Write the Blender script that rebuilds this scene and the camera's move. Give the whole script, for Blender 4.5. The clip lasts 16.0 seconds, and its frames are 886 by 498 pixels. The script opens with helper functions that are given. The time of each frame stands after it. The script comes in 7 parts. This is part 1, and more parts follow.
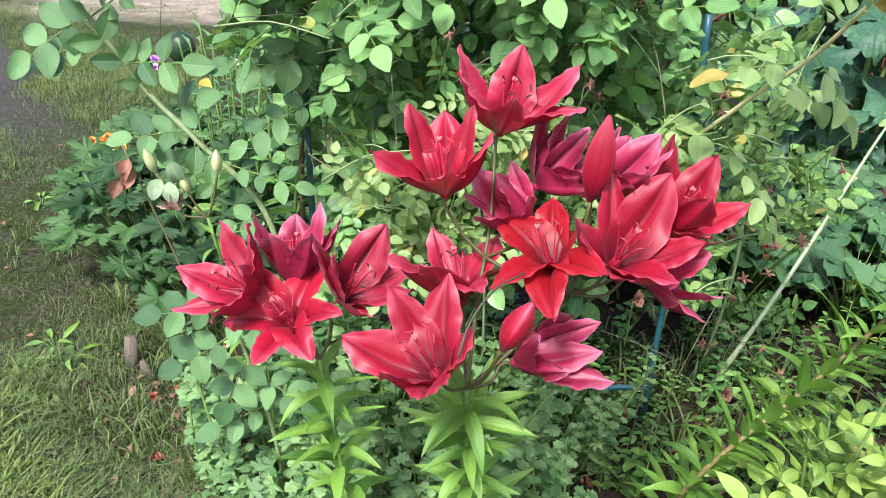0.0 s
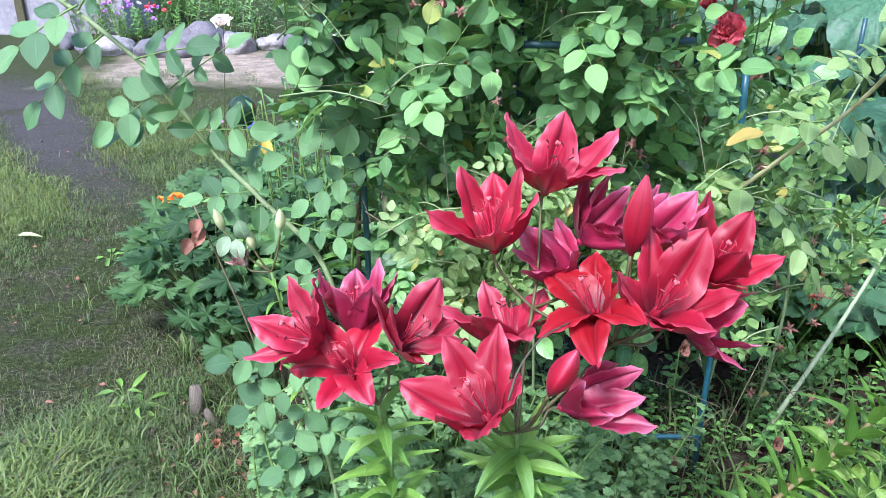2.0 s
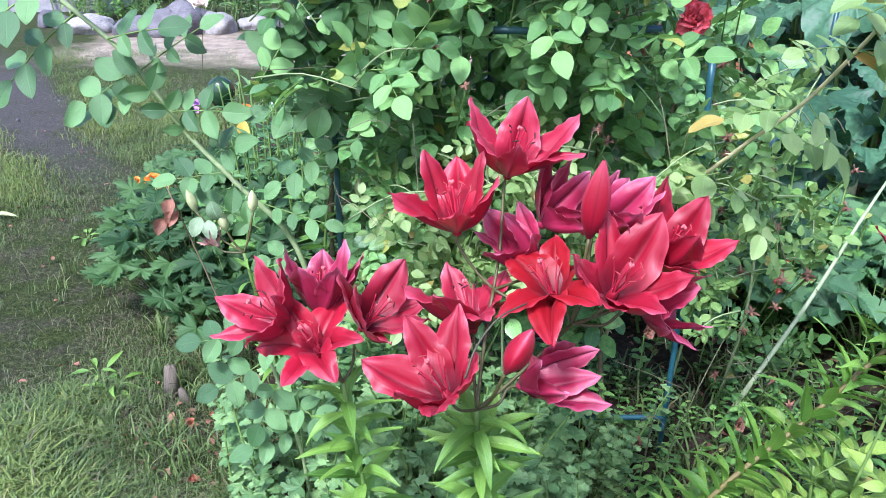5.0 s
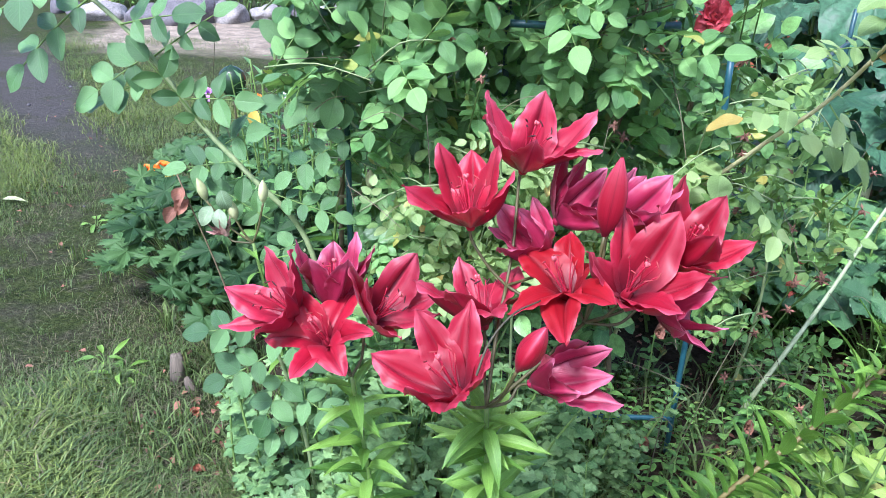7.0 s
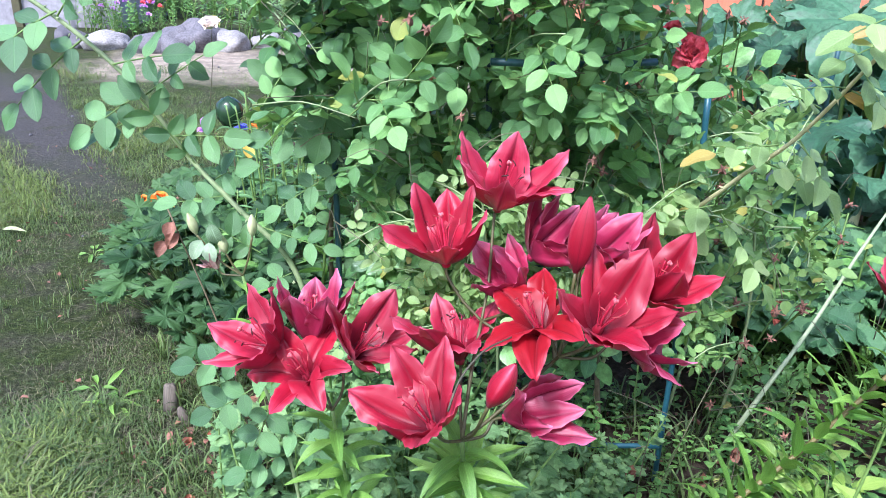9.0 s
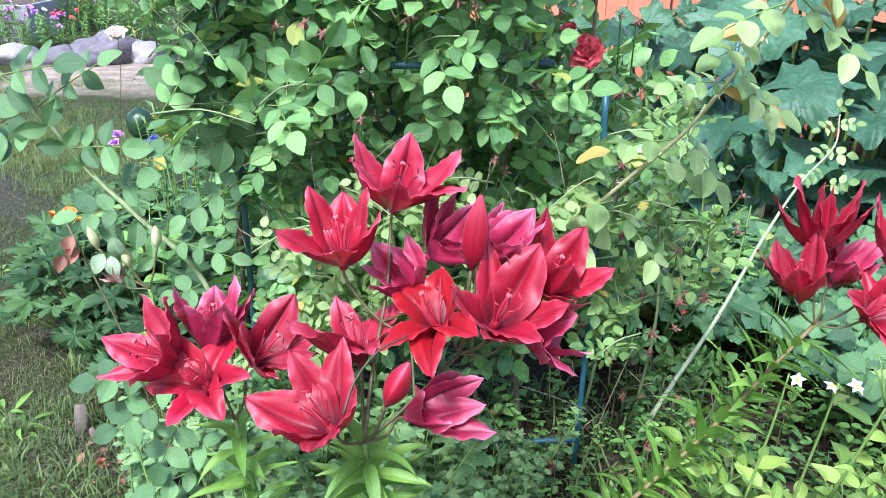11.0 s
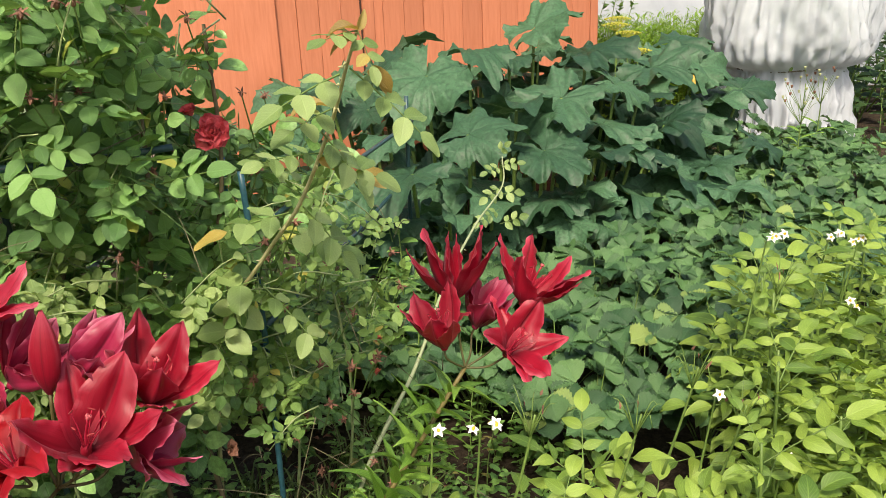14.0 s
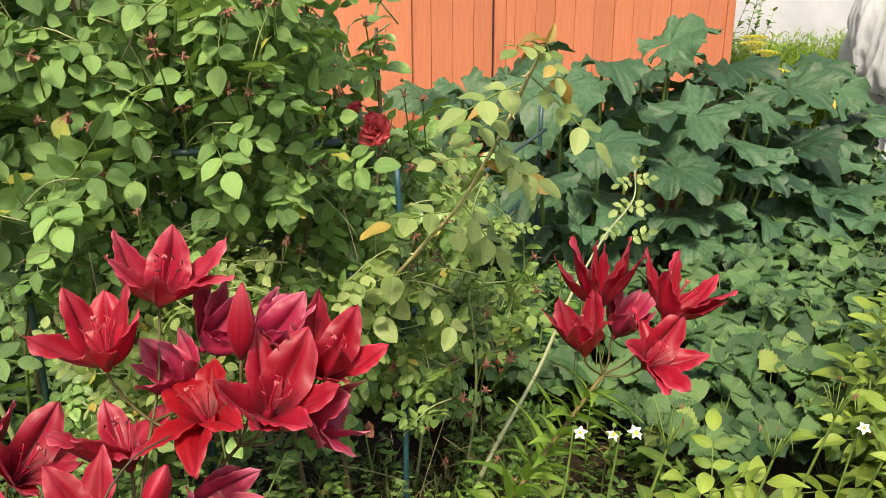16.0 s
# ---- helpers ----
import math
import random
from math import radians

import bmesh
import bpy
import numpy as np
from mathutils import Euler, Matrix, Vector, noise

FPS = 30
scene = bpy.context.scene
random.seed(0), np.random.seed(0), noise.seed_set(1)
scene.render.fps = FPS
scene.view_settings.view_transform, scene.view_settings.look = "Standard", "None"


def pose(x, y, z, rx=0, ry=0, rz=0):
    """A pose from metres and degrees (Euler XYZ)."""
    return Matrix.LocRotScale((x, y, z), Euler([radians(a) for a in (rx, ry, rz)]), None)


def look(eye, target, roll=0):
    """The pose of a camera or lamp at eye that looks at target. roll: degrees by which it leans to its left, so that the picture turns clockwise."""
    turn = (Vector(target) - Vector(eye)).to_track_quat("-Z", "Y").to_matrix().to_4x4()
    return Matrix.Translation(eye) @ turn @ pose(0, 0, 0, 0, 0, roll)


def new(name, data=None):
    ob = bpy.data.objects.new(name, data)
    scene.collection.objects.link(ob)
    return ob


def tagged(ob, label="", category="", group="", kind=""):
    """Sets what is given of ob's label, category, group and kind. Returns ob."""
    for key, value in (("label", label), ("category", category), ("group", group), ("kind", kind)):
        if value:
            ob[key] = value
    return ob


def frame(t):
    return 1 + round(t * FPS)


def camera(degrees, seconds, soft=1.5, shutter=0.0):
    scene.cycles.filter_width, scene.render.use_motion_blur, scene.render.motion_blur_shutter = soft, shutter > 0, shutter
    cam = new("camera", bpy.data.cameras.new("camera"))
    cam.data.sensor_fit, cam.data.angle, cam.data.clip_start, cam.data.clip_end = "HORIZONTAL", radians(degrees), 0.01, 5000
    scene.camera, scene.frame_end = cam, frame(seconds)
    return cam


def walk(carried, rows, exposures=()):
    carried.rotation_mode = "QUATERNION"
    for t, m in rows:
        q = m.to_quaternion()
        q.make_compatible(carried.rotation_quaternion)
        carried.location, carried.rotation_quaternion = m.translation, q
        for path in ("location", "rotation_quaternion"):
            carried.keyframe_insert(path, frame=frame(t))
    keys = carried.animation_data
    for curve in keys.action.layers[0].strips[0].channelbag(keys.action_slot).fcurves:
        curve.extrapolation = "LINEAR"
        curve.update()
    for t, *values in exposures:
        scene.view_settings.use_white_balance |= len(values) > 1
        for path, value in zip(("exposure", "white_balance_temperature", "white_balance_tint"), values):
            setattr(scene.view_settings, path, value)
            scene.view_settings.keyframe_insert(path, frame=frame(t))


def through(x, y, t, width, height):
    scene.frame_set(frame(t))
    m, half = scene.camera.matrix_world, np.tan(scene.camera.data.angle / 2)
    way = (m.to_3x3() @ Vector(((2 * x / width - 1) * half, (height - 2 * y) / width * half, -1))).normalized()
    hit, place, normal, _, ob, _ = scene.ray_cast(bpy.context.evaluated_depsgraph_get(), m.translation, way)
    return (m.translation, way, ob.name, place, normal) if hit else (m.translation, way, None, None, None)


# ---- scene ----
cam = camera(58.1, 16.0, soft=0.3)
PATH = [
    (0, (-0.013, -0.023, 1.323), (0.013, 1.765, 0.428), 1.6),
    (0.5, (-0.026, -0.036, 1.321), (-0.008, 1.758, 0.437), 1.2),
    (1, (-0.041, -0.052, 1.332), (-0.039, 1.757, 0.481), 1.9),
    (1.5, (-0.036, -0.073, 1.351), (-0.05, 1.756, 0.543), 1.4),
    (2, (-0.014, -0.096, 1.36), (-0.115, 1.743, 0.581), -0.5),
    (2.5, (-0.004, -0.109, 1.353), (-0.086, 1.723, 0.555), -0.4),
    (3, (0.008, -0.11, 1.354), (-0.059, 1.707, 0.52), -0.4),
    (5.3, (0.017, -0.119, 1.369), (-0.048, 1.71, 0.563), 0.7),
    (5.5, (0.015, -0.118, 1.37), (-0.086, 1.726, 0.601), 0.5),
    (6, (0.013, -0.117, 1.352), (-0.034, 1.69, 0.496), 0.9),
    (6.5, (-0.002, -0.111, 1.357), (-0.109, 1.704, 0.524), 1.6),
    (7, (0.007, -0.106, 1.361), (-0.068, 1.713, 0.532), 1.6),
    (7.5, (0.021, -0.103, 1.37), (-0.035, 1.731, 0.575), 1.4),
    (8, (0.036, -0.102, 1.381), (-0.015, 1.73, 0.581), 1.1),
    (8.2, (0.038, -0.106, 1.384), (-0.032, 1.733, 0.601), 0.7),
    (10.5, (0.08, -0.133, 1.403), (-0.02, 1.709, 0.629), 1.5),
    (11, (0.105, -0.132, 1.388), (0.181, 1.717, 0.63), 0.9),
    (11.5, (0.183, -0.122, 1.399), (0.452, 1.727, 0.686), 0.0),
    (12, (0.271, -0.12, 1.406), (0.743, 1.696, 0.714), -1.2),
    (12.5, (0.331, -0.112, 1.399), (0.888, 1.686, 0.722), -1.9),
    (13, (0.362, -0.116, 1.4), (0.985, 1.673, 0.756), -2.4),
    (13.5, (0.373, -0.123, 1.402), (1.026, 1.656, 0.76), -3.0),
    (14, (0.361, -0.129, 1.404), (1.007, 1.657, 0.779), -2.5),
    (14.5, (0.346, -0.141, 1.415), (0.972, 1.66, 0.81), -2.5),
    (15, (0.335, -0.146, 1.414), (0.949, 1.658, 0.805), -1.7),
    (15.5, (0.305, -0.149, 1.418), (0.861, 1.674, 0.813), -0.9),
    (16, (0.248, -0.152, 1.417), (0.66, 1.709, 0.811), -0.2),
]
EXPOSURES = [
    (0.0, 1.07, 6000, 16.0),
    (1.0, 1.08, 5500, 19.0),
    (2.0, 1.10, 5280, 21.0),
    (8.0, 1.14, 5300, 21.0),
    (11.0, 1.21, 5400, 20.0),
    (11.5, 1.17, 5700, 16.0),
    (12.3, 0.62, 6600, 9.0),
    (13.5, 0.49, 7400, 13.0),
    (15.0, 0.48, 7900, 15.0),
    (16.0, 0.53, 8200, 17.0),
]
walk(cam, [(t, look(eye, target, roll)) for t, eye, target, roll in PATH], EXPOSURES)

# ---- light: a bright, hazy sky ----
world = bpy.data.worlds.new("sky")
scene.world = world
world.use_nodes = True
wn = world.node_tree
sky = wn.nodes.new("ShaderNodeTexSky")
sky.sky_type = "NISHITA"
sky.sun_disc = False
sky.sun_elevation, sky.sun_rotation = radians(52), radians(200)
sky.air_density, sky.dust_density = 1.0, 3.0
wn.links.new(sky.outputs[0], wn.nodes["Background"].inputs[0])
wn.nodes["Background"].inputs[1].default_value = 0.15
sun = new("sun", bpy.data.lights.new("sun", "SUN"))
sun.data.energy, sun.data.angle, sun.data.color = 3.3, radians(11), (1.0, 0.96, 0.88)
sun.matrix_world = look((0, 0, 0), (0.28, 0.56, -0.85))

# ---- mesh tools ----
rng = np.random.default_rng(7)
WORLD = {}


class Build:
    """Collects pieces (places, faces, leaf coordinates) into one mesh."""

    def __init__(self):
        self.v, self.f, self.uv, self.m, self.n = [], [], [], [], 0

    def add(self, piece, m=None, slot=0):
        v, f, uv = piece
        if m is not None:
            a = np.array(m)
            v = v @ a[:3, :3].T + a[:3, 3]
        self.v.append(v)
        self.uv.append(uv)
        self.f.append(f + self.n)
        self.m += [slot] * len(f)
        self.n += len(v)
        return self

    def mesh(self, name, *materials):
        v, f, uv = np.concatenate(self.v), np.concatenate(self.f), np.concatenate(self.uv)
        me = bpy.data.meshes.new(name)
        me.vertices.add(len(v))
        me.vertices.foreach_set("co", v.astype(np.float32).ravel())
        me.loops.add(f.size)
        me.loops.foreach_set("vertex_index", f.astype(np.int32).ravel())
        me.polygons.add(len(f))
        me.polygons.foreach_set("loop_start", np.arange(0, f.size, 4, dtype=np.int32))
        me.polygons.foreach_set("use_smooth", np.ones(len(f), bool))
        for mat in materials:
            me.materials.append(mat)
        if len(materials) > 1:
            me.polygons.foreach_set("material_index", np.array(self.m, np.int32))
        at = me.attributes.new("luv", "FLOAT_VECTOR", "POINT")
        at.data.foreach_set("vector", np.c_[uv, np.zeros(len(uv))].astype(np.float32).ravel())
        me.update(calc_edges=True)
        me.validate()
        return me


def grid_faces(rows, cols, wrap=False):
    r, c = np.meshgrid(np.arange(rows - 1), np.arange(cols if wrap else cols - 1), indexing="ij")
    d = (c + 1) % cols
    return np.stack([r * cols + c, r * cols + d, (r + 1) * cols + d, (r + 1) * cols + c], -1).reshape(-1, 4)


def blade(length, width, rows=12, cols=5, kind="ovate", teeth=0.0, fold=0.25, droop=0.3, wave=0.0, pleat=0.0, seed=0):
    """A leaf along +y, its upper face to +z. luv holds (across, along)."""
    r = np.random.default_rng(abs(seed))
    v = np.linspace(0, 1, rows)
    if kind == "ovate":
        w = np.sin(np.pi * np.clip(v, 0, 1) ** 0.86) ** 0.68 * (1.04 - 0.2 * v ** 3)
    elif kind == "pointed":
        w = np.sin(np.pi * v ** 0.72) ** 0.95 * (1 - 0.12 * v)
    elif kind == "lance":
        w = np.sin(np.pi * v ** 0.75) ** 0.9 * (1 - 0.25 * v)
    elif kind == "obovate":
        w = np.sin(np.pi * np.clip(v, 0, 1) ** 1.25) ** 0.6
    else:
        w = (1 - v) ** 0.7 * (0.6 + 0.4 * np.minimum(1, 6 * v))
    w = w * width / 2
    w[0], w[-1] = max(w[0], 0.03 * width), 0.01 * width
    if teeth:
        w[1:-1:2] *= 1 + teeth
        w[2:-1:2] *= 1 - teeth
    u = np.linspace(-1, 1, cols)
    th = droop * (v - 0.25)
    ys = np.concatenate([[0], np.cumsum(np.cos(th[1:]))]) / (rows - 1) * length
    zs = -np.concatenate([[0], np.cumsum(np.sin(th[1:]))]) / (rows - 1) * length
    x = u[None, :] * w[:, None]
    z = zs[:, None] + fold * np.abs(x) * (0.6 + 0.4 * np.abs(u[None, :]))
    ph = r.uniform(0, 6.28)
    z = z + wave * width * u[None, :] ** 2 * np.sin(v[:, None] * 9 + ph + 1.5 * np.sign(u[None, :]))
    z = z + pleat * width * np.abs(u[None, :]) * np.where(np.arange(rows) % 2, 1, -1)[:, None]
    y = ys[:, None] + 0 * x
    uv = np.stack([u[None, :] + 0 * v[:, None], v[:, None] + 0 * u[None, :]], -1).reshape(-1, 2)
    return np.stack([x, y, z], -1).reshape(-1, 3), grid_faces(rows, cols), uv


def tube(points, r0, r1, sides=6, steps=8, bump=0.0, caps=True):
    """A tapered stalk along a smooth line through the points."""
    p = np.array(points, float)
    k = np.linspace(0, len(p) - 1, steps * (len(p) - 1) + 1)
    i = np.clip(k.astype(int), 0, len(p) - 2)
    t = (k - i)[:, None]
    q = np.concatenate([[2 * p[0] - p[1]], p, [2 * p[-1] - p[-2]]])
    a, b, c, d = q[i], q[i + 1], q[i + 2], q[i + 3]
    line = 0.5 * (2 * b + (c - a) * t + (2 * a - 5 * b + 4 * c - d) * t ** 2 + (3 * b - a - 3 * c + d) * t ** 3)
    tan = np.gradient(line, axis=0)
    tan /= np.linalg.norm(tan, axis=1)[:, None] + 1e-9
    ref = np.array([0.31, 0.83, 0.47]) if abs(tan[0] @ np.array([0.31, 0.83, 0.47])) < 0.9 else np.array([1.0, 0, 0])
    s = np.cross(tan, ref)
    s /= np.linalg.norm(s, axis=1)[:, None]
    n = np.cross(tan, s)
    rad = np.linspace(r0, r1, len(line)) * (1 + bump * np.sin(np.arange(len(line)) * 2.4))
    if caps:
        line = np.concatenate([line[:1], line, line[-1:]])
        s, n = np.concatenate([s[:1], s, s[-1:]]), np.concatenate([n[:1], n, n[-1:]])
        rad = np.concatenate([[1e-4], rad, [1e-4]])
    ang = np.linspace(0, 2 * np.pi, sides, endpoint=False)
    v = line[:, None] + rad[:, None, None] * (np.cos(ang)[None, :, None] * s[:, None] + np.sin(ang)[None, :, None] * n[:, None])
    rows = len(line)
    uv = np.stack(np.meshgrid(np.linspace(0, 1, rows), np.linspace(-1, 1, sides), indexing="ij")[::-1], -1).reshape(-1, 2)
    return v.reshape(-1, 3), grid_faces(rows, sides, True), uv


def lathe(profile, sides=12, squash=(1, 1), seed=None, rough=0.0):
    """A turned form about +z from (radius, height) pairs."""
    p = np.array(profile, float)
    ang = np.linspace(0, 2 * np.pi, sides, endpoint=False)
    v = np.stack([p[:, :1] * np.cos(ang) * squash[0], p[:, :1] * np.sin(ang) * squash[1], p[:, 1:] + 0 * ang], -1).reshape(-1, 3)
    if rough:
        v = v * (1 + np.random.default_rng(seed).normal(0, rough, (len(v), 1)))
    uv = np.stack([np.tile(np.linspace(-1, 1, sides), len(p)), np.repeat(np.linspace(0, 1, len(p)), sides)], -1)
    return v, grid_faces(len(p), sides, True), uv


def box(x0, x1, y0, y1, z0, z1, b=0.004):
    """A block with softened edges."""
    bm = bmesh.new()
    bmesh.ops.create_cube(bm, size=1)
    for v in bm.verts:
        v.co = Vector(((x0 + x1) / 2 + v.co.x * (x1 - x0), (y0 + y1) / 2 + v.co.y * (y1 - y0), (z0 + z1) / 2 + v.co.z * (z1 - z0)))
    if b:
        bmesh.ops.bevel(bm, geom=bm.edges[:], offset=b, segments=1, affect="EDGES")
    return bm


def aim(place, along, up=(0, 0, 1), size=1.0, spin=0.0):
    """The pose of a leaf at place that points along, its face turned towards up."""
    y = Vector(along).normalized()
    z = Vector(up) - y * y.dot(Vector(up))
    z = z.normalized() if z.length > 1e-4 else y.orthogonal().normalized()
    x = y.cross(z)
    m = Matrix((x, y, z)).transposed().to_4x4()
    return Matrix.Translation(place) @ m @ Matrix.Rotation(spin, 4, "Y") @ Matrix.Diagonal((size, size, size, 1))


def axis_pose(place, axis, size=1.0, spin=0.0):
    """The pose of a thing at place whose +z runs along axis."""
    q = Vector(axis).normalized().to_track_quat("Z", "Y").to_matrix().to_4x4()
    return Matrix.Translation(place) @ q @ Matrix.Rotation(spin, 4, "Z") @ Matrix.Diagonal((size, size, size, 1))


def thing(name, place, label, category, group="", kind=""):
    ob = new(name)
    ob.empty_display_size = 0.05
    ob.matrix_basis = Matrix.Translation(place)
    WORLD[ob.name] = ob.matrix_basis.copy()
    return tagged(ob, label, category, group, kind)


def part(name, mesh, parent=None, m=None, label="", kind=""):
    """One mesh object, at the world pose m, under a thing or part."""
    ob = new(name, mesh)
    m = m or Matrix.Identity(4)
    if parent is not None:
        ob.parent = parent
        ob.matrix_parent_inverse = WORLD[parent.name].inverted()
    ob.matrix_basis = m
    WORLD[ob.name] = m.copy()
    return tagged(ob, label, kind=kind)


def bm_mesh(name, bm, mat, smooth=False):
    me = bpy.data.meshes.new(name)
    bm.to_mesh(me)
    bm.free()
    me.materials.append(mat)
    if smooth:
        me.polygons.foreach_set("use_smooth", np.ones(len(me.polygons), bool))
    return me


def unit(a):
    a = np.array(a, float)
    return a / (np.linalg.norm(a) + 1e-9)


# ---- materials ----
class Nodes:
    def __init__(self, name):
        self.mat = bpy.data.materials.new(name)
        self.mat.use_nodes = True
        self.t = self.mat.node_tree
        self.bsdf = self.t.nodes["Principled BSDF"]
        self.out = self.t.nodes["Material Output"]

    def node(self, kind, **props):
        n = self.t.nodes.new("ShaderNode" + kind)
        for key, value in props.items():
            setattr(n, key, value)
        return n

    def link(self, a, b):
        self.t.links.new(a, b)

    def math(self, op, a, b=0.0, clamp=False):
        n = self.node("Math", operation=op, use_clamp=clamp)
        for i, x in enumerate((a, b)):
            if isinstance(x, (int, float)):
                n.inputs[i].default_value = x
            else:
                self.link(x, n.inputs[i])
        return n.outputs[0]

    def mix(self, fac, a, b, mode="MIX"):
        n = self.node("Mix", data_type="RGBA", blend_type=mode)
        for i, x in ((0, fac), (6, a), (7, b)):
            if isinstance(x, (int, float)):
                n.inputs[i].default_value = x
            elif isinstance(x, tuple):
                n.inputs[i].default_value = (*x, 1)
            else:
                self.link(x, n.inputs[i])
        return n.outputs[2]

    def ramp(self, fac, *stops):
        n = self.node("ValToRGB")
        e = n.color_ramp.elements
        while len(e) < len(stops):
            e.new(0.5)
        for el, (p, c) in zip(e, stops):
            el.position, el.color = p, (*c, 1) if isinstance(c, tuple) else (c, c, c, 1)
        self.link(fac, n.inputs[0])
        return n.outputs[0]

    def noise(self, scale, detail=3.0, rough=0.55, where="Object", offset=None, stretch=None):
        n = self.node("TexNoise")
        n.inputs["Scale"].default_value, n.inputs["Detail"].default_value, n.inputs["Roughness"].default_value = scale, detail, rough
        co = self.node("TexCoord").outputs[where]
        if stretch:
            mp = self.node("Mapping")
            mp.inputs["Scale"].default_value = stretch
            self.link(co, mp.inputs[0])
            co = mp.outputs[0]
        self.link(co, n.inputs["Vector"])
        return n.outputs[0]

    def random(self):
        a = self.node("ObjectInfo").outputs["Random"]
        b = self.node("NewGeometry").outputs["Random Per Island"]
        return self.math("FRACT", self.math("ADD", a, b))

    def bump(self, height, strength=0.3, distance=0.01):
        n = self.node("Bump")
        n.inputs["Strength"].default_value, n.inputs["Distance"].default_value = strength, distance
        self.link(height, n.inputs["Height"])
        self.link(n.outputs[0], self.bsdf.inputs["Normal"])

    def luv(self):
        n = self.node("Attribute", attribute_name="luv")
        s = self.node("SeparateXYZ")
        self.link(n.outputs["Vector"], s.inputs[0])
        return s.outputs[0], s.outputs[1]

    def set(self, color=None, rough=None, spec=None, metal=None):
        for key, x in (("Base Color", color), ("Roughness", rough), ("Specular IOR Level", spec), ("Metallic", metal)):
            if x is None:
                continue
            if isinstance(x, (int, float)):
                self.bsdf.inputs[key].default_value = x
            elif isinstance(x, tuple):
                self.bsdf.inputs[key].default_value = (*x, 1)
            else:
                self.link(x, self.bsdf.inputs[key])
        return self


def leaf_material(name, dark, light, old=None, rough=0.45, veins=9.0, slant=3.0, vein=0.32, through=0.14, spec=0.5, relief=0.35, grain=90.0):
    """A living leaf: each one its own green, paler veins, blotches, a little light let through."""
    n = Nodes(name)
    r = n.random()
    stops = [(0.0, tuple(0.8 * c for c in dark)), (0.45, tuple(0.5 * (a + b) for a, b in zip(dark, light))), (0.75, light)]
    if old:
        stops += [(0.97, light), (0.985, old)]
    col = n.ramp(r, *stops)
    u, v = n.luv()
    au = n.math("ABSOLUTE", u)
    rib = n.ramp(au, (0.0, 1.0), (0.09, 0.0))
    wave = n.math("FRACT", n.math("SUBTRACT", n.math("MULTIPLY", v, veins), n.math("MULTIPLY", au, slant)))
    side = n.ramp(n.math("ABSOLUTE", n.math("SUBTRACT", wave, 0.5)), (0.0, 1.0), (0.16, 0.0))
    lines = n.math("MAXIMUM", rib, n.math("MULTIPLY", side, 0.55))
    blot = n.noise(grain, 4.0)
    col = n.mix(n.math("MULTIPLY", lines, vein), col, tuple(min(1, 1.7 * c + 0.03) for c in light))
    col = n.mix(1.0, col, n.ramp(blot, (0.25, 0.58), (0.75, 1.35)), "MULTIPLY")
    n.set(col, n.ramp(blot, (0.3, rough - 0.08), (0.7, rough + 0.1)), spec)
    n.bump(n.math("ADD", n.math("MULTIPLY", lines, -0.4), n.math("MULTIPLY", blot, 0.5)), relief, 0.004)
    tr = n.node("BsdfTranslucent")
    n.link(n.mix(0.5, col, tuple(min(1, 1.6 * c) for c in (light[0] * 1.2, light[1], light[2] * 0.4))), tr.inputs[0])
    mx = n.node("MixShader")
    mx.inputs[0].default_value = through
    n.link(n.bsdf.outputs[0], mx.inputs[1])
    n.link(tr.outputs[0], mx.inputs[2])
    n.link(mx.outputs[0], n.out.inputs[0])
    return n.mat


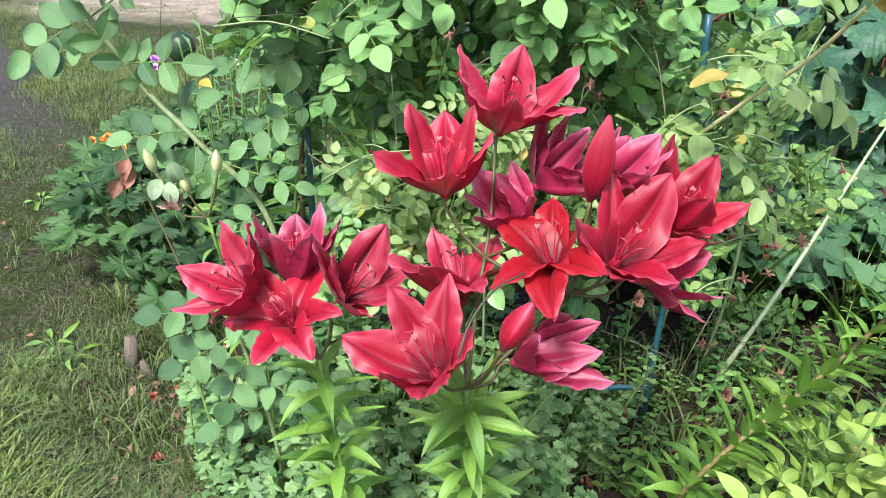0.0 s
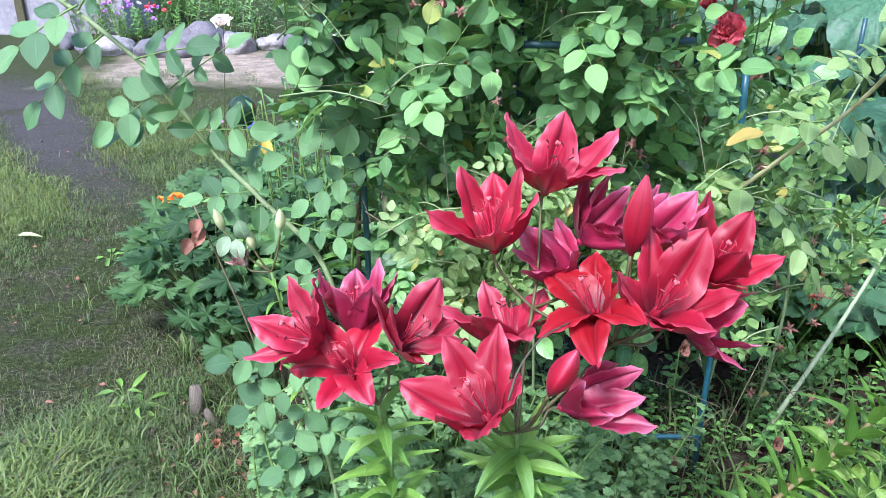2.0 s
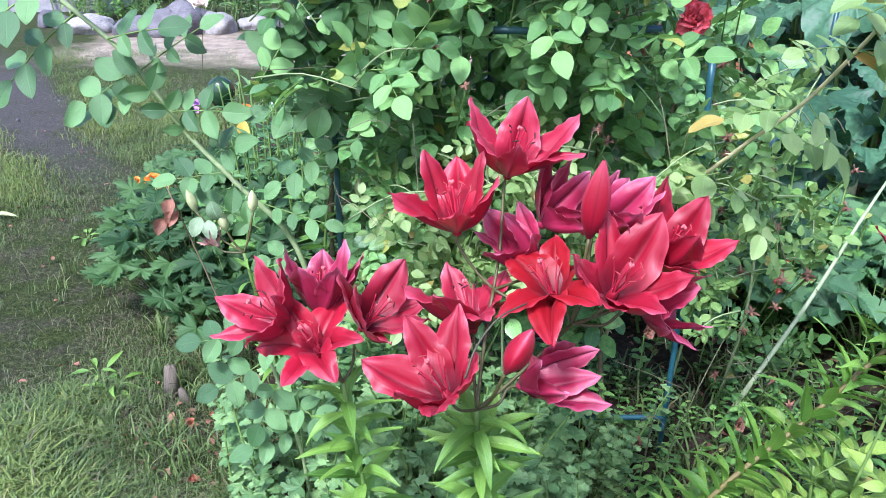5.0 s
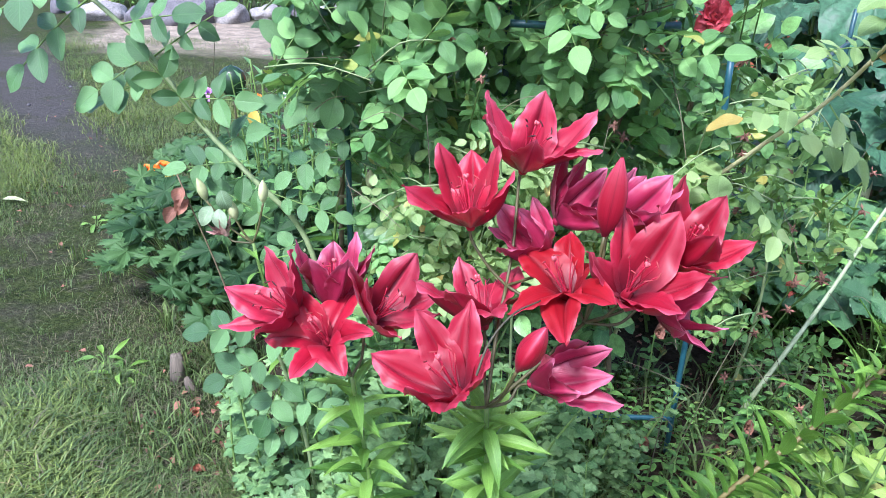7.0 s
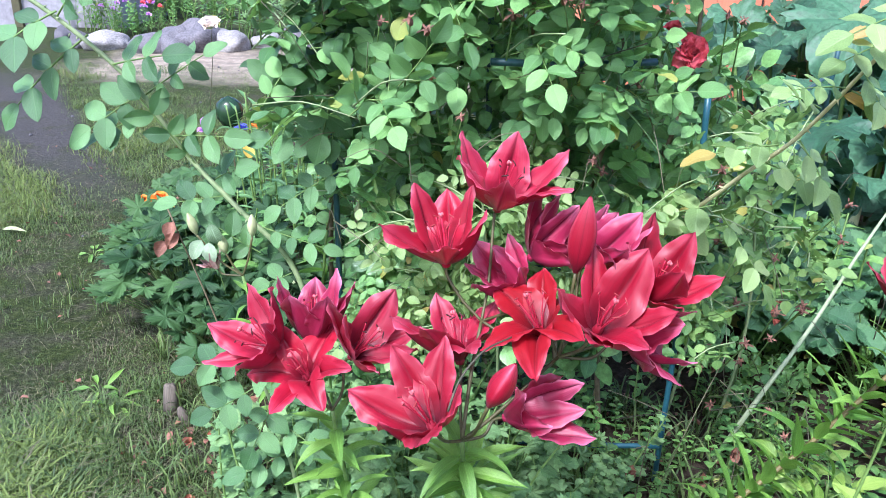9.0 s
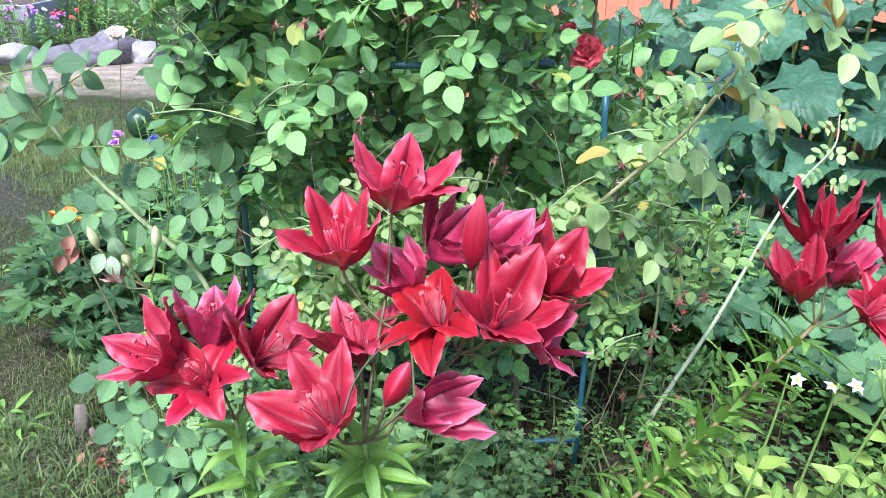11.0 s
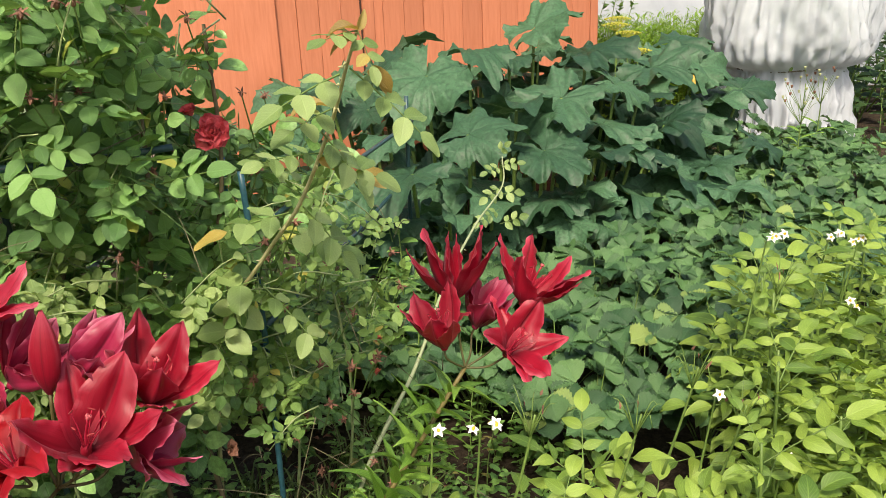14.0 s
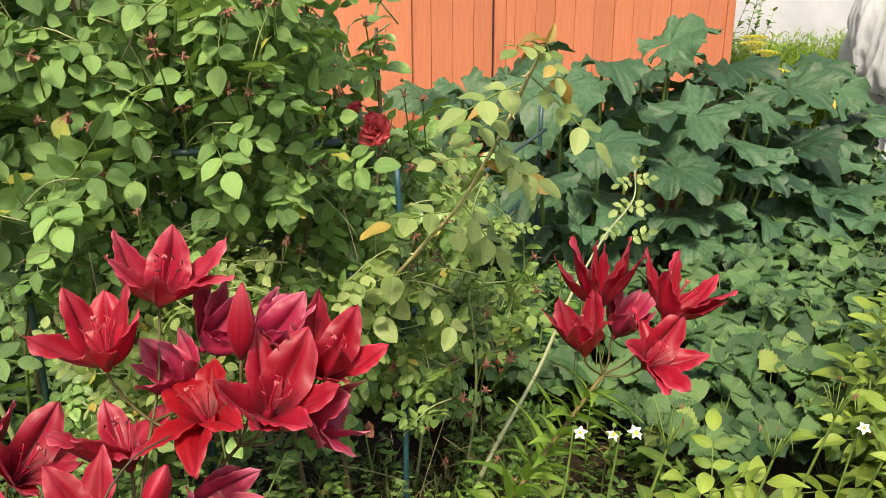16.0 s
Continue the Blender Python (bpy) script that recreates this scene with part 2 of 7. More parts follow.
def tepal_material(name, throat, body, tip):
    """A lily's petal: satin, finely streaked along its length, darker in the throat and along the rib, paler at the rim."""
    n = Nodes(name)
    u, v = n.luv()
    au = n.math("ABSOLUTE", u)
    co = n.node("CombineXYZ")
    n.link(n.math("MULTIPLY", u, 9.0), co.inputs[0])
    n.link(n.math("MULTIPLY", v, 1.6), co.inputs[1])
    n.link(n.math("MULTIPLY", n.random(), 40.0), co.inputs[2])
    tx = n.node("TexNoise")
    tx.inputs["Scale"].default_value, tx.inputs["Detail"].default_value, tx.inputs["Roughness"].default_value = 1.3, 4.0, 0.6
    n.link(co.outputs[0], tx.inputs["Vector"])
    streak = tx.outputs[0]
    soft = n.noise(40.0)
    col = n.ramp(n.math("ADD", v, n.math("MULTIPLY", n.math("SUBTRACT", soft, 0.5), 0.25)), (0.02, throat), (0.3, body), (0.7, body), (1.0, tip))
    col = n.mix(n.ramp(streak, (0.34, 0.32), (0.5, 0.0)), col, tuple(0.45 * c for c in body))
    col = n.mix(n.ramp(streak, (0.58, 0.0), (0.8, 0.22)), col, tip)
    rib = n.ramp(au, (0.0, 1.0), (0.1, 0.0))
    col = n.mix(n.math("MULTIPLY", rib, 0.6), col, throat)
    edge = n.ramp(n.math("ADD", au, n.math("MULTIPLY", n.math("SUBTRACT", soft, 0.5), 0.35)), (0.8, 0.0), (1.05, 1.0))
    col = n.mix(n.math("MULTIPLY", edge, n.ramp(v, (0.3, 0.1), (0.9, 0.75))), col, tuple(min(1.0, 1.25 * c + 0.04) for c in tip))
    col = n.mix(1.0, col, n.ramp(n.random(), (0.0, 0.8), (1.0, 1.15)), "MULTIPLY")
    n.set(col, n.ramp(streak, (0.3, 0.38), (0.7, 0.54)), 0.5)
    n.bsdf.inputs["Sheen Weight"].default_value = 0.09
    n.bsdf.inputs["Sheen Roughness"].default_value = 0.4
    n.bsdf.inputs["Sheen Tint"].default_value = (1, 0.45, 0.58, 1)
    n.bump(n.math("ADD", n.math("MULTIPLY", streak, 1.0), n.math("MULTIPLY", n.noise(160.0), 0.15)), 0.22, 0.003)
    tr = n.node("BsdfTranslucent")
    n.link(n.mix(0.5, col, (0.75, 0.012, 0.03)), tr.inputs[0])
    mx = n.node("MixShader")
    mx.inputs[0].default_value = 0.24
    n.link(n.bsdf.outputs[0], mx.inputs[1])
    n.link(tr.outputs[0], mx.inputs[2])
    n.link(mx.outputs[0], n.out.inputs[0])
    return n.mat


def plain(name, a, b, rough=0.6, scale=30.0, spec=0.4, relief=0.3, metal=0.0, stretch=None, depth=0.004):
    """A surface of two mottled tones with fine relief."""
    n = Nodes(name)
    f = n.math("ADD", n.math("MULTIPLY", n.noise(scale, 5.0, stretch=stretch), 0.7), n.math("MULTIPLY", n.noise(scale * 0.13, 2.0), 0.3))
    col = n.ramp(f, (0.3, a), (0.7, b))
    col = n.mix(1.0, col, n.ramp(n.random(), (0.0, 0.85), (1.0, 1.12)), "MULTIPLY")
    n.set(col, rough, spec, metal)
    n.bump(f, relief, depth)
    return n.mat


M_ROSE = leaf_material("rose_leaf_green", (0.07, 0.195, 0.055), (0.235, 0.45, 0.135), (0.4, 0.42, 0.08), rough=0.36, vein=0.16, through=0.22, relief=0.6, spec=0.6)
M_ROSE_PALE = leaf_material("pale_rose_leaf", (0.08, 0.19, 0.045), (0.22, 0.36, 0.1), (0.4, 0.36, 0.08), rough=0.42, vein=0.18, through=0.24, relief=0.4, spec=0.45)
# rose leaf with shade worked into its green, for inner and low growth
M_ROSE_SHADED = leaf_material("rose_leaf_shaded_green", (0.075, 0.2, 0.06), (0.19, 0.37, 0.11), rough=0.36, vein=0.2)
M_ROSE_BLUE = leaf_material("rose_leaf_blue_green", (0.04, 0.125, 0.036), (0.14, 0.29, 0.092), rough=0.34, vein=0.16, relief=0.6, spec=0.7)
M_ROSE_YOUNG = leaf_material("young_rose_leaf", (0.14, 0.26, 0.065), (0.3, 0.42, 0.15), (0.42, 0.32, 0.08), rough=0.4, through=0.25, vein=0.2)
M_LILY_LEAF = leaf_material("lily_leaf_green", (0.085, 0.215, 0.03), (0.2, 0.37, 0.06), rough=0.38, veins=0.0, slant=4.0, through=0.3)
M_POTATO = leaf_material("potato_leaf_green", (0.09, 0.2, 0.032), (0.26, 0.39, 0.065), rough=0.42, veins=7.0, through=0.22)
M_STRAW = leaf_material("strawberry_leaf_green", (0.026, 0.09, 0.034), (0.1, 0.225, 0.075), (0.25, 0.36, 0.09), rough=0.4, veins=8.0, slant=2.2, vein=0.1, relief=0.7, spec=0.55)
M_SQUASH = leaf_material("squash_leaf_green", (0.022, 0.075, 0.038), (0.065, 0.16, 0.078), (0.08, 0.18, 0.075), rough=0.52, veins=5.0, slant=1.6, vein=0.06, relief=1.0, grain=26.0, through=0.16, spec=0.4)
M_MUM = leaf_material("grey_green_leaf", (0.085, 0.195, 0.06), (0.21, 0.35, 0.125), rough=0.5, veins=6.0, vein=0.2)
M_CRANE = leaf_material("cranesbill_leaf", (0.02, 0.062, 0.018), (0.065, 0.14, 0.04), rough=0.55, spec=0.3, vein=0.15)
M_BORDER = leaf_material("border_leaf", (0.045, 0.13, 0.04), (0.12, 0.25, 0.08), rough=0.45, veins=0.0, slant=4.0)
M_WEED = leaf_material("weed_leaf", (0.07, 0.2, 0.04), (0.19, 0.36, 0.08), (0.35, 0.3, 0.08), rough=0.5)
M_FERN = leaf_material("feathery_leaf", (0.12, 0.3, 0.03), (0.25, 0.42, 0.05), rough=0.6, through=0.3)
M_BRONZE = leaf_material("bronze_young_leaf", (0.3, 0.2, 0.05), (0.5, 0.38, 0.13), rough=0.4, through=0.35, vein=0.2)
M_GRASS = leaf_material("grass_blade", (0.035, 0.075, 0.018), (0.13, 0.2, 0.05), (0.25, 0.24, 0.1), rough=0.55, through=0.2)
M_GRASS_PALE = leaf_material("mossy_grass_blade", (0.075, 0.125, 0.022), (0.19, 0.26, 0.055), (0.34, 0.29, 0.12), rough=0.55, through=0.22)
M_DRYGRASS = leaf_material("dry_grass_blade", (0.06, 0.057, 0.03), (0.19, 0.175, 0.1), rough=0.7)
M_DEAD = leaf_material("dead_leaf", (0.1, 0.045, 0.03), (0.3, 0.14, 0.09), rough=0.7)
M_RED = tepal_material("scarlet_tepal", (0.11, 0.001, 0.005), (0.31, 0.003, 0.009), (0.4, 0.014, 0.034))
M_CRIMSON = tepal_material("crimson_tepal", (0.11, 0.002, 0.011), (0.34, 0.005, 0.024), (0.49, 0.045, 0.085))
M_PURPLE = tepal_material("faded_purple_tepal", (0.13, 0.006, 0.03), (0.34, 0.017, 0.062), (0.58, 0.15, 0.24))
M_PINK = tepal_material("rosy_tepal", (0.12, 0.003, 0.016), (0.35, 0.012, 0.038), (0.54, 0.085, 0.135))
M_ANTHER = plain("dark_anther", (0.03, 0.006, 0.008), (0.08, 0.014, 0.012), 0.7, 300)
M_ANTHER_RED = plain("rusty_red_anther", (0.2, 0.015, 0.02), (0.38, 0.05, 0.05), 0.7, 300)
M_FILAMENT = plain("red_filament", (0.35, 0.01, 0.03), (0.5, 0.03, 0.07), 0.4, 200)
M_STIGMA = plain("pale_stigma", (0.45, 0.06, 0.08), (0.6, 0.16, 0.16), 0.4, 200)
M_STEM = plain("green_stem", (0.09, 0.17, 0.035), (0.18, 0.28, 0.07), 0.5, 120)
M_STEM_DARK = plain("dark_stem", (0.06, 0.05, 0.03), (0.1, 0.1, 0.04), 0.55, 120)
M_CANE = plain("thorny_green_cane", (0.16, 0.24, 0.09), (0.34, 0.4, 0.2), 0.55, 60)
M_CANE_OLD = plain("old_brown_cane", (0.1, 0.07, 0.04), (0.24, 0.2, 0.11), 0.75, 60)
M_BUD = plain("pale_lily_bud", (0.3, 0.36, 0.14), (0.55, 0.55, 0.3), 0.45, 50)
M_METAL = plain("green_painted_steel", (0.012, 0.045, 0.05), (0.03, 0.09, 0.1), 0.35, 90, 0.5, 0.1)
M_METAL_BLUE = plain("teal_painted_steel", (0.014, 0.07, 0.095), (0.03, 0.12, 0.15), 0.4, 90, 0.5, 0.15)
M_WHITE_PETAL = plain("white_petal", (0.72, 0.72, 0.66), (0.85, 0.85, 0.8), 0.5, 80)
M_YELLOW = plain("yellow_petal", (0.75, 0.45, 0.03), (0.85, 0.6, 0.08), 0.5, 80)
M_ORANGE = plain("orange_petal", (0.65, 0.12, 0.01), (0.8, 0.3, 0.02), 0.5, 80)
M_MAUVE = plain("mauve_petal", (0.4, 0.15, 0.5), (0.6, 0.32, 0.66), 0.5, 80)
M_BLUE = plain("blue_petal", (0.08, 0.1, 0.5), (0.2, 0.22, 0.65), 0.5, 80)
M_ROSE_RED = plain("dusky_red_petal", (0.45, 0.016, 0.03), (0.8, 0.15, 0.17), 0.5, 60)
M_STONE = plain("grey_fieldstone", (0.05, 0.047, 0.05), (0.2, 0.19, 0.2), 0.8, 14, 0.4, 0.8, depth=0.012)
M_STONE_PALE = plain("pale_fieldstone", (0.15, 0.14, 0.13), (0.45, 0.43, 0.4), 0.8, 11, 0.4, 0.8, depth=0.012)
M_WOOD_GREY = plain("weathered_grey_wood", (0.07, 0.06, 0.045), (0.2, 0.17, 0.13), 0.9, 60, 0.2, 0.9, stretch=(4, 4, 0.25))
M_BOARD_GREY = plain("grey_bed_board", (0.22, 0.21, 0.22), (0.38, 0.37, 0.38), 0.75, 20, 0.3, 0.3)
M_DARK_GLASS = plain("dark_green_ball", (0.012, 0.03, 0.014), (0.03, 0.07, 0.03), 0.2, 40, 0.5, 0.1)


def shed_material():
    n = Nodes("orange_shed_paint")
    f = n.noise(9.0, 6.0, 0.6, stretch=(6, 6, 0.5))
    g = n.noise(1.1, 2.0)
    col = n.ramp(f, (0.3, (0.49, 0.165, 0.082)), (0.7, (0.58, 0.215, 0.118)))
    col = n.mix(1.0, col, n.ramp(g, (0.3, 0.88), (0.7, 1.08)), "MULTIPLY")
    col = n.mix(1.0, col, n.ramp(n.random(), (0.0, 0.92), (1.0, 1.06)), "MULTIPLY")
    n.set(col, n.ramp(f, (0.3, 0.5), (0.7, 0.68)), 0.35)
    n.bump(f, 0.25, 0.003)
    return n.mat


def fleece_material(name="white_garden_fleece", tone=1.0):
    n = Nodes(name)
    f = n.noise(260.0, 2.0)
    g = n.noise(7.0, 4.0)
    col = n.ramp(g, (0.3, (0.66, 0.73, 0.79)), (0.7, (0.77, 0.84, 0.9)))
    col = n.mix(1.0, col, (tone, tone, tone), "MULTIPLY")
    n.set(col, 0.8, 0.2)
    n.bump(n.math("ADD", n.noise(34.0, 4.0, stretch=(1, 1, 0.16)), n.noise(14.0, 5.0, 0.65)), 0.4, 0.014)
    tr = n.node("BsdfTranslucent")
    tr.inputs[0].default_value = (0.82, 0.85, 0.88, 1)
    mx = n.node("MixShader")
    mx.inputs[0].default_value = 0.25
    n.link(n.bsdf.outputs[0], mx.inputs[1])
    n.link(tr.outputs[0], mx.inputs[2])
    clear = n.node("BsdfTransparent")
    m2 = n.node("MixShader")
    m2.inputs[0].default_value = 0.2
    n.link(mx.outputs[0], m2.inputs[1])
    n.link(clear.outputs[0], m2.inputs[2])
    n.link(m2.outputs[0], n.out.inputs[0])
    return n.mat


def ground_material():
    """Lawn, trodden path, sandy strip and bed soil, by their place in the garden."""
    n = Nodes("garden_ground")
    p = n.node("NewGeometry").outputs["Position"]
    s = n.node("SeparateXYZ")
    n.link(p, s.inputs[0])
    x, y = s.outputs[0], s.outputs[1]
    wob = n.math("MULTIPLY", n.math("SUBTRACT", n.noise(1.7, 4.0), 0.5), 1.1)
    fine = n.noise(55.0, 6.0, 0.7)
    mid = n.noise(7.0, 5.0, 0.6)
    soil = n.ramp(fine, (0.3, (0.03, 0.022, 0.015)), (0.72, (0.1, 0.075, 0.052)))
    moss = n.ramp(fine, (0.25, (0.014, 0.022, 0.006)), (0.5, (0.04, 0.057, 0.014)), (0.75, (0.095, 0.115, 0.032)))
    thatch = n.ramp(fine, (0.25, (0.022, 0.02, 0.014)), (0.5, (0.06, 0.056, 0.036)), (0.75, (0.16, 0.145, 0.095)))
    lawn = n.mix(n.ramp(mid, (0.45, 0.0), (0.65, 0.8)), moss, thatch)
    path = n.mix(n.ramp(n.noise(3.5, 5.0, 0.65), (0.52, 0.0), (0.66, 0.8)), n.ramp(fine, (0.25, (0.038, 0.035, 0.031)), (0.75, (0.115, 0.108, 0.096))), lawn)
    sand = n.mix(n.ramp(mid, (0.38, 0.0), (0.6, 0.6)), n.ramp(fine, (0.25, (0.27, 0.21, 0.145)), (0.75, (0.6, 0.51, 0.39))), (0.15, 0.13, 0.1))

    def band(value, lo, hi, soft):
        a = n.math("DIVIDE", n.math("SUBTRACT", value, lo), soft, True)
        b = n.math("DIVIDE", n.math("SUBTRACT", hi, value), soft, True)
        return n.math("MULTIPLY", a, b)

    xw, yw = n.math("ADD", x, wob), n.math("ADD", y, wob)
    in_path = n.math("MULTIPLY", band(n.math("ADD", n.math("ADD", x, n.math("MULTIPLY", wob, 0.45)), n.math("MULTIPLY", y, 0.66)), -0.12, 0.82, 0.22), band(yw, 3.3, 7.4, 1.1))
    col = n.mix(in_path, lawn, path)
    col = n.mix(n.math("MULTIPLY", band(yw, 6.5, 8.6, 0.5), band(xw, -3.9, 3.0, 0.4)), col, sand)
    bed = n.math("DIVIDE", n.math("SUBTRACT", n.math("ADD", n.math("ADD", x, n.math("MULTIPLY", y, 0.28)), n.math("MULTIPLY", wob, 0.5)), -0.16), 0.12, True)
    bed = n.math("MULTIPLY", bed, n.math("DIVIDE", n.math("SUBTRACT", 5.0, yw), 0.5, True))
    bed = n.math("MAXIMUM", bed, n.math("DIVIDE", n.math("SUBTRACT", x, 0.9), 0.3, True))
    bed = n.math("MULTIPLY", bed, n.math("DIVIDE", n.math("SUBTRACT", yw, 0.2), 0.2, True))
    col = n.mix(bed, col, soil)
    n.set(col, 0.95, 0.15)
    n.bump(n.math("ADD", fine, mid), 0.9, 0.03)
    return n.mat


M_SHED = shed_material()
M_FLEECE = fleece_material()
M_TUNNEL = fleece_material("thin_grey_white_fleece", 0.72)
M_GROUND = ground_material()
M_SHED_DARK = plain("shadow_gap_wood", (0.03, 0.012, 0.008), (0.06, 0.025, 0.015), 0.8, 60)
M_ROOF = plain("grey_roofing_felt", (0.06, 0.06, 0.065), (0.13, 0.13, 0.135), 0.9, 40)

# ---- ground ----
def build_ground():
    def spread(n, near, far, centre):
        k = np.linspace(-1, 1, n)
        return centre + near * k * 6 + (far - near * 6) * np.sign(k) * np.abs(k) ** 7
    xs, ys = spread(150, 1.1, 900, -0.5), spread(150, 1.1, 900, 4.0)
    gx, gy = np.meshgrid(xs, ys)
    z = np.array([noise.noise((a * 2.1, b * 2.1, 0)) * 0.018 + noise.noise((a * 0.5, b * 0.5, 4)) * 0.02 if abs(a) < 12 and abs(b) < 16 else 0.0 for a, b in zip(gx.ravel(), gy.ravel())])
    v = np.c_[gx.ravel(), gy.ravel(), z]
    me = Build().add((v, grid_faces(150, 150), np.zeros((len(v), 2)))).mesh("ground", M_GROUND)
    tagged(part("ground", me), "garden ground with patchy lawn, trodden path and dark bed soil", "ground", kind="structure")


build_ground()


# ---- orange shed ----
def build_shed():
    y, x0, x1, h = 5.3, 0.5, 3.63, 2.25
    shed = thing("garden_shed", ((x0 + x1) / 2, y + 1, 0), "orange-painted board shed behind the squash plant", "shed")
    bm = box(x0 + 0.02, x1 - 0.02, y + 0.03, y + 2.0, 0, h)
    wall = part("wall", bm_mesh("shed_wall", bm, M_SHED), shed)
    rnd = random.Random(3)
    x, k = x0, 0
    meshes = {}
    while x < x1 - 0.03:
        w = rnd.choice((0.14, 0.145, 0.15))
        w = min(w, x1 - x)
        key = round(w, 3)
        if key not in meshes:
            meshes[key] = bm_mesh("shed_board", box(0.001, w - 0.0015, -0.02, 0.02, 0, h, 0.002), M_SHED)
        part("board", meshes[key], wall, pose(x, y + 0.008 * ((k * 7) % 3 - 1) * 0.4, 0.02))
        x += w
        k += 1
    # double door with an open joint and a dark gap on either side of its cover strip
    part("door_gap", bm_mesh("door_gap", box(1.8, 1.812, y - 0.022, y - 0.012, 0.05, 2.0, 0.001), M_SHED_DARK), shed)
    part("door_gap", bm_mesh("door_gap", box(1.898, 1.91, y - 0.022, y - 0.012, 0.05, 2.0, 0.001), M_SHED_DARK), shed)
    part("door_strip", bm_mesh("door_strip", box(1.815, 1.895, y - 0.035, y - 0.018, 0.05, 2.0), M_SHED), shed)
    part("corner_strip", bm_mesh("corner_strip", box(x0 - 0.05, 1.236, y - 0.05, y - 0.022, 0.02, h), M_SHED), shed, label="raised outer board panel")
    roof = bmesh.new()
    for a, b, c in ((x0 - 0.2, y - 0.25, h), (x1 + 0.2, y - 0.25, h), (x1 + 0.2, y + 2.2, h + 0.45), (x0 - 0.2, y + 2.2, h + 0.45)):
        roof.verts.new((a, b, c))
    roof.verts.ensure_lookup_table()
    f = roof.faces.new(roof.verts)
    ext = bmesh.ops.extrude_face_region(roof, geom=[f])
    bmesh.ops.translate(roof, vec=(0, 0, 0.06), verts=[e for e in ext["geom"] if isinstance(e, bmesh.types.BMVert)])
    part("roof", bm_mesh("shed_roof", roof, M_ROOF), shed)


build_shed()


# ---- fleece-covered shrub and the tunnel behind it ----
def build_fleece():
    x, y = 5.6, 5.45
    th = thing("fleece_covered_shrub", (x, y, 0), "shrub wrapped in white fleece, tied at the waist", "plant cover")
    prof = [(0.6, 0.14), (0.59, 0.22), (0.59, 0.36), (0.55, 0.5), (0.53, 0.56), (0.57, 0.585), (0.7, 0.62), (0.78, 0.7), (0.81, 0.86), (0.8, 1.08), (0.78, 1.25), (0.72, 1.42), (0.6, 1.58), (0.42, 1.7), (0.15, 1.76), (0.02, 1.77)]
    p = np.array(prof) * np.array([0.87, 1.0])
    p[1:, 1] = np.interp(p[1:, 1], [0.14, 0.56, 0.66, 1.77], [0.14, 0.63, 0.7, 1.77])
    hz = np.concatenate([np.linspace(0.14, 0.8, 22), np.linspace(0.83, 1.77, 24)])
    p = np.c_[np.interp(hz, p[:, 1], p[:, 0]), hz]
    sides = 260
    ang = np.linspace(0, 2 * np.pi, sides, endpoint=False)
    r = np.random.default_rng(5)
    pleats = 0.03 * np.sin(ang * 13 + 1.2 + 2 * np.sin(ang * 3)) + 0.022 * np.sin(ang * 29 + 3 * np.sin(ang * 2)) + 0.03 * np.sin(ang * 7 + 0.8)
    lump = 1 + 0.09 * np.sin(ang * 2 + 1)[None, :] * np.clip(p[:, 1:] - 0.6, 0, 1) + 0.05 * np.sin(ang * 5 + 4 * p[:, 1:])
    amp = np.interp(p[:, 1], [0.1, 0.5, 0.56, 0.7, 1.0, 1.77], [1.5, 0.9, 0.7, 0.5, 0.22, 0.15])
    fine = sum(a * np.sin(ang[None, :] * f + ph + tw * p[:, 1:]) for f, a, ph, tw in ((31, 0.02, 0.3, 5), (47, 0.017, 2.1, -8), (64, 0.012, 4.0, 6), (22, 0.022, 1.0, -4), (83, 0.008, 1.0, 9)))
    rad = p[:, :1] * lump * (1 + amp[:, None] * (pleats[None, :] + fine)) * (1 + 0.006 * r.normal(size=(len(p), sides)))
    # crumples: sharp creases that gather towards the cord
    for i in range(len(p)):
        gather = 1.0 + 1.2 * math.exp(-((p[i, 1] - 0.66) / 0.22) ** 2)
        for j in range(sides):
            c, q = math.cos(ang[j]), math.sin(ang[j])
            n1 = 1 - 2 * abs(noise.noise((c * 5.5, q * 5.5, p[i, 1] * 1.4 + 0.8 * c)))
            n2 = 1 - 2 * abs(noise.noise((c * 13 + 7, q * 13, p[i, 1] * 6.0)))
            rad[i, j] *= 1 + gather * (0.06 * (n1 - 0.5) + 0.03 * (n2 - 0.5))
    z = p[:, 1:] + 0 * rad
    z[0] += 0.07 * np.sin(ang * 3 + 1) + 0.04 * np.sin(ang * 8)
    v = np.stack([rad * np.cos(ang), rad * np.sin(ang), z], -1).reshape(-1, 3) + np.array([x, y, 0])
    uv = np.zeros((len(v), 2))
    me = Build().add((v, grid_faces(len(p), sides, True), uv)).mesh("fleece_sheet", M_FLEECE)
    part("fleece", me, th)
    cord = [(x + 0.47 * math.cos(a), y + 0.47 * math.sin(a), 0.63 + 0.01 * math.sin(3 * a)) for a in np.linspace(0, 2 * math.pi, 25)]
    part("cord", Build().add(tube(cord, 0.006, 0.006, 5, 2)).mesh("cord", M_WOOD_GREY), th)
    # the shrub inside
    b = Build()
    leaf = blade(0.09, 0.06, 5, 3)
    for _ in range(1500):
        d = unit(r.normal(size=3))
        q = np.array([x, y, 1.05]) + d * np.array([0.58, 0.58, 0.55]) * r.uniform(0.3, 1) ** 0.4
        b.add(leaf, aim(q, r.normal(size=3) + d, d))
    part("foliage", b.mesh("shrub_foliage", M_WEED), th, kind="stuff")
    part("stem", Build().add(tube([(x, y, 0), (x + 0.02, y, 0.4), (x, y, 1.1)], 0.03, 0.012)).mesh("shrub_stem", M_CANE_OLD), th)
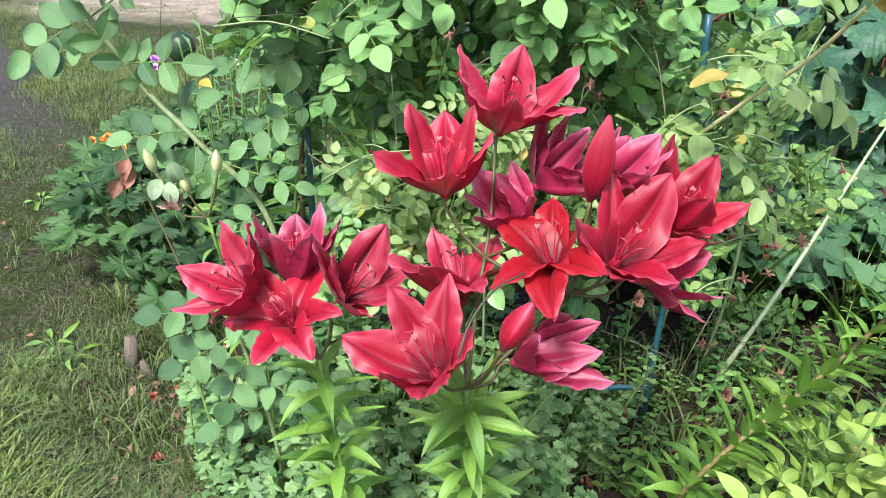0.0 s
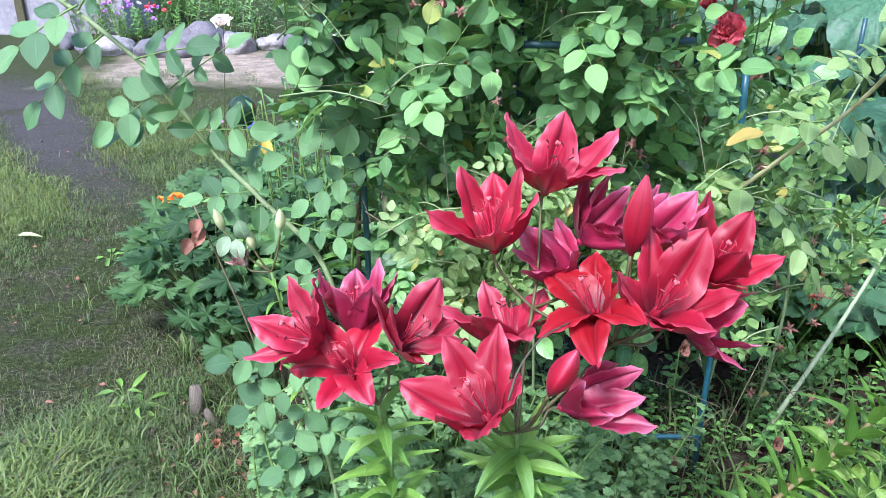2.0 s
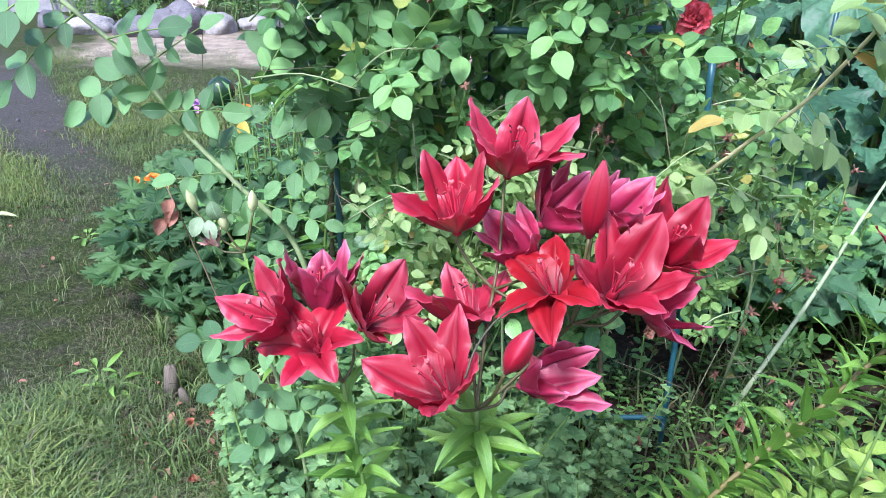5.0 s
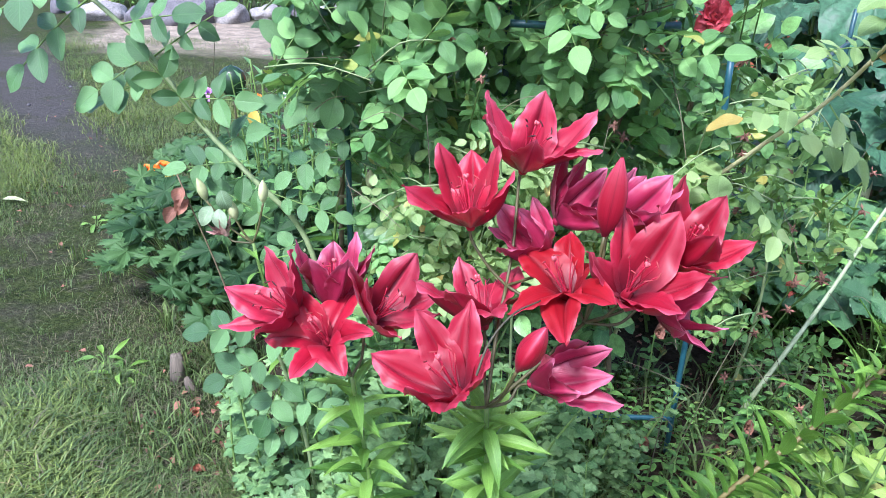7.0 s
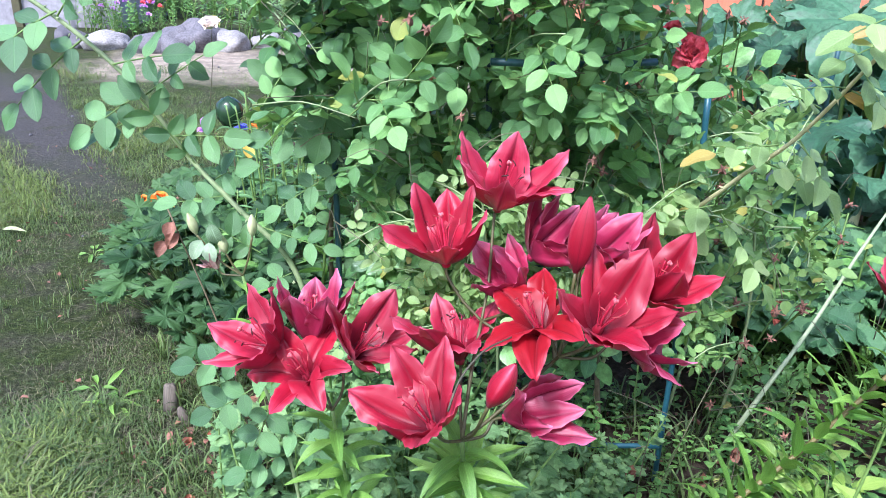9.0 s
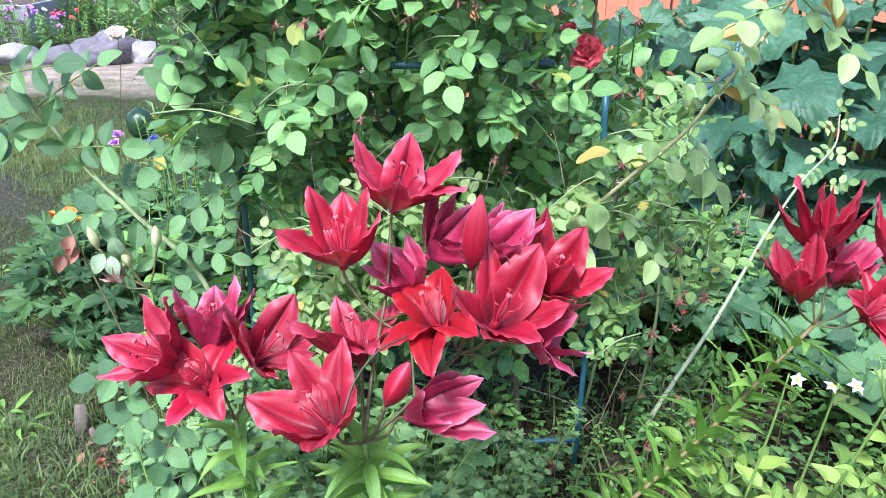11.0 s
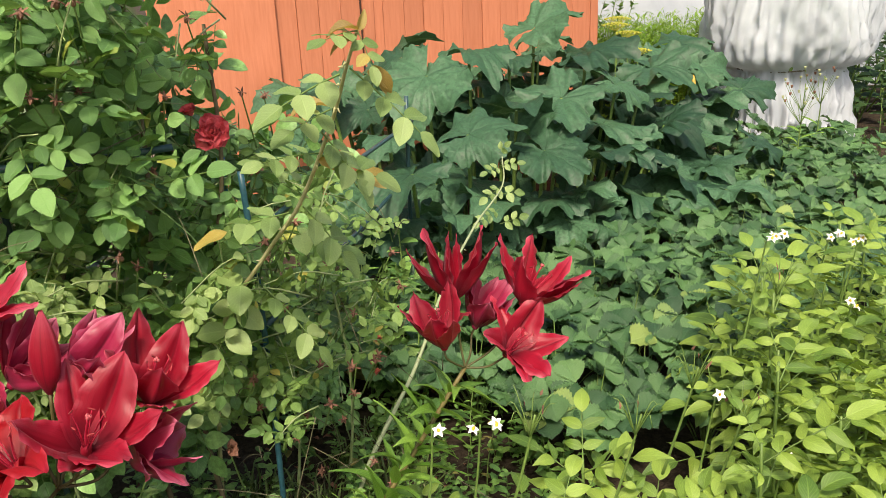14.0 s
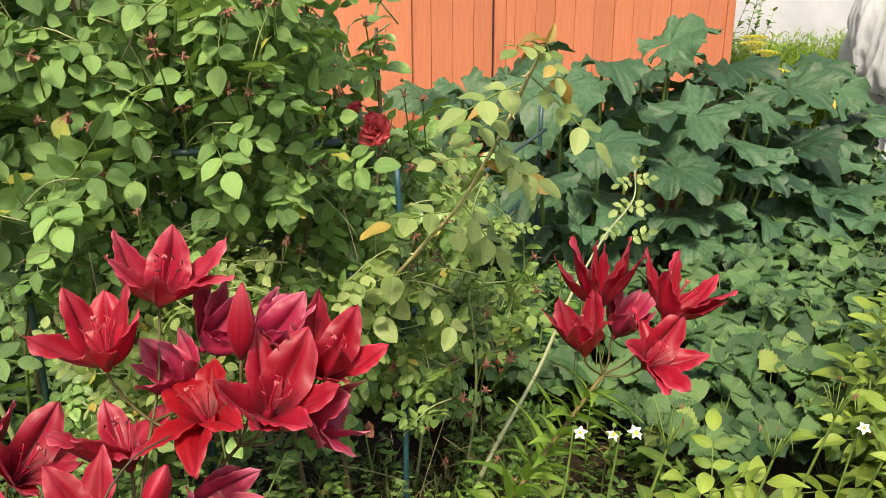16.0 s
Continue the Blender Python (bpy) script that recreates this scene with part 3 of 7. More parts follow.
    # white tunnel
    tn = thing("fleece_tunnel", (4.3, 9.0, 0), "white fleece tunnel stretched over hoops at the far side", "garden tunnel")
    k = np.linspace(0, np.pi, 30)
    rows = np.linspace(3.2, 11.0, 60)
    wob = 0.03 * np.sin(rows * 9)[:, None] + 0.02 * np.sin(rows * 23 + 1)[:, None]
    yy = 8.8 - np.cos(k)[None, :] * (1.3 + wob)
    zz = np.sin(k)[None, :] ** 0.7 * (1.75 + wob)
    xx = rows[:, None] + 0 * yy
    v = np.stack([xx, yy, zz], -1).reshape(-1, 3)
    part("sheet", Build().add((v, grid_faces(60, 30), np.zeros((len(v), 2)))).mesh("tunnel_sheet", M_TUNNEL), tn)
    for hx in np.arange(3.4, 11, 1.25):
        pts = [(hx, 8.8 - 1.28 * math.cos(a), 1.7 * math.sin(a) ** 0.7 if 0 < a < 3.14 else 0) for a in np.linspace(0, math.pi, 9)]
        part("hoop", Build().add(tube(pts, 0.012, 0.012, 6, 3)).mesh("hoop", M_METAL), tn)


build_fleece()


# ---- rose support of green steel tube ----
def build_support():
    th = thing("rose_support", (0.3, 1.62, 0), "green painted steel tube trellis carrying the climbing rose", "trellis")
    for x, y, top in ((0.54, 1.625, 1.04), (0.06, 1.66, 1.5), (-0.3, 1.68, 1.3)):
        me = Build().add(tube([(x, y, -0.05), (x + 0.004, y, 0.7), (x - 0.006, y, top)], 0.0072, 0.0072, 10, 6)).mesh("post", M_METAL_BLUE if x > 0.5 else M_METAL)
        part("post", me, th)
    for z, a, b, mat in ((0.12, (0.06, 1.62), (0.54, 1.625), M_METAL_BLUE), (1.12, (0.06, 1.5), (0.4, 1.55), M_METAL), (1.1, (-0.3, 1.68), (0.06, 1.66), M_METAL), (0.62, (0.06, 1.62), (0.54, 1.63), M_METAL), (0.9, (0.54, 1.63), (1.35, 2.9), M_METAL), (0.66, (0.54, 1.63), (1.3, 2.9), M_METAL)):
        me = Build().add(tube([(*a, z), ((a[0] + b[0]) / 2, (a[1] + b[1]) / 2, z - 0.006), (*b, z)], 0.0075, 0.0075, 8, 5)).mesh("rail", mat)
        part("rail", me, th)
    part("post", Build().add(tube([(1.32, 2.9, 0), (1.32, 2.9, 0.55), (1.33, 2.9, 1.0)], 0.0085, 0.0085, 8, 4)).mesh("post", M_METAL), th)


build_support()

# ---- lilies ----
def tepal(reach, axis, width, inner, seed):
    """One petal from the flower's base to its tip: channelled at its foot, keeled, swept back at the point, ruffled along the rim."""
    r = np.random.default_rng(seed)
    rows, cols = 30, 15
    v, u = np.linspace(0, 1, rows), np.linspace(-1, 1, cols)
    tip, axis = np.array(reach, float), unit(axis)
    size = np.linalg.norm(tip)
    out = tip - axis * (tip @ axis)
    spread = np.linalg.norm(out) / size
    out = unit(out) if spread > 0.05 else unit(np.cross(axis, np.array([0.3, 0.5, 0.8])))
    k = v[:, None]
    # cups swell outwards from the base; wide-open stars arch over instead
    wide = float(np.clip((spread - 0.72) / 0.2, 0, 1))
    bow = size * 0.12
    swell = (out * 0.85 - axis * 0.3) * (1 - wide) + (axis * 1.0 - out * 0.35) * wide
    back = size * r.uniform(0.02, 0.08)
    line = out * 0.005 * (1 - k) + tip * k + swell * bow * np.sin(np.pi * k ** 0.75)
    hook = np.clip((k - 0.7) / 0.3, 0, 1)
    line = line + (out * 0.5 - axis * 0.9) * back * (hook ** 2 - hook ** 6 * 0.6) + unit(r.normal(size=3)) * 0.03 * size * np.sin(np.pi * k)
    tan = np.gradient(line, axis=0)
    tan /= np.linalg.norm(tan, axis=1)[:, None]
    side = np.cross(axis, out)
    a = r.uniform(-0.45, 0.45) * v ** 1.5
    inward = np.cross(side, tan)
    inward = np.where((inward @ (axis - out))[:, None] < 0, -inward, inward)
    side = side * np.cos(a)[:, None] + inward * np.sin(a)[:, None]
    w = (0.1 + v) ** 0.68 * (1 - v + 1e-6) ** 0.84
    w = w / w.max() * width / 2
    w[0], w[-1] = 0.16 * width, 0.006 * width
    w = w[:, None] * (1 + 0.035 * np.sin(v[:, None] * r.uniform(14, 22) + r.uniform(0, 6) + 2 * np.sign(u[None, :])) * np.clip(v * 2, 0, 1)[:, None])
    x = u[None, :] * w
    au = np.abs(u[None, :])
    vv = v[:, None]
    trough = 0.72 if inner else 0.58
    rise = trough * w * au ** 1.5 * (1 - 1.75 * np.clip(vv - 0.3, 0, 1))
    # two soft ridges either side of the sunken rib
    rise = rise + 0.13 * width * np.sin(np.pi * np.clip(au, 0, 1) ** 0.75) * np.sin(np.pi * vv ** 0.9) * (1.0 if inner else 0.7)
    rise = rise - 0.055 * width * np.exp(-(u[None, :] / 0.13) ** 2) * np.sin(np.pi * vv)
    rise = rise + 0.045 * width * u[None, :] ** 2 * np.sin(vv * r.uniform(8, 13) + r.uniform(0, 6) + 1.3 * np.sign(u[None, :])) * np.clip(vv * 2, 0, 1)
    rise = rise + 0.028 * width * au ** 4 * np.sin(vv * r.uniform(26, 38) + r.uniform(0, 6) + 2.0 * np.sign(u[None, :])) * np.clip(vv * 2, 0, 1)
    pts = line[:, None] + side[:, None] * x[..., None] + inward[:, None] * rise[..., None]
    uv = np.stack([u[None, :] + 0 * v[:, None], v[:, None] + 0 * u[None, :]], -1).reshape(-1, 2)
    return pts.reshape(-1, 3), grid_faces(rows, cols), uv


def flower(plant, base, tips, mat, seed=0, fork=None, stamens=True, fat=1.0):
    """A lily: cup and pistil, six petals that reach to their tips, six stamens, on its own short stalk from the fork."""
    reach = np.array(tips, float)
    axis = unit(sum(unit(t) for t in reach))
    length = float(np.mean(np.linalg.norm(reach, axis=1)))
    m = axis_pose(base, axis, 1.0, seed)
    b = Build()
    b.add(lathe([(0.001, -0.006), (0.006, -0.004), (0.008, 0.002), (0.007, 0.012), (0.004, 0.02)], 10), m, 0)
    if stamens:
        b.add(tube([(0, 0, 0.01), (0.003, 0.002, 0.3 * length), (0.002, 0.004, 0.62 * length)], 0.0022, 0.0015, 6, 4), m, 1)
        for k in range(3):
            a = 2.09 * k
            b.add(lathe([(0.0005, -0.002), (0.0026, 0.0), (0.0022, 0.003), (0.0005, 0.004)], 7), m @ Matrix.Translation((0.002 + 0.0022 * math.cos(a), 0.004 + 0.0022 * math.sin(a), 0.63 * length)), 2)
    if fork is not None:
        p, q = np.array(fork), np.array(base)
        mid = 0.5 * (p + q) + np.array([0, 0, -0.15 * np.linalg.norm(q - p)])
        b.add(tube([p, mid, q - axis * 0.02, q], 0.0024, 0.0023, 7, 6), None, 3)
    fl = part("flower", b.mesh("lily_cup", mat, M_FILAMENT, M_STIGMA, M_PEDICEL), plant)
    r = random.Random(seed)
    for k, t in enumerate(reach):
        inner = k % 2
        n = 0.35 * length + 0.65 * np.linalg.norm(t)
        me = Build().add(tepal(t, axis, n * (0.52 if inner else 0.42) * fat * (1.08 if mat is M_PURPLE else 1.0) * r.uniform(0.94, 1.06), inner, seed * 10 + k)).mesh("tepal", mat)
        part("tepal", me, fl, Matrix.Translation(base))
    if stamens:
        for k in range(6):
            a = k * math.pi / 3 + 0.4
            lean = math.radians(17 + r.uniform(-5, 5))
            n = 0.6 * length
            tip = Vector((math.sin(lean) * n * math.cos(a), math.sin(lean) * n * math.sin(a), math.cos(lean) * n))
            s = Build().add(tube([(0.003 * math.cos(a), 0.003 * math.sin(a), 0.008), tip * 0.5 + Vector((0, 0, 0.006)), tip], 0.0011, 0.0008, 5, 4))
            along = Vector((math.cos(a + 1.57), math.sin(a + 1.57), 0.5 + r.uniform(-0.3, 0.6)))
            s.add(lathe([(0.0003, -0.006), (0.001, -0.004), (0.0013, 0), (0.001, 0.004), (0.0003, 0.006)], 6), axis_pose(tip, along), 1)
            part("stamen", s.mesh("stamen", M_FILAMENT, M_ANTHER if mat is M_PINK else M_ANTHER_RED), fl, m)
    return fl


def bud(plant, base, axis, length, mat, fork=None, fat=0.17, seed=0):
    """A closed bud of three ridged outer petals."""
    rows, sides = 14, 18
    v = np.linspace(0, 1, rows)
    rad = length * fat * (np.sin(np.pi * np.clip(v, 0.02, 0.985) ** 0.88) ** 0.85) + 0.001
    ang = np.linspace(0, 2 * np.pi, sides, endpoint=False)
    rad = rad[:, None] * (1 + 0.1 * np.cos(3 * ang)[None, :])
    pts = np.stack([rad * np.cos(ang), rad * np.sin(ang), v[:, None] * length + 0 * rad], -1).reshape(-1, 3)
    uv = np.stack([np.tile(np.abs(((ang * 3 / (2 * np.pi)) % 1) * 2 - 1), rows), np.repeat(v, sides)], -1)
    b = Build().add((pts, grid_faces(rows, sides, True), uv), axis_pose(base, axis, 1, seed))
    if fork is not None:
        p, q = np.array(fork), np.array(base)
        b.add(tube([p, 0.5 * (p + q) + np.array([0, 0, -0.1 * np.linalg.norm(q - p)]), q], 0.0024, 0.0027, 7, 6), None, 1)
    return part("bud", b.mesh("lily_bud", mat, M_PEDICEL), plant)


M_PEDICEL = plain("reddish_green_pedicel", (0.055, 0.055, 0.02), (0.12, 0.11, 0.04), 0.5, 120)
LANCE_DARK = [Build().add(blade(1.0, 0.2, 9, 5, "lance", 0, 0.35, dr, 0.05, 0, i)).mesh("border_leaf", M_BORDER) for i, dr in enumerate((0.5, 0.9, 1.3, 0.2))]
LANCE = [Build().add(blade(1.0, 0.235, 11, 5, "lance", 0, 0.35, dr, 0.05, 0, i)).mesh("lily_leaf", M_LILY_LEAF) for i, dr in enumerate((0.6, 1.1, 1.6, 0.3))]


def stalk(plant, points, leaves, size=0.085, r0=0.0052, low=0.0, high=0.93, seed=0, mat=None, young=0.6, leafs=None):
    """A lily's stem with narrow leaves set all round it."""
    me = Build().add(tube(points, r0, r0 * 0.75, 9, 8)).mesh("stem", mat or M_STEM)
    part("stem", me, plant)
    r = random.Random(seed)
    p = np.array(points, float)
    for k in range(leaves):
        s = low + (high - low) * (k + 0.5) / leaves
        f = s * (len(p) - 1)
        i = min(int(f), len(p) - 2)
        q = p[i] + (p[i + 1] - p[i]) * (f - i)
        up = unit(p[i + 1] - p[i])
        a = k * 2.4 + r.uniform(-0.3, 0.3)
        out = np.array([math.cos(a), math.sin(a), 0])
        out = unit(out - up * (out @ up))
        rise = r.uniform(0.15, 0.75)
        L = size * r.uniform(0.75, 1.2) * (1 - 0.35 * s * young)
        part("leaf", r.choice(leafs or LANCE), plant, aim(q, out + up * rise, up - 0.4 * out, L, r.uniform(-0.3, 0.3)))


def lilies():
    # the great clump: one tall stem, one shorter beside it
    main = thing("lily", (0.06, 0.97, 0), "tall red lily in full bloom with narrow bright green leaves", "lily", "lilies in the bed")
    F1 = (0.036, 0.83, 0.692)
    F2 = (0.058, 0.94, 0.83)
    F3 = (0.176, 0.93, 0.78)
    stalk(main, [(0.06, 0.97, -0.02), (0.055, 0.94, 0.3), (0.043, 0.87, 0.55), F1], 70, 0.115, 0.005, 0.12, 0.95, 1)
    part("branch", Build().add(tube([F1, (0.045, 0.88, 0.77), F2], 0.003, 0.0027, 8, 5)).mesh("branch", M_PEDICEL), main)
    part("branch", Build().add(tube([F1, (0.09, 0.87, 0.72), F3], 0.003, 0.0027, 8, 5)).mesh("branch", M_PEDICEL), main)
    flower(main, (0.076, 1.030, 0.977), ((-0.056, 0.027, 0.116), (0.027, 0.024, 0.117), (0.103, 0.007, 0.097), (0.110, -0.022, 0.047), (0.011, -0.085, 0.078), (-0.058, -0.044, 0.098)), M_PINK, 1, F2)
    flower(main, (0.002, 0.965, 0.910), ((-0.050, 0.032, 0.117), (-0.004, 0.061, 0.101), (0.033, 0.034, 0.121), (0.055, -0.026, 0.101), (-0.002, -0.092, 0.069), (-0.098, -0.009, 0.066)), M_CRIMSON, 2, F2)
    flower(main, (0.117, 0.985, 0.854), ((-0.025, 0.055, 0.080), (-0.079, 0.032, 0.078), (-0.088, 0.009, 0.047), (-0.076, -0.043, 0.038), (-0.007, -0.044, 0.067), (-0.049, -0.004, 0.081)), M_PURPLE, 3, F2, False)
    flower(main, (0.131, 1.020, 0.902), ((0.015, 0.032, 0.116), (0.051, 0.024, 0.108), (0.072, 0.014, 0.084), (0.064, -0.078, 0.028), (0.088, 0.047, 0.029), (0.069, -0.053, 0.046)), M_PURPLE, 5, F3, False)
    flower(main, (0.216, 0.985, 0.910), ((0.035, 0.079, 0.069), (0.052, 0.077, 0.058), (0.088, -0.002, 0.068), (0.074, 0.008, 0.084), (0.045, -0.073, 0.060), (0.024, -0.075, 0.039)), M_PURPLE, 6, F3, False)
    flower(main, (0.304, 0.965, 0.863), ((0.008, 0.040, 0.130), (0.061, 0.017, 0.107), (0.105, -0.018, 0.056), (0.029, -0.079, 0.086), (0.024, -0.107, 0.049), (-0.040, -0.025, 0.104)), M_CRIMSON, 7, F3)
    flower(main, (0.222, 0.895, 0.844), ((-0.006, 0.045, 0.118), (0.066, 0.027, 0.121), (0.103, -0.037, 0.060), (0.052, -0.107, 0.039), (-0.006, -0.099, 0.037), (-0.064, -0.055, 0.092)), M_CRIMSON, 8, F3)
    flower(main, (0.274, 0.930, 0.811), ((0.096, -0.008, 0.057), (0.068, -0.060, 0.062), (0.093, -0.058, 0.005), (0.072, -0.080, -0.022), (0.025, -0.090, 0.011), (0.075, 0.064, -0.013)), M_PURPLE, 9, F3, False)
    flower(main, (0.145, 0.885, 0.837), ((0.002, 0.091, 0.071), (0.060, 0.096, 0.019), (0.044, -0.094, 0.050), (-0.016, -0.114, 0.001), (-0.089, -0.071, 0.017), (-0.069, 0.083, 0.041)), M_RED, 10, F2)
    flower(main, (0.028, 0.900, 0.782), ((-0.041, 0.085, 0.075), (0.050, 0.093, 0.056), (0.069, 0.091, 0.002), (0.016, -0.074, 0.059), (-0.054, -0.056, 0.091), (-0.100, -0.004, 0.077)), M_PINK, 11, F1)
    flower(main, (-0.002, 0.790, 0.738), ((-0.066, 0.051, 0.102), (0.007, 0.060, 0.115), (0.033, -0.055, 0.107), (-0.020, -0.100, 0.047), (-0.067, -0.081, 0.068), (-0.122, 0.016, 0.051)), M_CRIMSON, 12, F1)
    flower(main, (0.098, 0.850, 0.722), ((0.112, 0.009, 0.057), (0.084, 0.042, 0.047), (0.113, -0.009, 0.026), (0.128, -0.033, -0.003), (0.063, -0.063, 0.032), (0.024, -0.046, 0.073)), M_PURPLE, 14, F1, False)
    bud(main, (0.19, 0.93, 0.92), (0.09, -0.05, 1.0), 0.118, M_CRIMSON, F3, 0.15, 0.3)
    bud(main, (0.07, 0.755, 0.803), (0.4, -0.1, 0.9), 0.077, M_CRIMSON, F1, 0.2, 0.9)
    bud(main, (0.085, 0.84, 0.355), (0.25, -0.3, 0.85), 0.05, M_PURPLE, (0.055, 0.93, 0.36), 0.17, 0.2)

    part("withered_leaf", Build().add(tube([(0.098, 0.82, 0.871), (0.06, 0.78, 0.87), (0.032, 0.745, 0.848), (0.018, 0.722, 0.815)], 0.0012, 0.0018, 5, 6)).mesh("withered_leaf", M_DRYGRASS), main, None, "dry straw-coloured blade")

    side = thing("lily", (-0.15, 1.0, 0), "shorter red lily in bloom beside the tall one", "lily", "lilies in the bed")
    FL = (-0.172, 0.93, 0.665)
    stalk(side, [(-0.14, 1.0, -0.02), (-0.14, 0.98, 0.25), (-0.152, 0.95, 0.47), FL], 60, 0.11, 0.0045, 0.1, 0.97, 2)
    flower(side, (-0.205, 0.925, 0.723), ((-0.066, 0.052, 0.068), (0.037, 0.079, 0.064), (0.074, -0.053, 0.058), (0.038, -0.089, 0.007), (-0.036, -0.102, 0.006), (-0.105, 0.023, -0.008)), M_CRIMSON, 21, FL)
    flower(side, (-0.259, 0.950, 0.757), ((-0.056, 0.042, 0.095), (-0.003, -0.014, 0.117), (-0.006, -0.061, 0.080), (-0.036, -0.101, 0.033), (-0.115, -0.022, -0.011), (-0.110, 0.004, 0.043)), M_PINK, 22, FL)
    flower(side, (-0.211, 0.980, 0.757), ((-0.056, 0.031, 0.101), (-0.007, 0.082, 0.080), (0.034, 0.052, 0.111), (0.063, 0.048, 0.089), (0.034, -0.029, 0.103), (-0.021, -0.039, 0.104)), M_PURPLE, 23, FL)
    flower(side, (-0.142, 0.950, 0.753), ((-0.023, -0.032, 0.108), (0.065, 0.048, 0.097), (0.100, 0.051, 0.026), (0.106, -0.027, 0.036), (0.053, -0.072, 0.020), (0.002, -0.043, 0.094)), M_PINK, 24, FL)

    # the lily beyond, leaning out towards the strawberries
    lean = thing("lily", (0.5, 1.2, 0), "leaning red lily with five blooms over the potato leaves", "lily", "lilies in the bed")
    FG = (0.885, 1.22, 0.675)
    stalk(lean, [(0.42, 1.2, -0.02), (0.52, 1.17, 0.25), (0.7, 1.2, 0.44), FG], 100, 0.13, 0.006, 0.15, 0.96, 3, plain("brownish_lily_stem", (0.1, 0.085, 0.025), (0.18, 0.15, 0.055), 0.5, 120), young=0.2)
    flower(lean, (0.880, 1.250, 0.813), ((-0.075, 0.059, 0.103), (-0.038, 0.058, 0.139), (0.019, 0.035, 0.127), (0.065, 0.018, 0.143), (0.090, -0.002, 0.110), (0.009, 0.040, 0.133)), M_CRIMSON, 31, FG, False, fat=1.05)
    flower(lean, (1.023, 1.240, 0.781), ((-0.017, 0.056, 0.141), (0.043, 0.027, 0.139), (0.102, -0.021, 0.097), (0.129, -0.050, 0.070), (0.105, -0.056, 0.052), (-0.017, -0.045, 0.121)), M_CRIMSON, 32, FG, fat=1.05)
    flower(lean, (0.966, 1.200, 0.696), ((0.005, 0.073, 0.101), (0.085, 0.004, 0.109), (0.116, -0.048, 0.036), (0.040, -0.118, 0.002), (-0.011, -0.124, 0.002), (-0.059, -0.035, 0.073)), M_CRIMSON, 33, FG, fat=1.05)
    flower(lean, (0.836, 1.200, 0.737), ((-0.071, 0.057, 0.084), (-0.039, 0.056, 0.108), (0.027, 0.042, 0.133), (0.078, 0.064, 0.040), (-0.007, -0.069, 0.090), (-0.039, -0.044, 0.091)), M_CRIMSON, 34, FG)
    flower(lean, (0.930, 1.270, 0.736), ((0.004, 0.041, 0.109), (0.026, 0.032, 0.109), (0.063, 0.021, 0.094), (0.084, 0.001, 0.100), (0.085, -0.015, 0.060), (0.009, -0.056, 0.073)), M_PURPLE, 35, FG, False, fat=1.05)

    # pale-budded lilies behind, past the rose
    pale = thing("lily", (-0.42, 1.72, 0), "pale-budded lily among the rose leaves", "lily", "lilies in the bed")
    stalk(pale, [(-0.35, 1.75, 0), (-0.36, 1.73, 0.35), (-0.33, 1.71, 0.66)], 26, 0.09, 0.005, 0.2, 0.98, 5)
    top = (-0.33, 1.71, 0.66)
    for i, (p, a) in enumerate((((-0.305, 1.7, 0.76), (-0.25, -0.1, 1)), ((-0.18, 1.7, 0.75), (0.1, -0.1, 1)), ((-0.25, 1.7, 0.69), (0.1, -0.1, 1)))):
        bud(pale, p, a, 0.05, M_BUD, top, 0.19, i)
    pale2 = thing("lily", (-0.55, 1.62, 0), "pale-budded lily with a withered bloom beside the rose", "lily", "lilies in the bed")
    stalk(pale2, [(-0.44, 1.6, 0), (-0.46, 1.58, 0.3), (-0.5, 1.55, 0.6)], 24, 0.085, 0.005, 0.2, 0.98, 6)
    top = (-0.5, 1.55, 0.6)
    for i, (p, a) in enumerate((((-0.6, 1.55, 0.7), (-0.3, 0, 1)), ((-0.47, 1.55, 0.7), (0.05, 0, 1)), ((-0.535, 1.55, 0.655), (-0.2, -0.1, 1)))):
        bud(pale2, p, a, 0.055, M_BUD, top, 0.19, i)
    flower(pale2, (-0.56, 1.55, 0.62), ((-0.04, -0.01, 0.03), (-0.03, 0, 0.04), (-0.01, -0.02, 0.045), (0.01, 0, 0.045), (-0.045, -0.01, 0.01), (-0.01, 0.01, 0.04)), plain("withered_tepal", (0.3, 0.12, 0.1), (0.6, 0.4, 0.33), 0.6, 60), 41, top, False)


lilies()

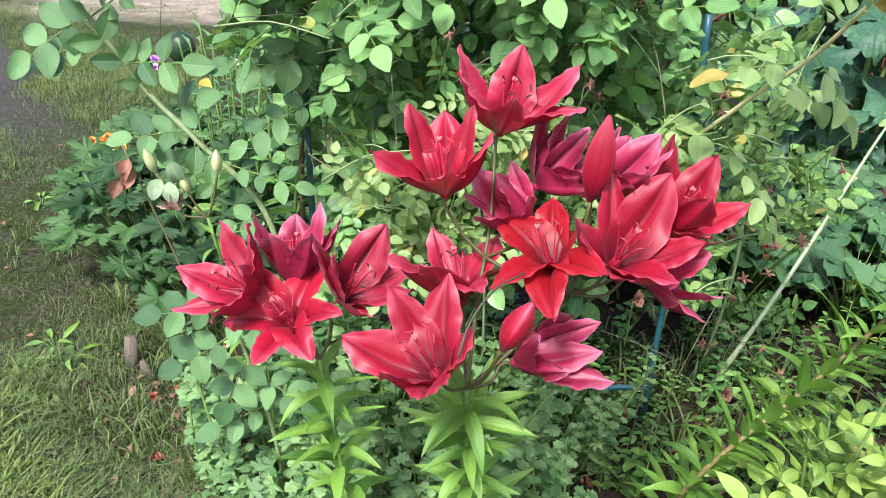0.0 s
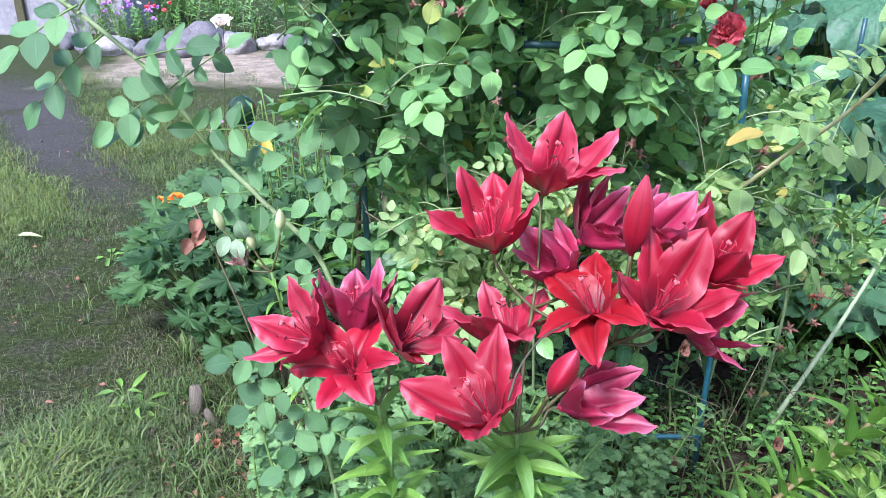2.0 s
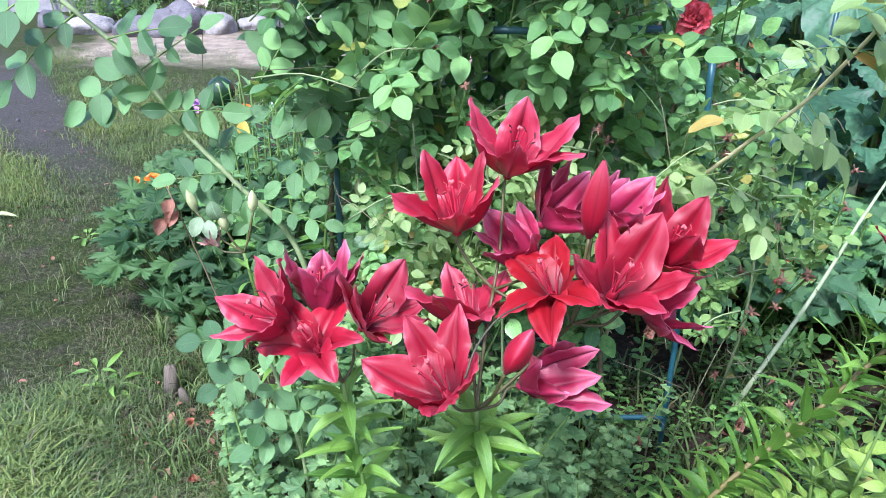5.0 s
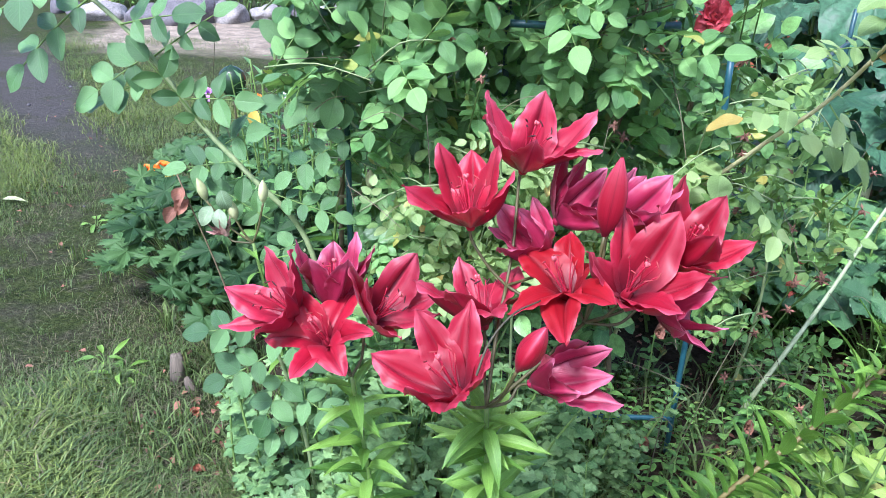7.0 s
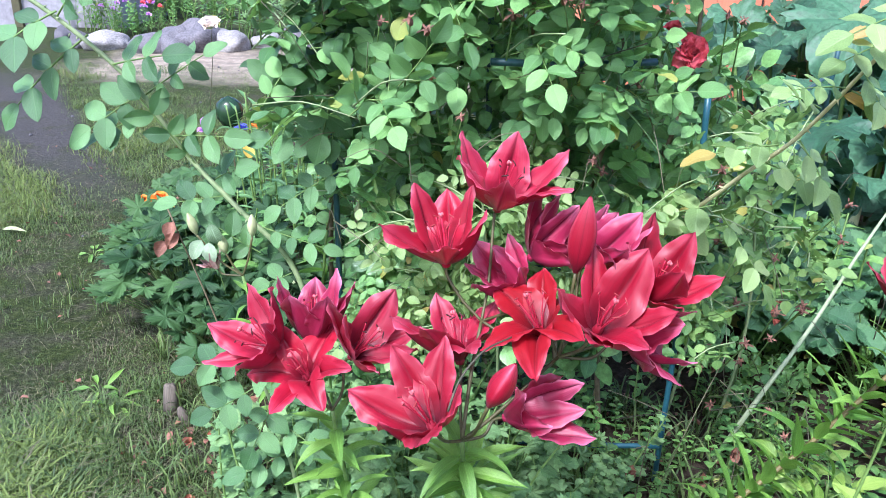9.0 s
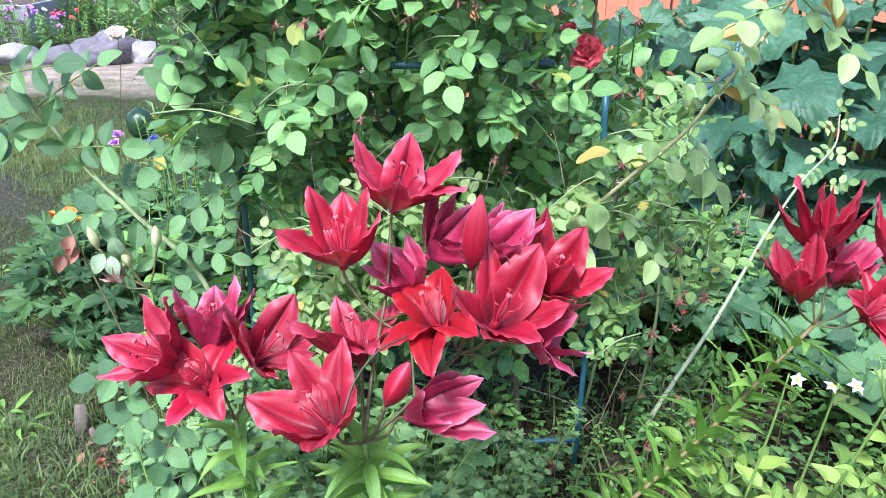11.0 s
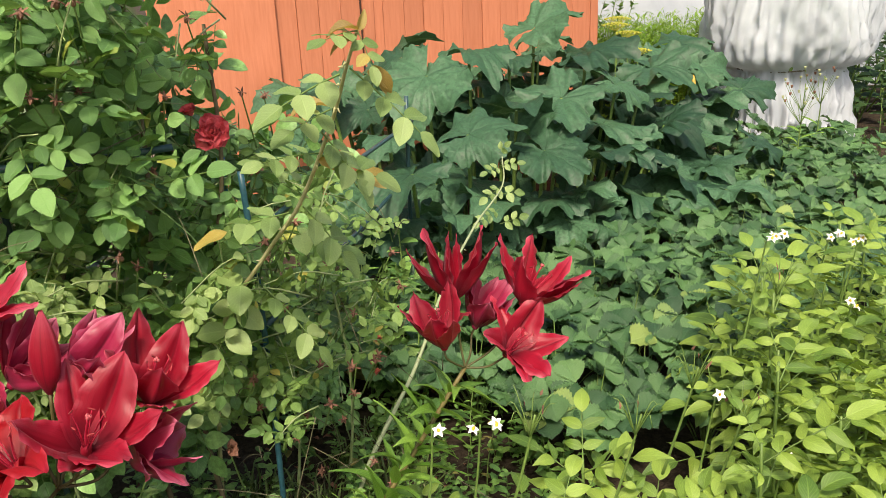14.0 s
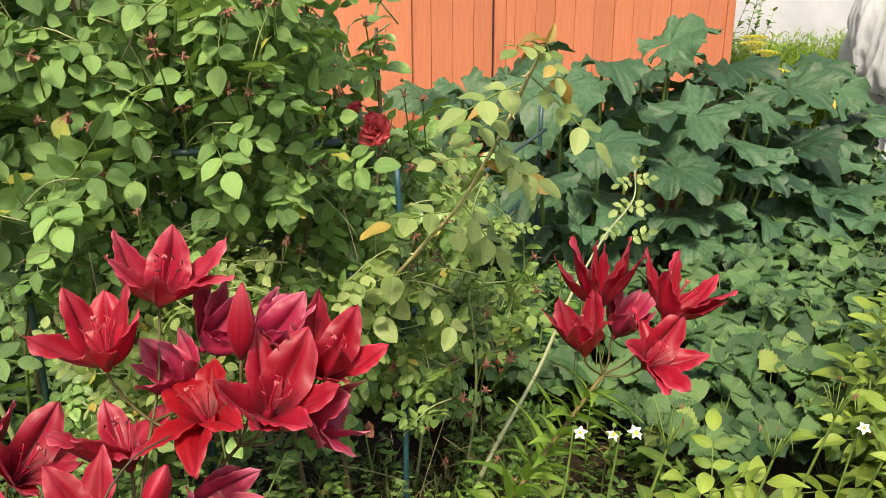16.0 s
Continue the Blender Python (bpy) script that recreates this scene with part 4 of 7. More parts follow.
# ---- leaves ----
def palm(lobes=5, depth=0.3, teeth=0.04, cup=0.12, rings=4, per=10, gap=50, seed=0, wave=0.03, ragged=0.05, puff=0.0, power=1.4, point=0.0, pleat=0.18):
    """A lobed leaf about its stalk's end, its middle lobe along +y, about 1 across. luv: (across a lobe, outwards)."""
    r = np.random.default_rng(seed)
    half = np.radians(180 - gap / 2)
    n = lobes * per + 1
    phi = np.linspace(-half, half, n)
    k = (phi + half) / (2 * half) * lobes
    across = (k - np.floor(np.clip(k, 0, lobes - 1e-6))) * 2 - 1
    span = 1 - 0.22 * (np.abs(phi) / half) ** 1.5
    lobe = 1 + ragged * r.normal(size=lobes + 2)
    which = np.clip(k.astype(int), 0, lobes - 1)
    blend = np.abs(across) ** 2 * 0.5
    nxt = np.clip(which + np.sign(across).astype(int), 0, lobes - 1)
    span = span * (lobe[which] * (1 - blend) + lobe[nxt] * blend)
    edge = 0.55 * span * (1 - depth * np.abs(across) ** power - point * across ** 2)
    edge = edge * (1 + teeth * np.where(np.arange(n) % 2, 1, -1)) * (1 + 0.05 * r.normal(size=n))
    s = np.linspace(0.03, 1, rings + 1)
    rad = s[:, None] * edge[None, :]
    x, y = rad * np.sin(phi), rad * np.cos(phi)
    z = cup * rad ** 1.3 - pleat * cup * (1 - np.abs(across))[None, :] * rad + wave * np.sin(phi * 7 + r.uniform(0, 6))[None, :] * s[:, None] ** 2
    z = z - 0.5 * cup * s[:, None] ** 3 * 0.6
    z = z + puff * (np.sin(x * 19 + 1) * np.sin(y * 23) + 0.6 * np.sin(x * 37) * np.sin(y * 31 + 2))
    uv = np.stack([across[None, :] + 0 * rad, s[:, None] + 0 * rad], -1).reshape(-1, 2)
    return np.stack([x, y, z], -1).reshape(-1, 3), grid_faces(rings + 1, n), uv


def compound(pairs, length, width, fine=True, kind="ovate", teeth=0.028, tip=1.0, seed=0, droop=0.3, reach=0.7):
    """A leaf of paired leaflets and one at the end; its leaflets are 1 long."""
    r = np.random.default_rng(seed)
    b = Build()
    rows, cols = (25, 7) if fine else (8, 3)
    stalk_len = reach * (pairs + 0.55)
    bend = r.uniform(-0.15, 0.15)
    spine = [(bend * t * t, stalk_len * t, -0.12 * stalk_len * t * t) for t in (0, 0.35, 0.7, 1.0)]
    b.add(tube(spine, 0.03, 0.018, 4, 2, caps=False), None, 1)
    for k in range(pairs):
        t = (k + 0.75) / (pairs + 0.55)
        for s in (-1, 1):
            q = (bend * t * t, stalk_len * t, -0.12 * stalk_len * t * t)
            a = r.uniform(0.75, 1.05)
            along = (s * math.sin(a * 1.25), math.cos(a * 1.25), r.uniform(-0.3, 0.05))
            size = length * r.uniform(0.85, 1.05) * (0.8 + 0.2 * (k + 1) / pairs)
            b.add(blade(size, size * width, rows, cols, kind, teeth if fine else 0, r.uniform(0.05, 0.32), droop * r.uniform(0.0, 1.8), 0.04, 0.006 if fine else 0, seed * 31 + k * 2 + s), aim(q, along, (r.uniform(-0.25, 0.25), -0.1, 1)))
    q = spine[-1]
    b.add(blade(length * tip, length * tip * width, rows, cols, kind, teeth if fine else 0, r.uniform(0.05, 0.3), droop * r.uniform(0.0, 1.6), 0.04, 0.006 if fine else 0, seed), aim(q, (bend, 1, -0.3), (r.uniform(-0.2, 0.2), 0, 1)))
    return b


def foliage(parent, name, variants, coarse, mats, poses, near=300):
    """The nearest leaves as objects of their own, the rest joined."""
    poses.sort(key=lambda m: m.translation.y - 0.25 * m.translation.z)
    meshes = [v.mesh(name, *mats) for v in variants]
    r = random.Random(len(poses))
    for m in poses[:near]:
        part(name, r.choice(meshes), parent, m)
    rest = poses[near:]
    if rest:
        b = Build()
        for m in rest:
            c = r.choice(coarse)
            for v, f, uv, slot in c:
                b.add((v, f, uv), m, slot)
        part("leaves", b.mesh(name + "_mass", *mats), parent, kind="stuff")


def flat(b):
    """A built leaf as plain pieces that can be joined again."""
    v, uv = np.concatenate(b.v), np.concatenate(b.uv)
    f, m = np.concatenate(b.f), np.array(b.m)
    return [(v, f[m == s], uv, s) for s in sorted(set(b.m))]


# ---- the climbing rose on its trellis ----
ROSE_FINE = [compound(2, 1.0, 0.66, True, seed=s, droop=0.22) for s in range(5)] + [compound(1, 1.05, 0.7, True, seed=9), compound(3, 0.86, 0.62, True, seed=11)]
ROSE_COARSE = [flat(compound(2, 1.0, 0.68, False, seed=s)) for s in range(4)] + [flat(compound(3, 0.9, 0.74, False, seed=8))]


def twigs(b, poses, boxes, r, size, face=(0.0, -0.55, 0.85), canes=None, lean=0.5):
    """Short shoots with leaves set along them, filling the boxes (x0, x1, y0, y1, z0, z1, how many)."""
    for x0, x1, y0, y1, z0, z1, n in boxes:
        for _ in range(n):
            tip = np.array([r.uniform(x0, x1), r.uniform(y0, y1), r.uniform(z0, z1)])
            way = unit([r.normal() * 0.8, -0.15 - abs(r.normal()) * 0.6, 0.3 + r.normal() * 0.6])
            L = r.uniform(0.14, 0.28)
            start = tip - way * L
            if start[2] < 0.05:
                start[2] = 0.05
            mid = 0.5 * (start + tip) + np.array([0, 0, 0.02])
            b.add(tube([start, mid, tip], 0.0022, 0.0012, 5, 3))
            for k in range(int(r.integers(4, 7))):
                t = (k + 0.6) / 6
                q = start + (tip - start) * t
                out = unit(np.cross(way, r.normal(size=3)) + 0.6 * way + np.array([0, -0.3, 0.05]))
                up = np.array(face) + r.normal(size=3) * 0.45
                if abs(q[0] - 0.480) < 0.085 and abs(q[2] - 1.139) < 0.1 and q[1] < 1.72:
                    continue
                poses.append(aim(q, out, up, size * r.uniform(0.75, 1.2)))


def climbing_rose():
    r = np.random.default_rng(21)
    th = thing("climbing_rose", (0.05, 1.7, 0), "dense green climbing rose on a steel trellis, few spent blooms", "rose bush")
    for x, top in ((-0.35, (-0.3, 1.62, 1.6)), (-0.1, (-0.15, 1.6, 1.75)), (0.12, (0.1, 1.66, 1.75)), (0.3, (0.35, 1.62, 1.6)), (0.42, (0.5, 1.66, 1.35))):
        y = 1.72 + r.uniform(-0.05, 0.08)
        pts = [(x, y, -0.03), (x + r.uniform(-0.06, 0.06), y, 0.45), (0.5 * (x + top[0]) + r.uniform(-0.05, 0.05), 1.68, 1.0), top]
        part("cane", Build().add(tube(pts, 0.008, 0.004, 7, 6, 0.05)).mesh("cane", M_CANE_OLD), th)
    b, poses = Build(), []
    twigs(b, poses, ((-0.36, 0.45, 1.42, 1.7, 0.95, 1.62, 82), (-0.26, 0.5, 1.5, 1.78, 0.5, 0.98, 58), (-0.22, 0.3, 1.65, 1.85, 0.25, 0.6, 16), (-0.2, 0.36, 1.32, 1.5, 1.1, 1.58, 24)), r, 0.05)
    foliage(th, "leaf", ROSE_FINE, ROSE_COARSE, (M_ROSE, M_STEM), poses, 400)
    # leaves deep inside, the bush's inner shade put into their darker green
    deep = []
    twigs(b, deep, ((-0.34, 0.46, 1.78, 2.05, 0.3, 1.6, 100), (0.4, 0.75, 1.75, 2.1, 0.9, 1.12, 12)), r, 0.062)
    foliage(th, "leaf", ROSE_FINE, ROSE_COARSE, (M_ROSE_SHADED, M_STEM), deep, 0)
    part("twig", b.mesh("rose_twigs", M_CANE), th, kind="stuff")
    # bright young growth low on the bush
    young, yb = [], Build()
    twigs(yb, young, ((-0.14, 0.16, 1.32, 1.55, 0.5, 0.88, 30), (0.1, 0.42, 1.36, 1.55, 0.5, 0.98, 16)), r, 0.034)
    foliage(th, "leaf", ROSE_FINE, ROSE_COARSE, (M_ROSE_YOUNG, M_STEM), young, 120)
    part("twig", yb.mesh("rose_twigs", M_CANE), th, kind="stuff")
    # larger, deeper green leaves at the bush's outer edge
    edge = []
    e = Build()
    twigs(e, edge, ((-0.4, -0.15, 1.45, 1.65, 1.0, 1.45, 14),), r, 0.062)
    foliage(th, "leaf", ROSE_FINE, ROSE_COARSE, (M_ROSE_BLUE, M_STEM), edge, 60)
    part("twig", e.mesh("rose_twigs", M_CANE), th, kind="stuff")


climbing_rose()


def low_rose():
    """The straggling lower growth beside the trellis."""
    r = np.random.default_rng(5)
    th = thing("rose_bush", (0.7, 1.8, 0), "straggling yellow-green rose bush beside the trellis", "rose bush")
    b, poses = Build(), []
    twigs(b, poses, ((0.45, 0.85, 1.5, 1.9, 0.5, 1.05, 26), (0.6, 1.1, 2.0, 2.5, 0.35, 0.9, 15), (0.44, 0.66, 1.42, 1.56, 0.45, 1.08, 11)), r, 0.034)
    foliage(th, "leaf", ROSE_FINE, ROSE_COARSE, (M_ROSE_PALE, M_STEM), poses, 200)
    # undergrowth, its shade also carried by the darker leaf colour
    under = []
    twigs(b, under, ((0.66, 1.0, 1.85, 2.15, 0.08, 0.4, 14),), r, 0.04)
    foliage(th, "leaf", ROSE_FINE, ROSE_COARSE, (M_ROSE_SHADED, M_STEM), under, 60)
    part("twig", b.mesh("rose_twigs", M_CANE), th, kind="stuff")
    for x in (0.6, 0.75):
        part("cane", Build().add(tube([(x, 1.85, -0.02), (x + 0.03, 1.82, 0.4), (x - 0.04, 1.78, 0.9)], 0.005, 0.003, 6, 5)).mesh("cane", M_CANE), th)


low_rose()


# ---- potatoes ----
POTATO = [compound(2 + s % 2, 1.0, 0.47, True, "pointed", teeth=0.0, tip=1.25, seed=60 + s, droop=0.9, reach=0.72) for s in range(5)]


def potatoes():
    meshes = [p.mesh("potato_leaf", M_POTATO, M_STEM) for p in POTATO]
    r = random.Random(9)
    spots = [(0.84, 1.12, 0.46), (1.1, 1.02, 0.56), (0.96, 0.96, 0.46), (0.76, 1.0, 0.36), (0.86, 0.72, 0.42), (1.06, 0.9, 0.52), (1.08, 0.66, 0.55), (1.22, 0.88, 0.56), (1.42, 0.78, 0.62), (1.62, 1.02, 0.7), (1.82, 1.34, 0.74), (1.78, 0.95, 0.72), (1.82, 1.25, 0.76), (1.98, 1.45, 0.74), (2.1, 1.15, 0.76), (2.3, 1.5, 0.76)]
    for x, y, h in spots:
        th = thing("potato_plant", (x, y, 0), "light green potato plant with broad leaflets", "potato plant", "potato plants in the bed")
        for k in range(4):
            a = k * 1.57 + r.uniform(-0.5, 0.5)
            top = np.array([x + 0.14 * math.cos(a), y + 0.14 * math.sin(a), (h - 0.1) * r.uniform(0.75, 1.1)])
            base = np.array([x + 0.03 * math.cos(a), y + 0.03 * math.sin(a), -0.01])
            mid = 0.5 * (base + top) + np.array([0.03 * math.cos(a), 0.03 * math.sin(a), 0])
            part("stem", Build().add(tube([base, mid, top], 0.006, 0.003, 6, 5)).mesh("potato_stem", M_STEM), th)
            for j in range(14):
                t = 0.35 + 0.65 * (j + 0.5) / 14
                q = base * (1 - t) + top * t
                b = a + j * 2.4 + r.uniform(-0.4, 0.4)
                rise = 0.2 + 0.9 * max(0, t - 0.7) / 0.3
                part("leaf", r.choice(meshes), th, aim(q, (math.cos(b), math.sin(b), rise), (-0.25 * math.cos(b) + r.uniform(-0.35, 0.35), -0.25 * math.sin(b) - 0.2 + r.uniform(-0.35, 0.35), 1), 0.076 * r.uniform(0.65, 1.25) * (1.2 - 0.5 * t)))


potatoes()


# ---- strawberries ----
def trifoliate(seed):
    r = np.random.default_rng(seed)
    b = Build()
    for a in (-1.15, 0, 1.15):
        L = 1.0 * r.uniform(0.92, 1.05)
        b.add(blade(L, L * 1.04, 19, 9, "obovate", 0.045, r.uniform(0.15, 0.55), r.uniform(0.3, 0.9), 0.04, 0.042, seed * 5 + int(a * 2)), aim((0, 0, 0), (math.sin(a), math.cos(a), 0.12), (0, 0, 1)))
    return b


def strawberries():
    meshes = [trifoliate(s).mesh("strawberry_leaf", M_STRAW) for s in range(6)]
    r = random.Random(12)
    spots = []
    y = 1.35
    while y < 5.4:
        x = 0.95
        while x < 5.6:
            px, py = x + r.uniform(-0.1, 0.1), y + r.uniform(-0.1, 0.1)
            behind_potato = py > 1.15 + 0.36 * (px - 0.75)
            before_squash = py < 2.75 if px < 2.3 else py < 2.75 + (px - 2.3) * 1.5
            if behind_potato and before_squash and not (py < 2.15 and px < 1.2 + 0.35 * (2.15 - py)) and (px - 5.25) ** 2 + (py - 5.2) ** 2 > 0.7 and px < 2.5 + 0.65 * py:
                spots.append((px, py))
            x += 0.26 + 0.02 * y
        y += 0.24 + 0.02 * y
    for x, y in spots:
        th = thing("strawberry_plant", (x, y, 0), "dark green strawberry plant with toothed three-part leaves", "strawberry plant", "strawberry plants in the bed")
        b = Build()
        n = 19 if y < 2.6 else 13
        for k in range(n):
            a = k * 2.4 + r.uniform(-0.4, 0.4)
            rad = 0.21 * math.sqrt((k + 0.5) / n)
            h = r.uniform(0.24, 0.34) * (1.08 - 0.3 * k / n)
            q = np.array([x + rad * math.cos(a), y + rad * math.sin(a), h])
            b.add(tube([(x, y, 0), (x + 0.4 * rad * math.cos(a), y + 0.4 * rad * math.sin(a), 0.6 * h), q], 0.0025, 0.0018, 4, 3, caps=False))
            out = np.array([math.cos(a), math.sin(a), r.uniform(-0.35, 0.15)])
            part("leaf", r.choice(meshes), th, aim(q, out, (0.3 * math.cos(a) + r.uniform(-0.25, 0.25), 0.3 * math.sin(a) - 0.5 + r.uniform(-0.25, 0.25), 1), 0.086 * r.uniform(0.75, 1.2)))
        part("stalk", b.mesh("strawberry_stalks", M_STEM), th, kind="stuff")


strawberries()


# ---- squash ----
def squash_leaf(seed):
    """A broad heart-shaped leaf with five shallow, scalloped lobes, about 1 across: its margin droops and waves, its veins are sunken."""
    r = np.random.default_rng(seed + 400)
    half, n, rings = np.radians(168), 121, 10
    phi = np.linspace(-half, half, n)
    veins = np.radians(np.array([-128, -62, 0, 62, 128]) + r.uniform(-7, 7, 5))
    reach = np.array([0.43, 0.52, 0.6, 0.52, 0.43]) * r.uniform(0.92, 1.08, 5)
    gaps = np.abs(phi[None, :] - veins[:, None])
    near = np.argmin(gaps, 0)
    off = (phi - veins[near]) / np.radians(33)
    lobe = np.max(reach[:, None] * np.exp(-(gaps / np.radians(r.uniform(44, 52))) ** 2.4), 0)
    edge = np.maximum(lobe, 0.36 * reach.mean() / 0.5) * (0.96 + 0.05 * np.abs(np.sin(phi * 7.3 + r.uniform(0, 3))))
    edge = edge * (1 + 0.022 * np.where(np.arange(n) % 4 < 2, 1, -1)) * (1 + 0.02 * r.normal(size=n))
    s = np.linspace(0.03, 1, rings)
    rad = s[:, None] * edge[None, :]
    x, y = rad * np.sin(phi), rad * np.cos(phi)
    ridge = np.minimum(1, np.abs(off))[None, :]
    z = 0.13 * rad * (1 - 1.5 * s[:, None] ** 2) + 0.1 * ridge ** 0.7 * rad
    z = z + 0.11 * s[:, None] ** 2 * rad * 2 * np.sin(phi * r.integers(3, 5) + r.uniform(0, 6))[None, :]
    z = z + 0.05 * s[:, None] ** 3 * rad * 2 * np.sin(phi * 11 + r.uniform(0, 6))[None, :]
    z = z - r.uniform(0.15, 0.55) * np.clip(y, 0, 1) ** 2 + r.uniform(-0.5, 0.4) * x ** 2
    z = z + 0.01 * (np.sin(x * 27 + 1) * np.sin(y * 31) + 0.6 * np.sin(x * 51) * np.sin(y * 47 + 2))
    uv = np.stack([np.clip(off, -1, 1)[None, :] + 0 * rad, s[:, None] + 0 * rad], -1).reshape(-1, 2)
    return np.stack([x, y, z], -1).reshape(-1, 3), grid_faces(rings, n), uv


def squash():
    fine = [Build().add(squash_leaf(s)).mesh("squash_leaf", M_SQUASH) for s in range(7)]
    r = random.Random(4)
    crown = (2.15, 3.55, 0.02)
    th = thing("squash_plant", (2.15, 3.55, 0), "big squash plant with broad blue-green lobed leaves", "squash plant")
    # (x, y, z, size) of the great outer leaves
    spots = [(2.45, 4.0, 1.16, 0.44), (1.95, 3.75, 1.08, 0.42), (1.61, 3.45, 1.01, 0.46), (2.64, 3.75, 1.03, 0.46), (2.24, 3.3, 0.87, 0.47), (2.67, 3.5, 0.88, 0.36)]
    spots += [(1.63, 3.0, 0.8, 0.42), (1.26, 2.95, 0.83, 0.26), (1.31, 2.82, 0.7, 0.4), (2.02, 3.05, 0.68, 0.4), (2.28, 3.1, 0.6, 0.36), (2.62, 3.25, 0.58, 0.38), (1.12, 2.85, 0.64, 0.26)]
    spots += [(3.16, 3.9, 0.9, 0.46), (3.77, 4.3, 0.83, 0.46), (4.08, 4.3, 0.62, 0.4), (3.1, 3.7, 0.64, 0.44), (2.0, 3.3, 0.83, 0.34), (1.6, 3.8, 1.07, 0.3), (1.24, 3.9, 0.94, 0.32)]
    spots += [(2.03, 3.0, 0.46, 0.3), (2.53, 3.15, 0.39, 0.3), (1.71, 2.95, 0.51, 0.32), (3.73, 4.1, 0.55, 0.42), (3.77, 4.5, 0.98, 0.4), (2.53, 3.4, 0.7, 0.38), (2.25, 3.9, 1.02, 0.36), (3.14, 3.6, 0.42, 0.34), (1.47, 2.85, 0.5, 0.26)]
    for _ in range(22):
        q = r.uniform(1.2, 3.3)
        spots.append((q, r.uniform(2.85, 3.25) + 0.25 * max(0, q - 2.4), r.uniform(0.2, 0.48), r.uniform(0.24, 0.36)))
    for _ in range(46):
        spots.append((r.uniform(1.2, 3.6), r.uniform(4.2, 5.0), r.uniform(0.4, 0.9), r.uniform(0.34, 0.44)))
    while len(spots) < 190:
        x, y = r.uniform(1.15, 4.0), r.uniform(3.1, 4.5)
        if y < 3.0 + 0.35 * max(0, x - 2.3):
            continue
        top = 0.5 + 0.36 * (y - 2.8) - 0.2 * max(0, x - 2.9) - 0.35 * max(0, 1.6 - x)
        spots.append((x, y, top * r.uniform(0.35, 0.98), r.uniform(0.28, 0.42)))
    for k, (x, y, z, s) in enumerate(spots):
        base = np.array(crown) + np.array([(x - crown[0]) * 0.8, (y - crown[1]) * 0.75 + 0.1, 0])
        tip = np.array([x, y, z])
        mid = base * 0.45 + tip * 0.55 + np.array([0, 0, -0.06])
        part("leaf_stalk", Build().add(tube([base, mid, tip], 0.012, 0.008, 7, 5)).mesh("squash_stalk", M_STEM), th)
        out = np.array([(x - crown[0]) * 0.6 + r.uniform(-0.6, 0.6), -0.45 + r.uniform(-0.5, 0.4), 0.05 + r.uniform(-0.35, 0.35)])
        up = (r.uniform(-0.45, 0.45), -0.3 + r.uniform(-0.45, 0.45), 0.9)
        if k < 5:
            up = (0.3 * up[0], -0.28, 1.0)
        part("leaf", r.choice(fine), th, aim(tip, out, up, s * r.uniform(0.95, 1.12)))
    for x, y in ((1.5, 2.92), (3.3, 3.75)):
        part("fruit", Build().add(lathe([(0.002, 0), (0.03, 0.01), (0.045, 0.06), (0.04, 0.14), (0.025, 0.2), (0.012, 0.24)], 14), pose(x, y, 0.22, -20, 15, 0)).mesh("squash_fruit", M_BUD), th)
    part("flower", Build().add(lathe([(0.003, 0), (0.009, 0.02), (0.014, 0.05), (0.008, 0.085), (0.002, 0.1)], 10), pose(3.35, 3.75, 0.76, -15, 10, 0)).mesh("squash_flower", plain("faded_orange_petal", (0.4, 0.22, 0.03), (0.6, 0.4, 0.08), 0.6, 60)), th)
    part("vine", Build().add(tube([(1.6, 3.1, 0.03), (2.15, 3.55, 0.06), (2.7, 3.8, 0.05), (3.2, 4.0, 0.03)], 0.02, 0.014, 8, 6)).mesh("squash_vine", M_STEM), th)


squash()


# ---- lower plants ----
def clump(name, label, category, place, spread, n, meshes, size, height, seed, group="", up=(0, -0.4, 1), near=300, mat=None, stalks=True, lift=0.4, squash_xy=(1, 1)):
    """A low plant of many stalked leaves springing from its base."""
    r = random.Random(seed)
    x, y = place
    th = thing(name, (x, y, 0), label, category, group)
    b = Build()
    for k in range(n):
        a = k * 2.4 + r.uniform(-0.4, 0.4)
        rad = spread * math.sqrt((k + 0.5) / n)
        h = height * r.uniform(0.55, 1.0) * (1 - 0.45 * (rad / spread) ** 2)
        q = np.array([x + rad * math.cos(a) * squash_xy[0], y + rad * math.sin(a) * squash_xy[1], h])
        o = np.array([x + 0.35 * rad * math.cos(a) * squash_xy[0], y + 0.35 * rad * math.sin(a) * squash_xy[1], 0])
        b.add(tube([o, 0.5 * (o + q) + np.array([0, 0, 0.1 * h]), q], 0.0022, 0.0014, 4, 3, caps=False))
        out = (math.cos(a), math.sin(a), r.uniform(-0.3, lift))
        f = (up[0] + r.uniform(-0.35, 0.35) + 0.2 * math.cos(a), up[1] + r.uniform(-0.35, 0.35) + 0.2 * math.sin(a), up[2])
        part("leaf", r.choice(meshes), th, aim(q, out, f, size * r.uniform(0.7, 1.2)))
    part("stalk", b.mesh("stalks", M_STEM), th, kind="stuff")
    return th


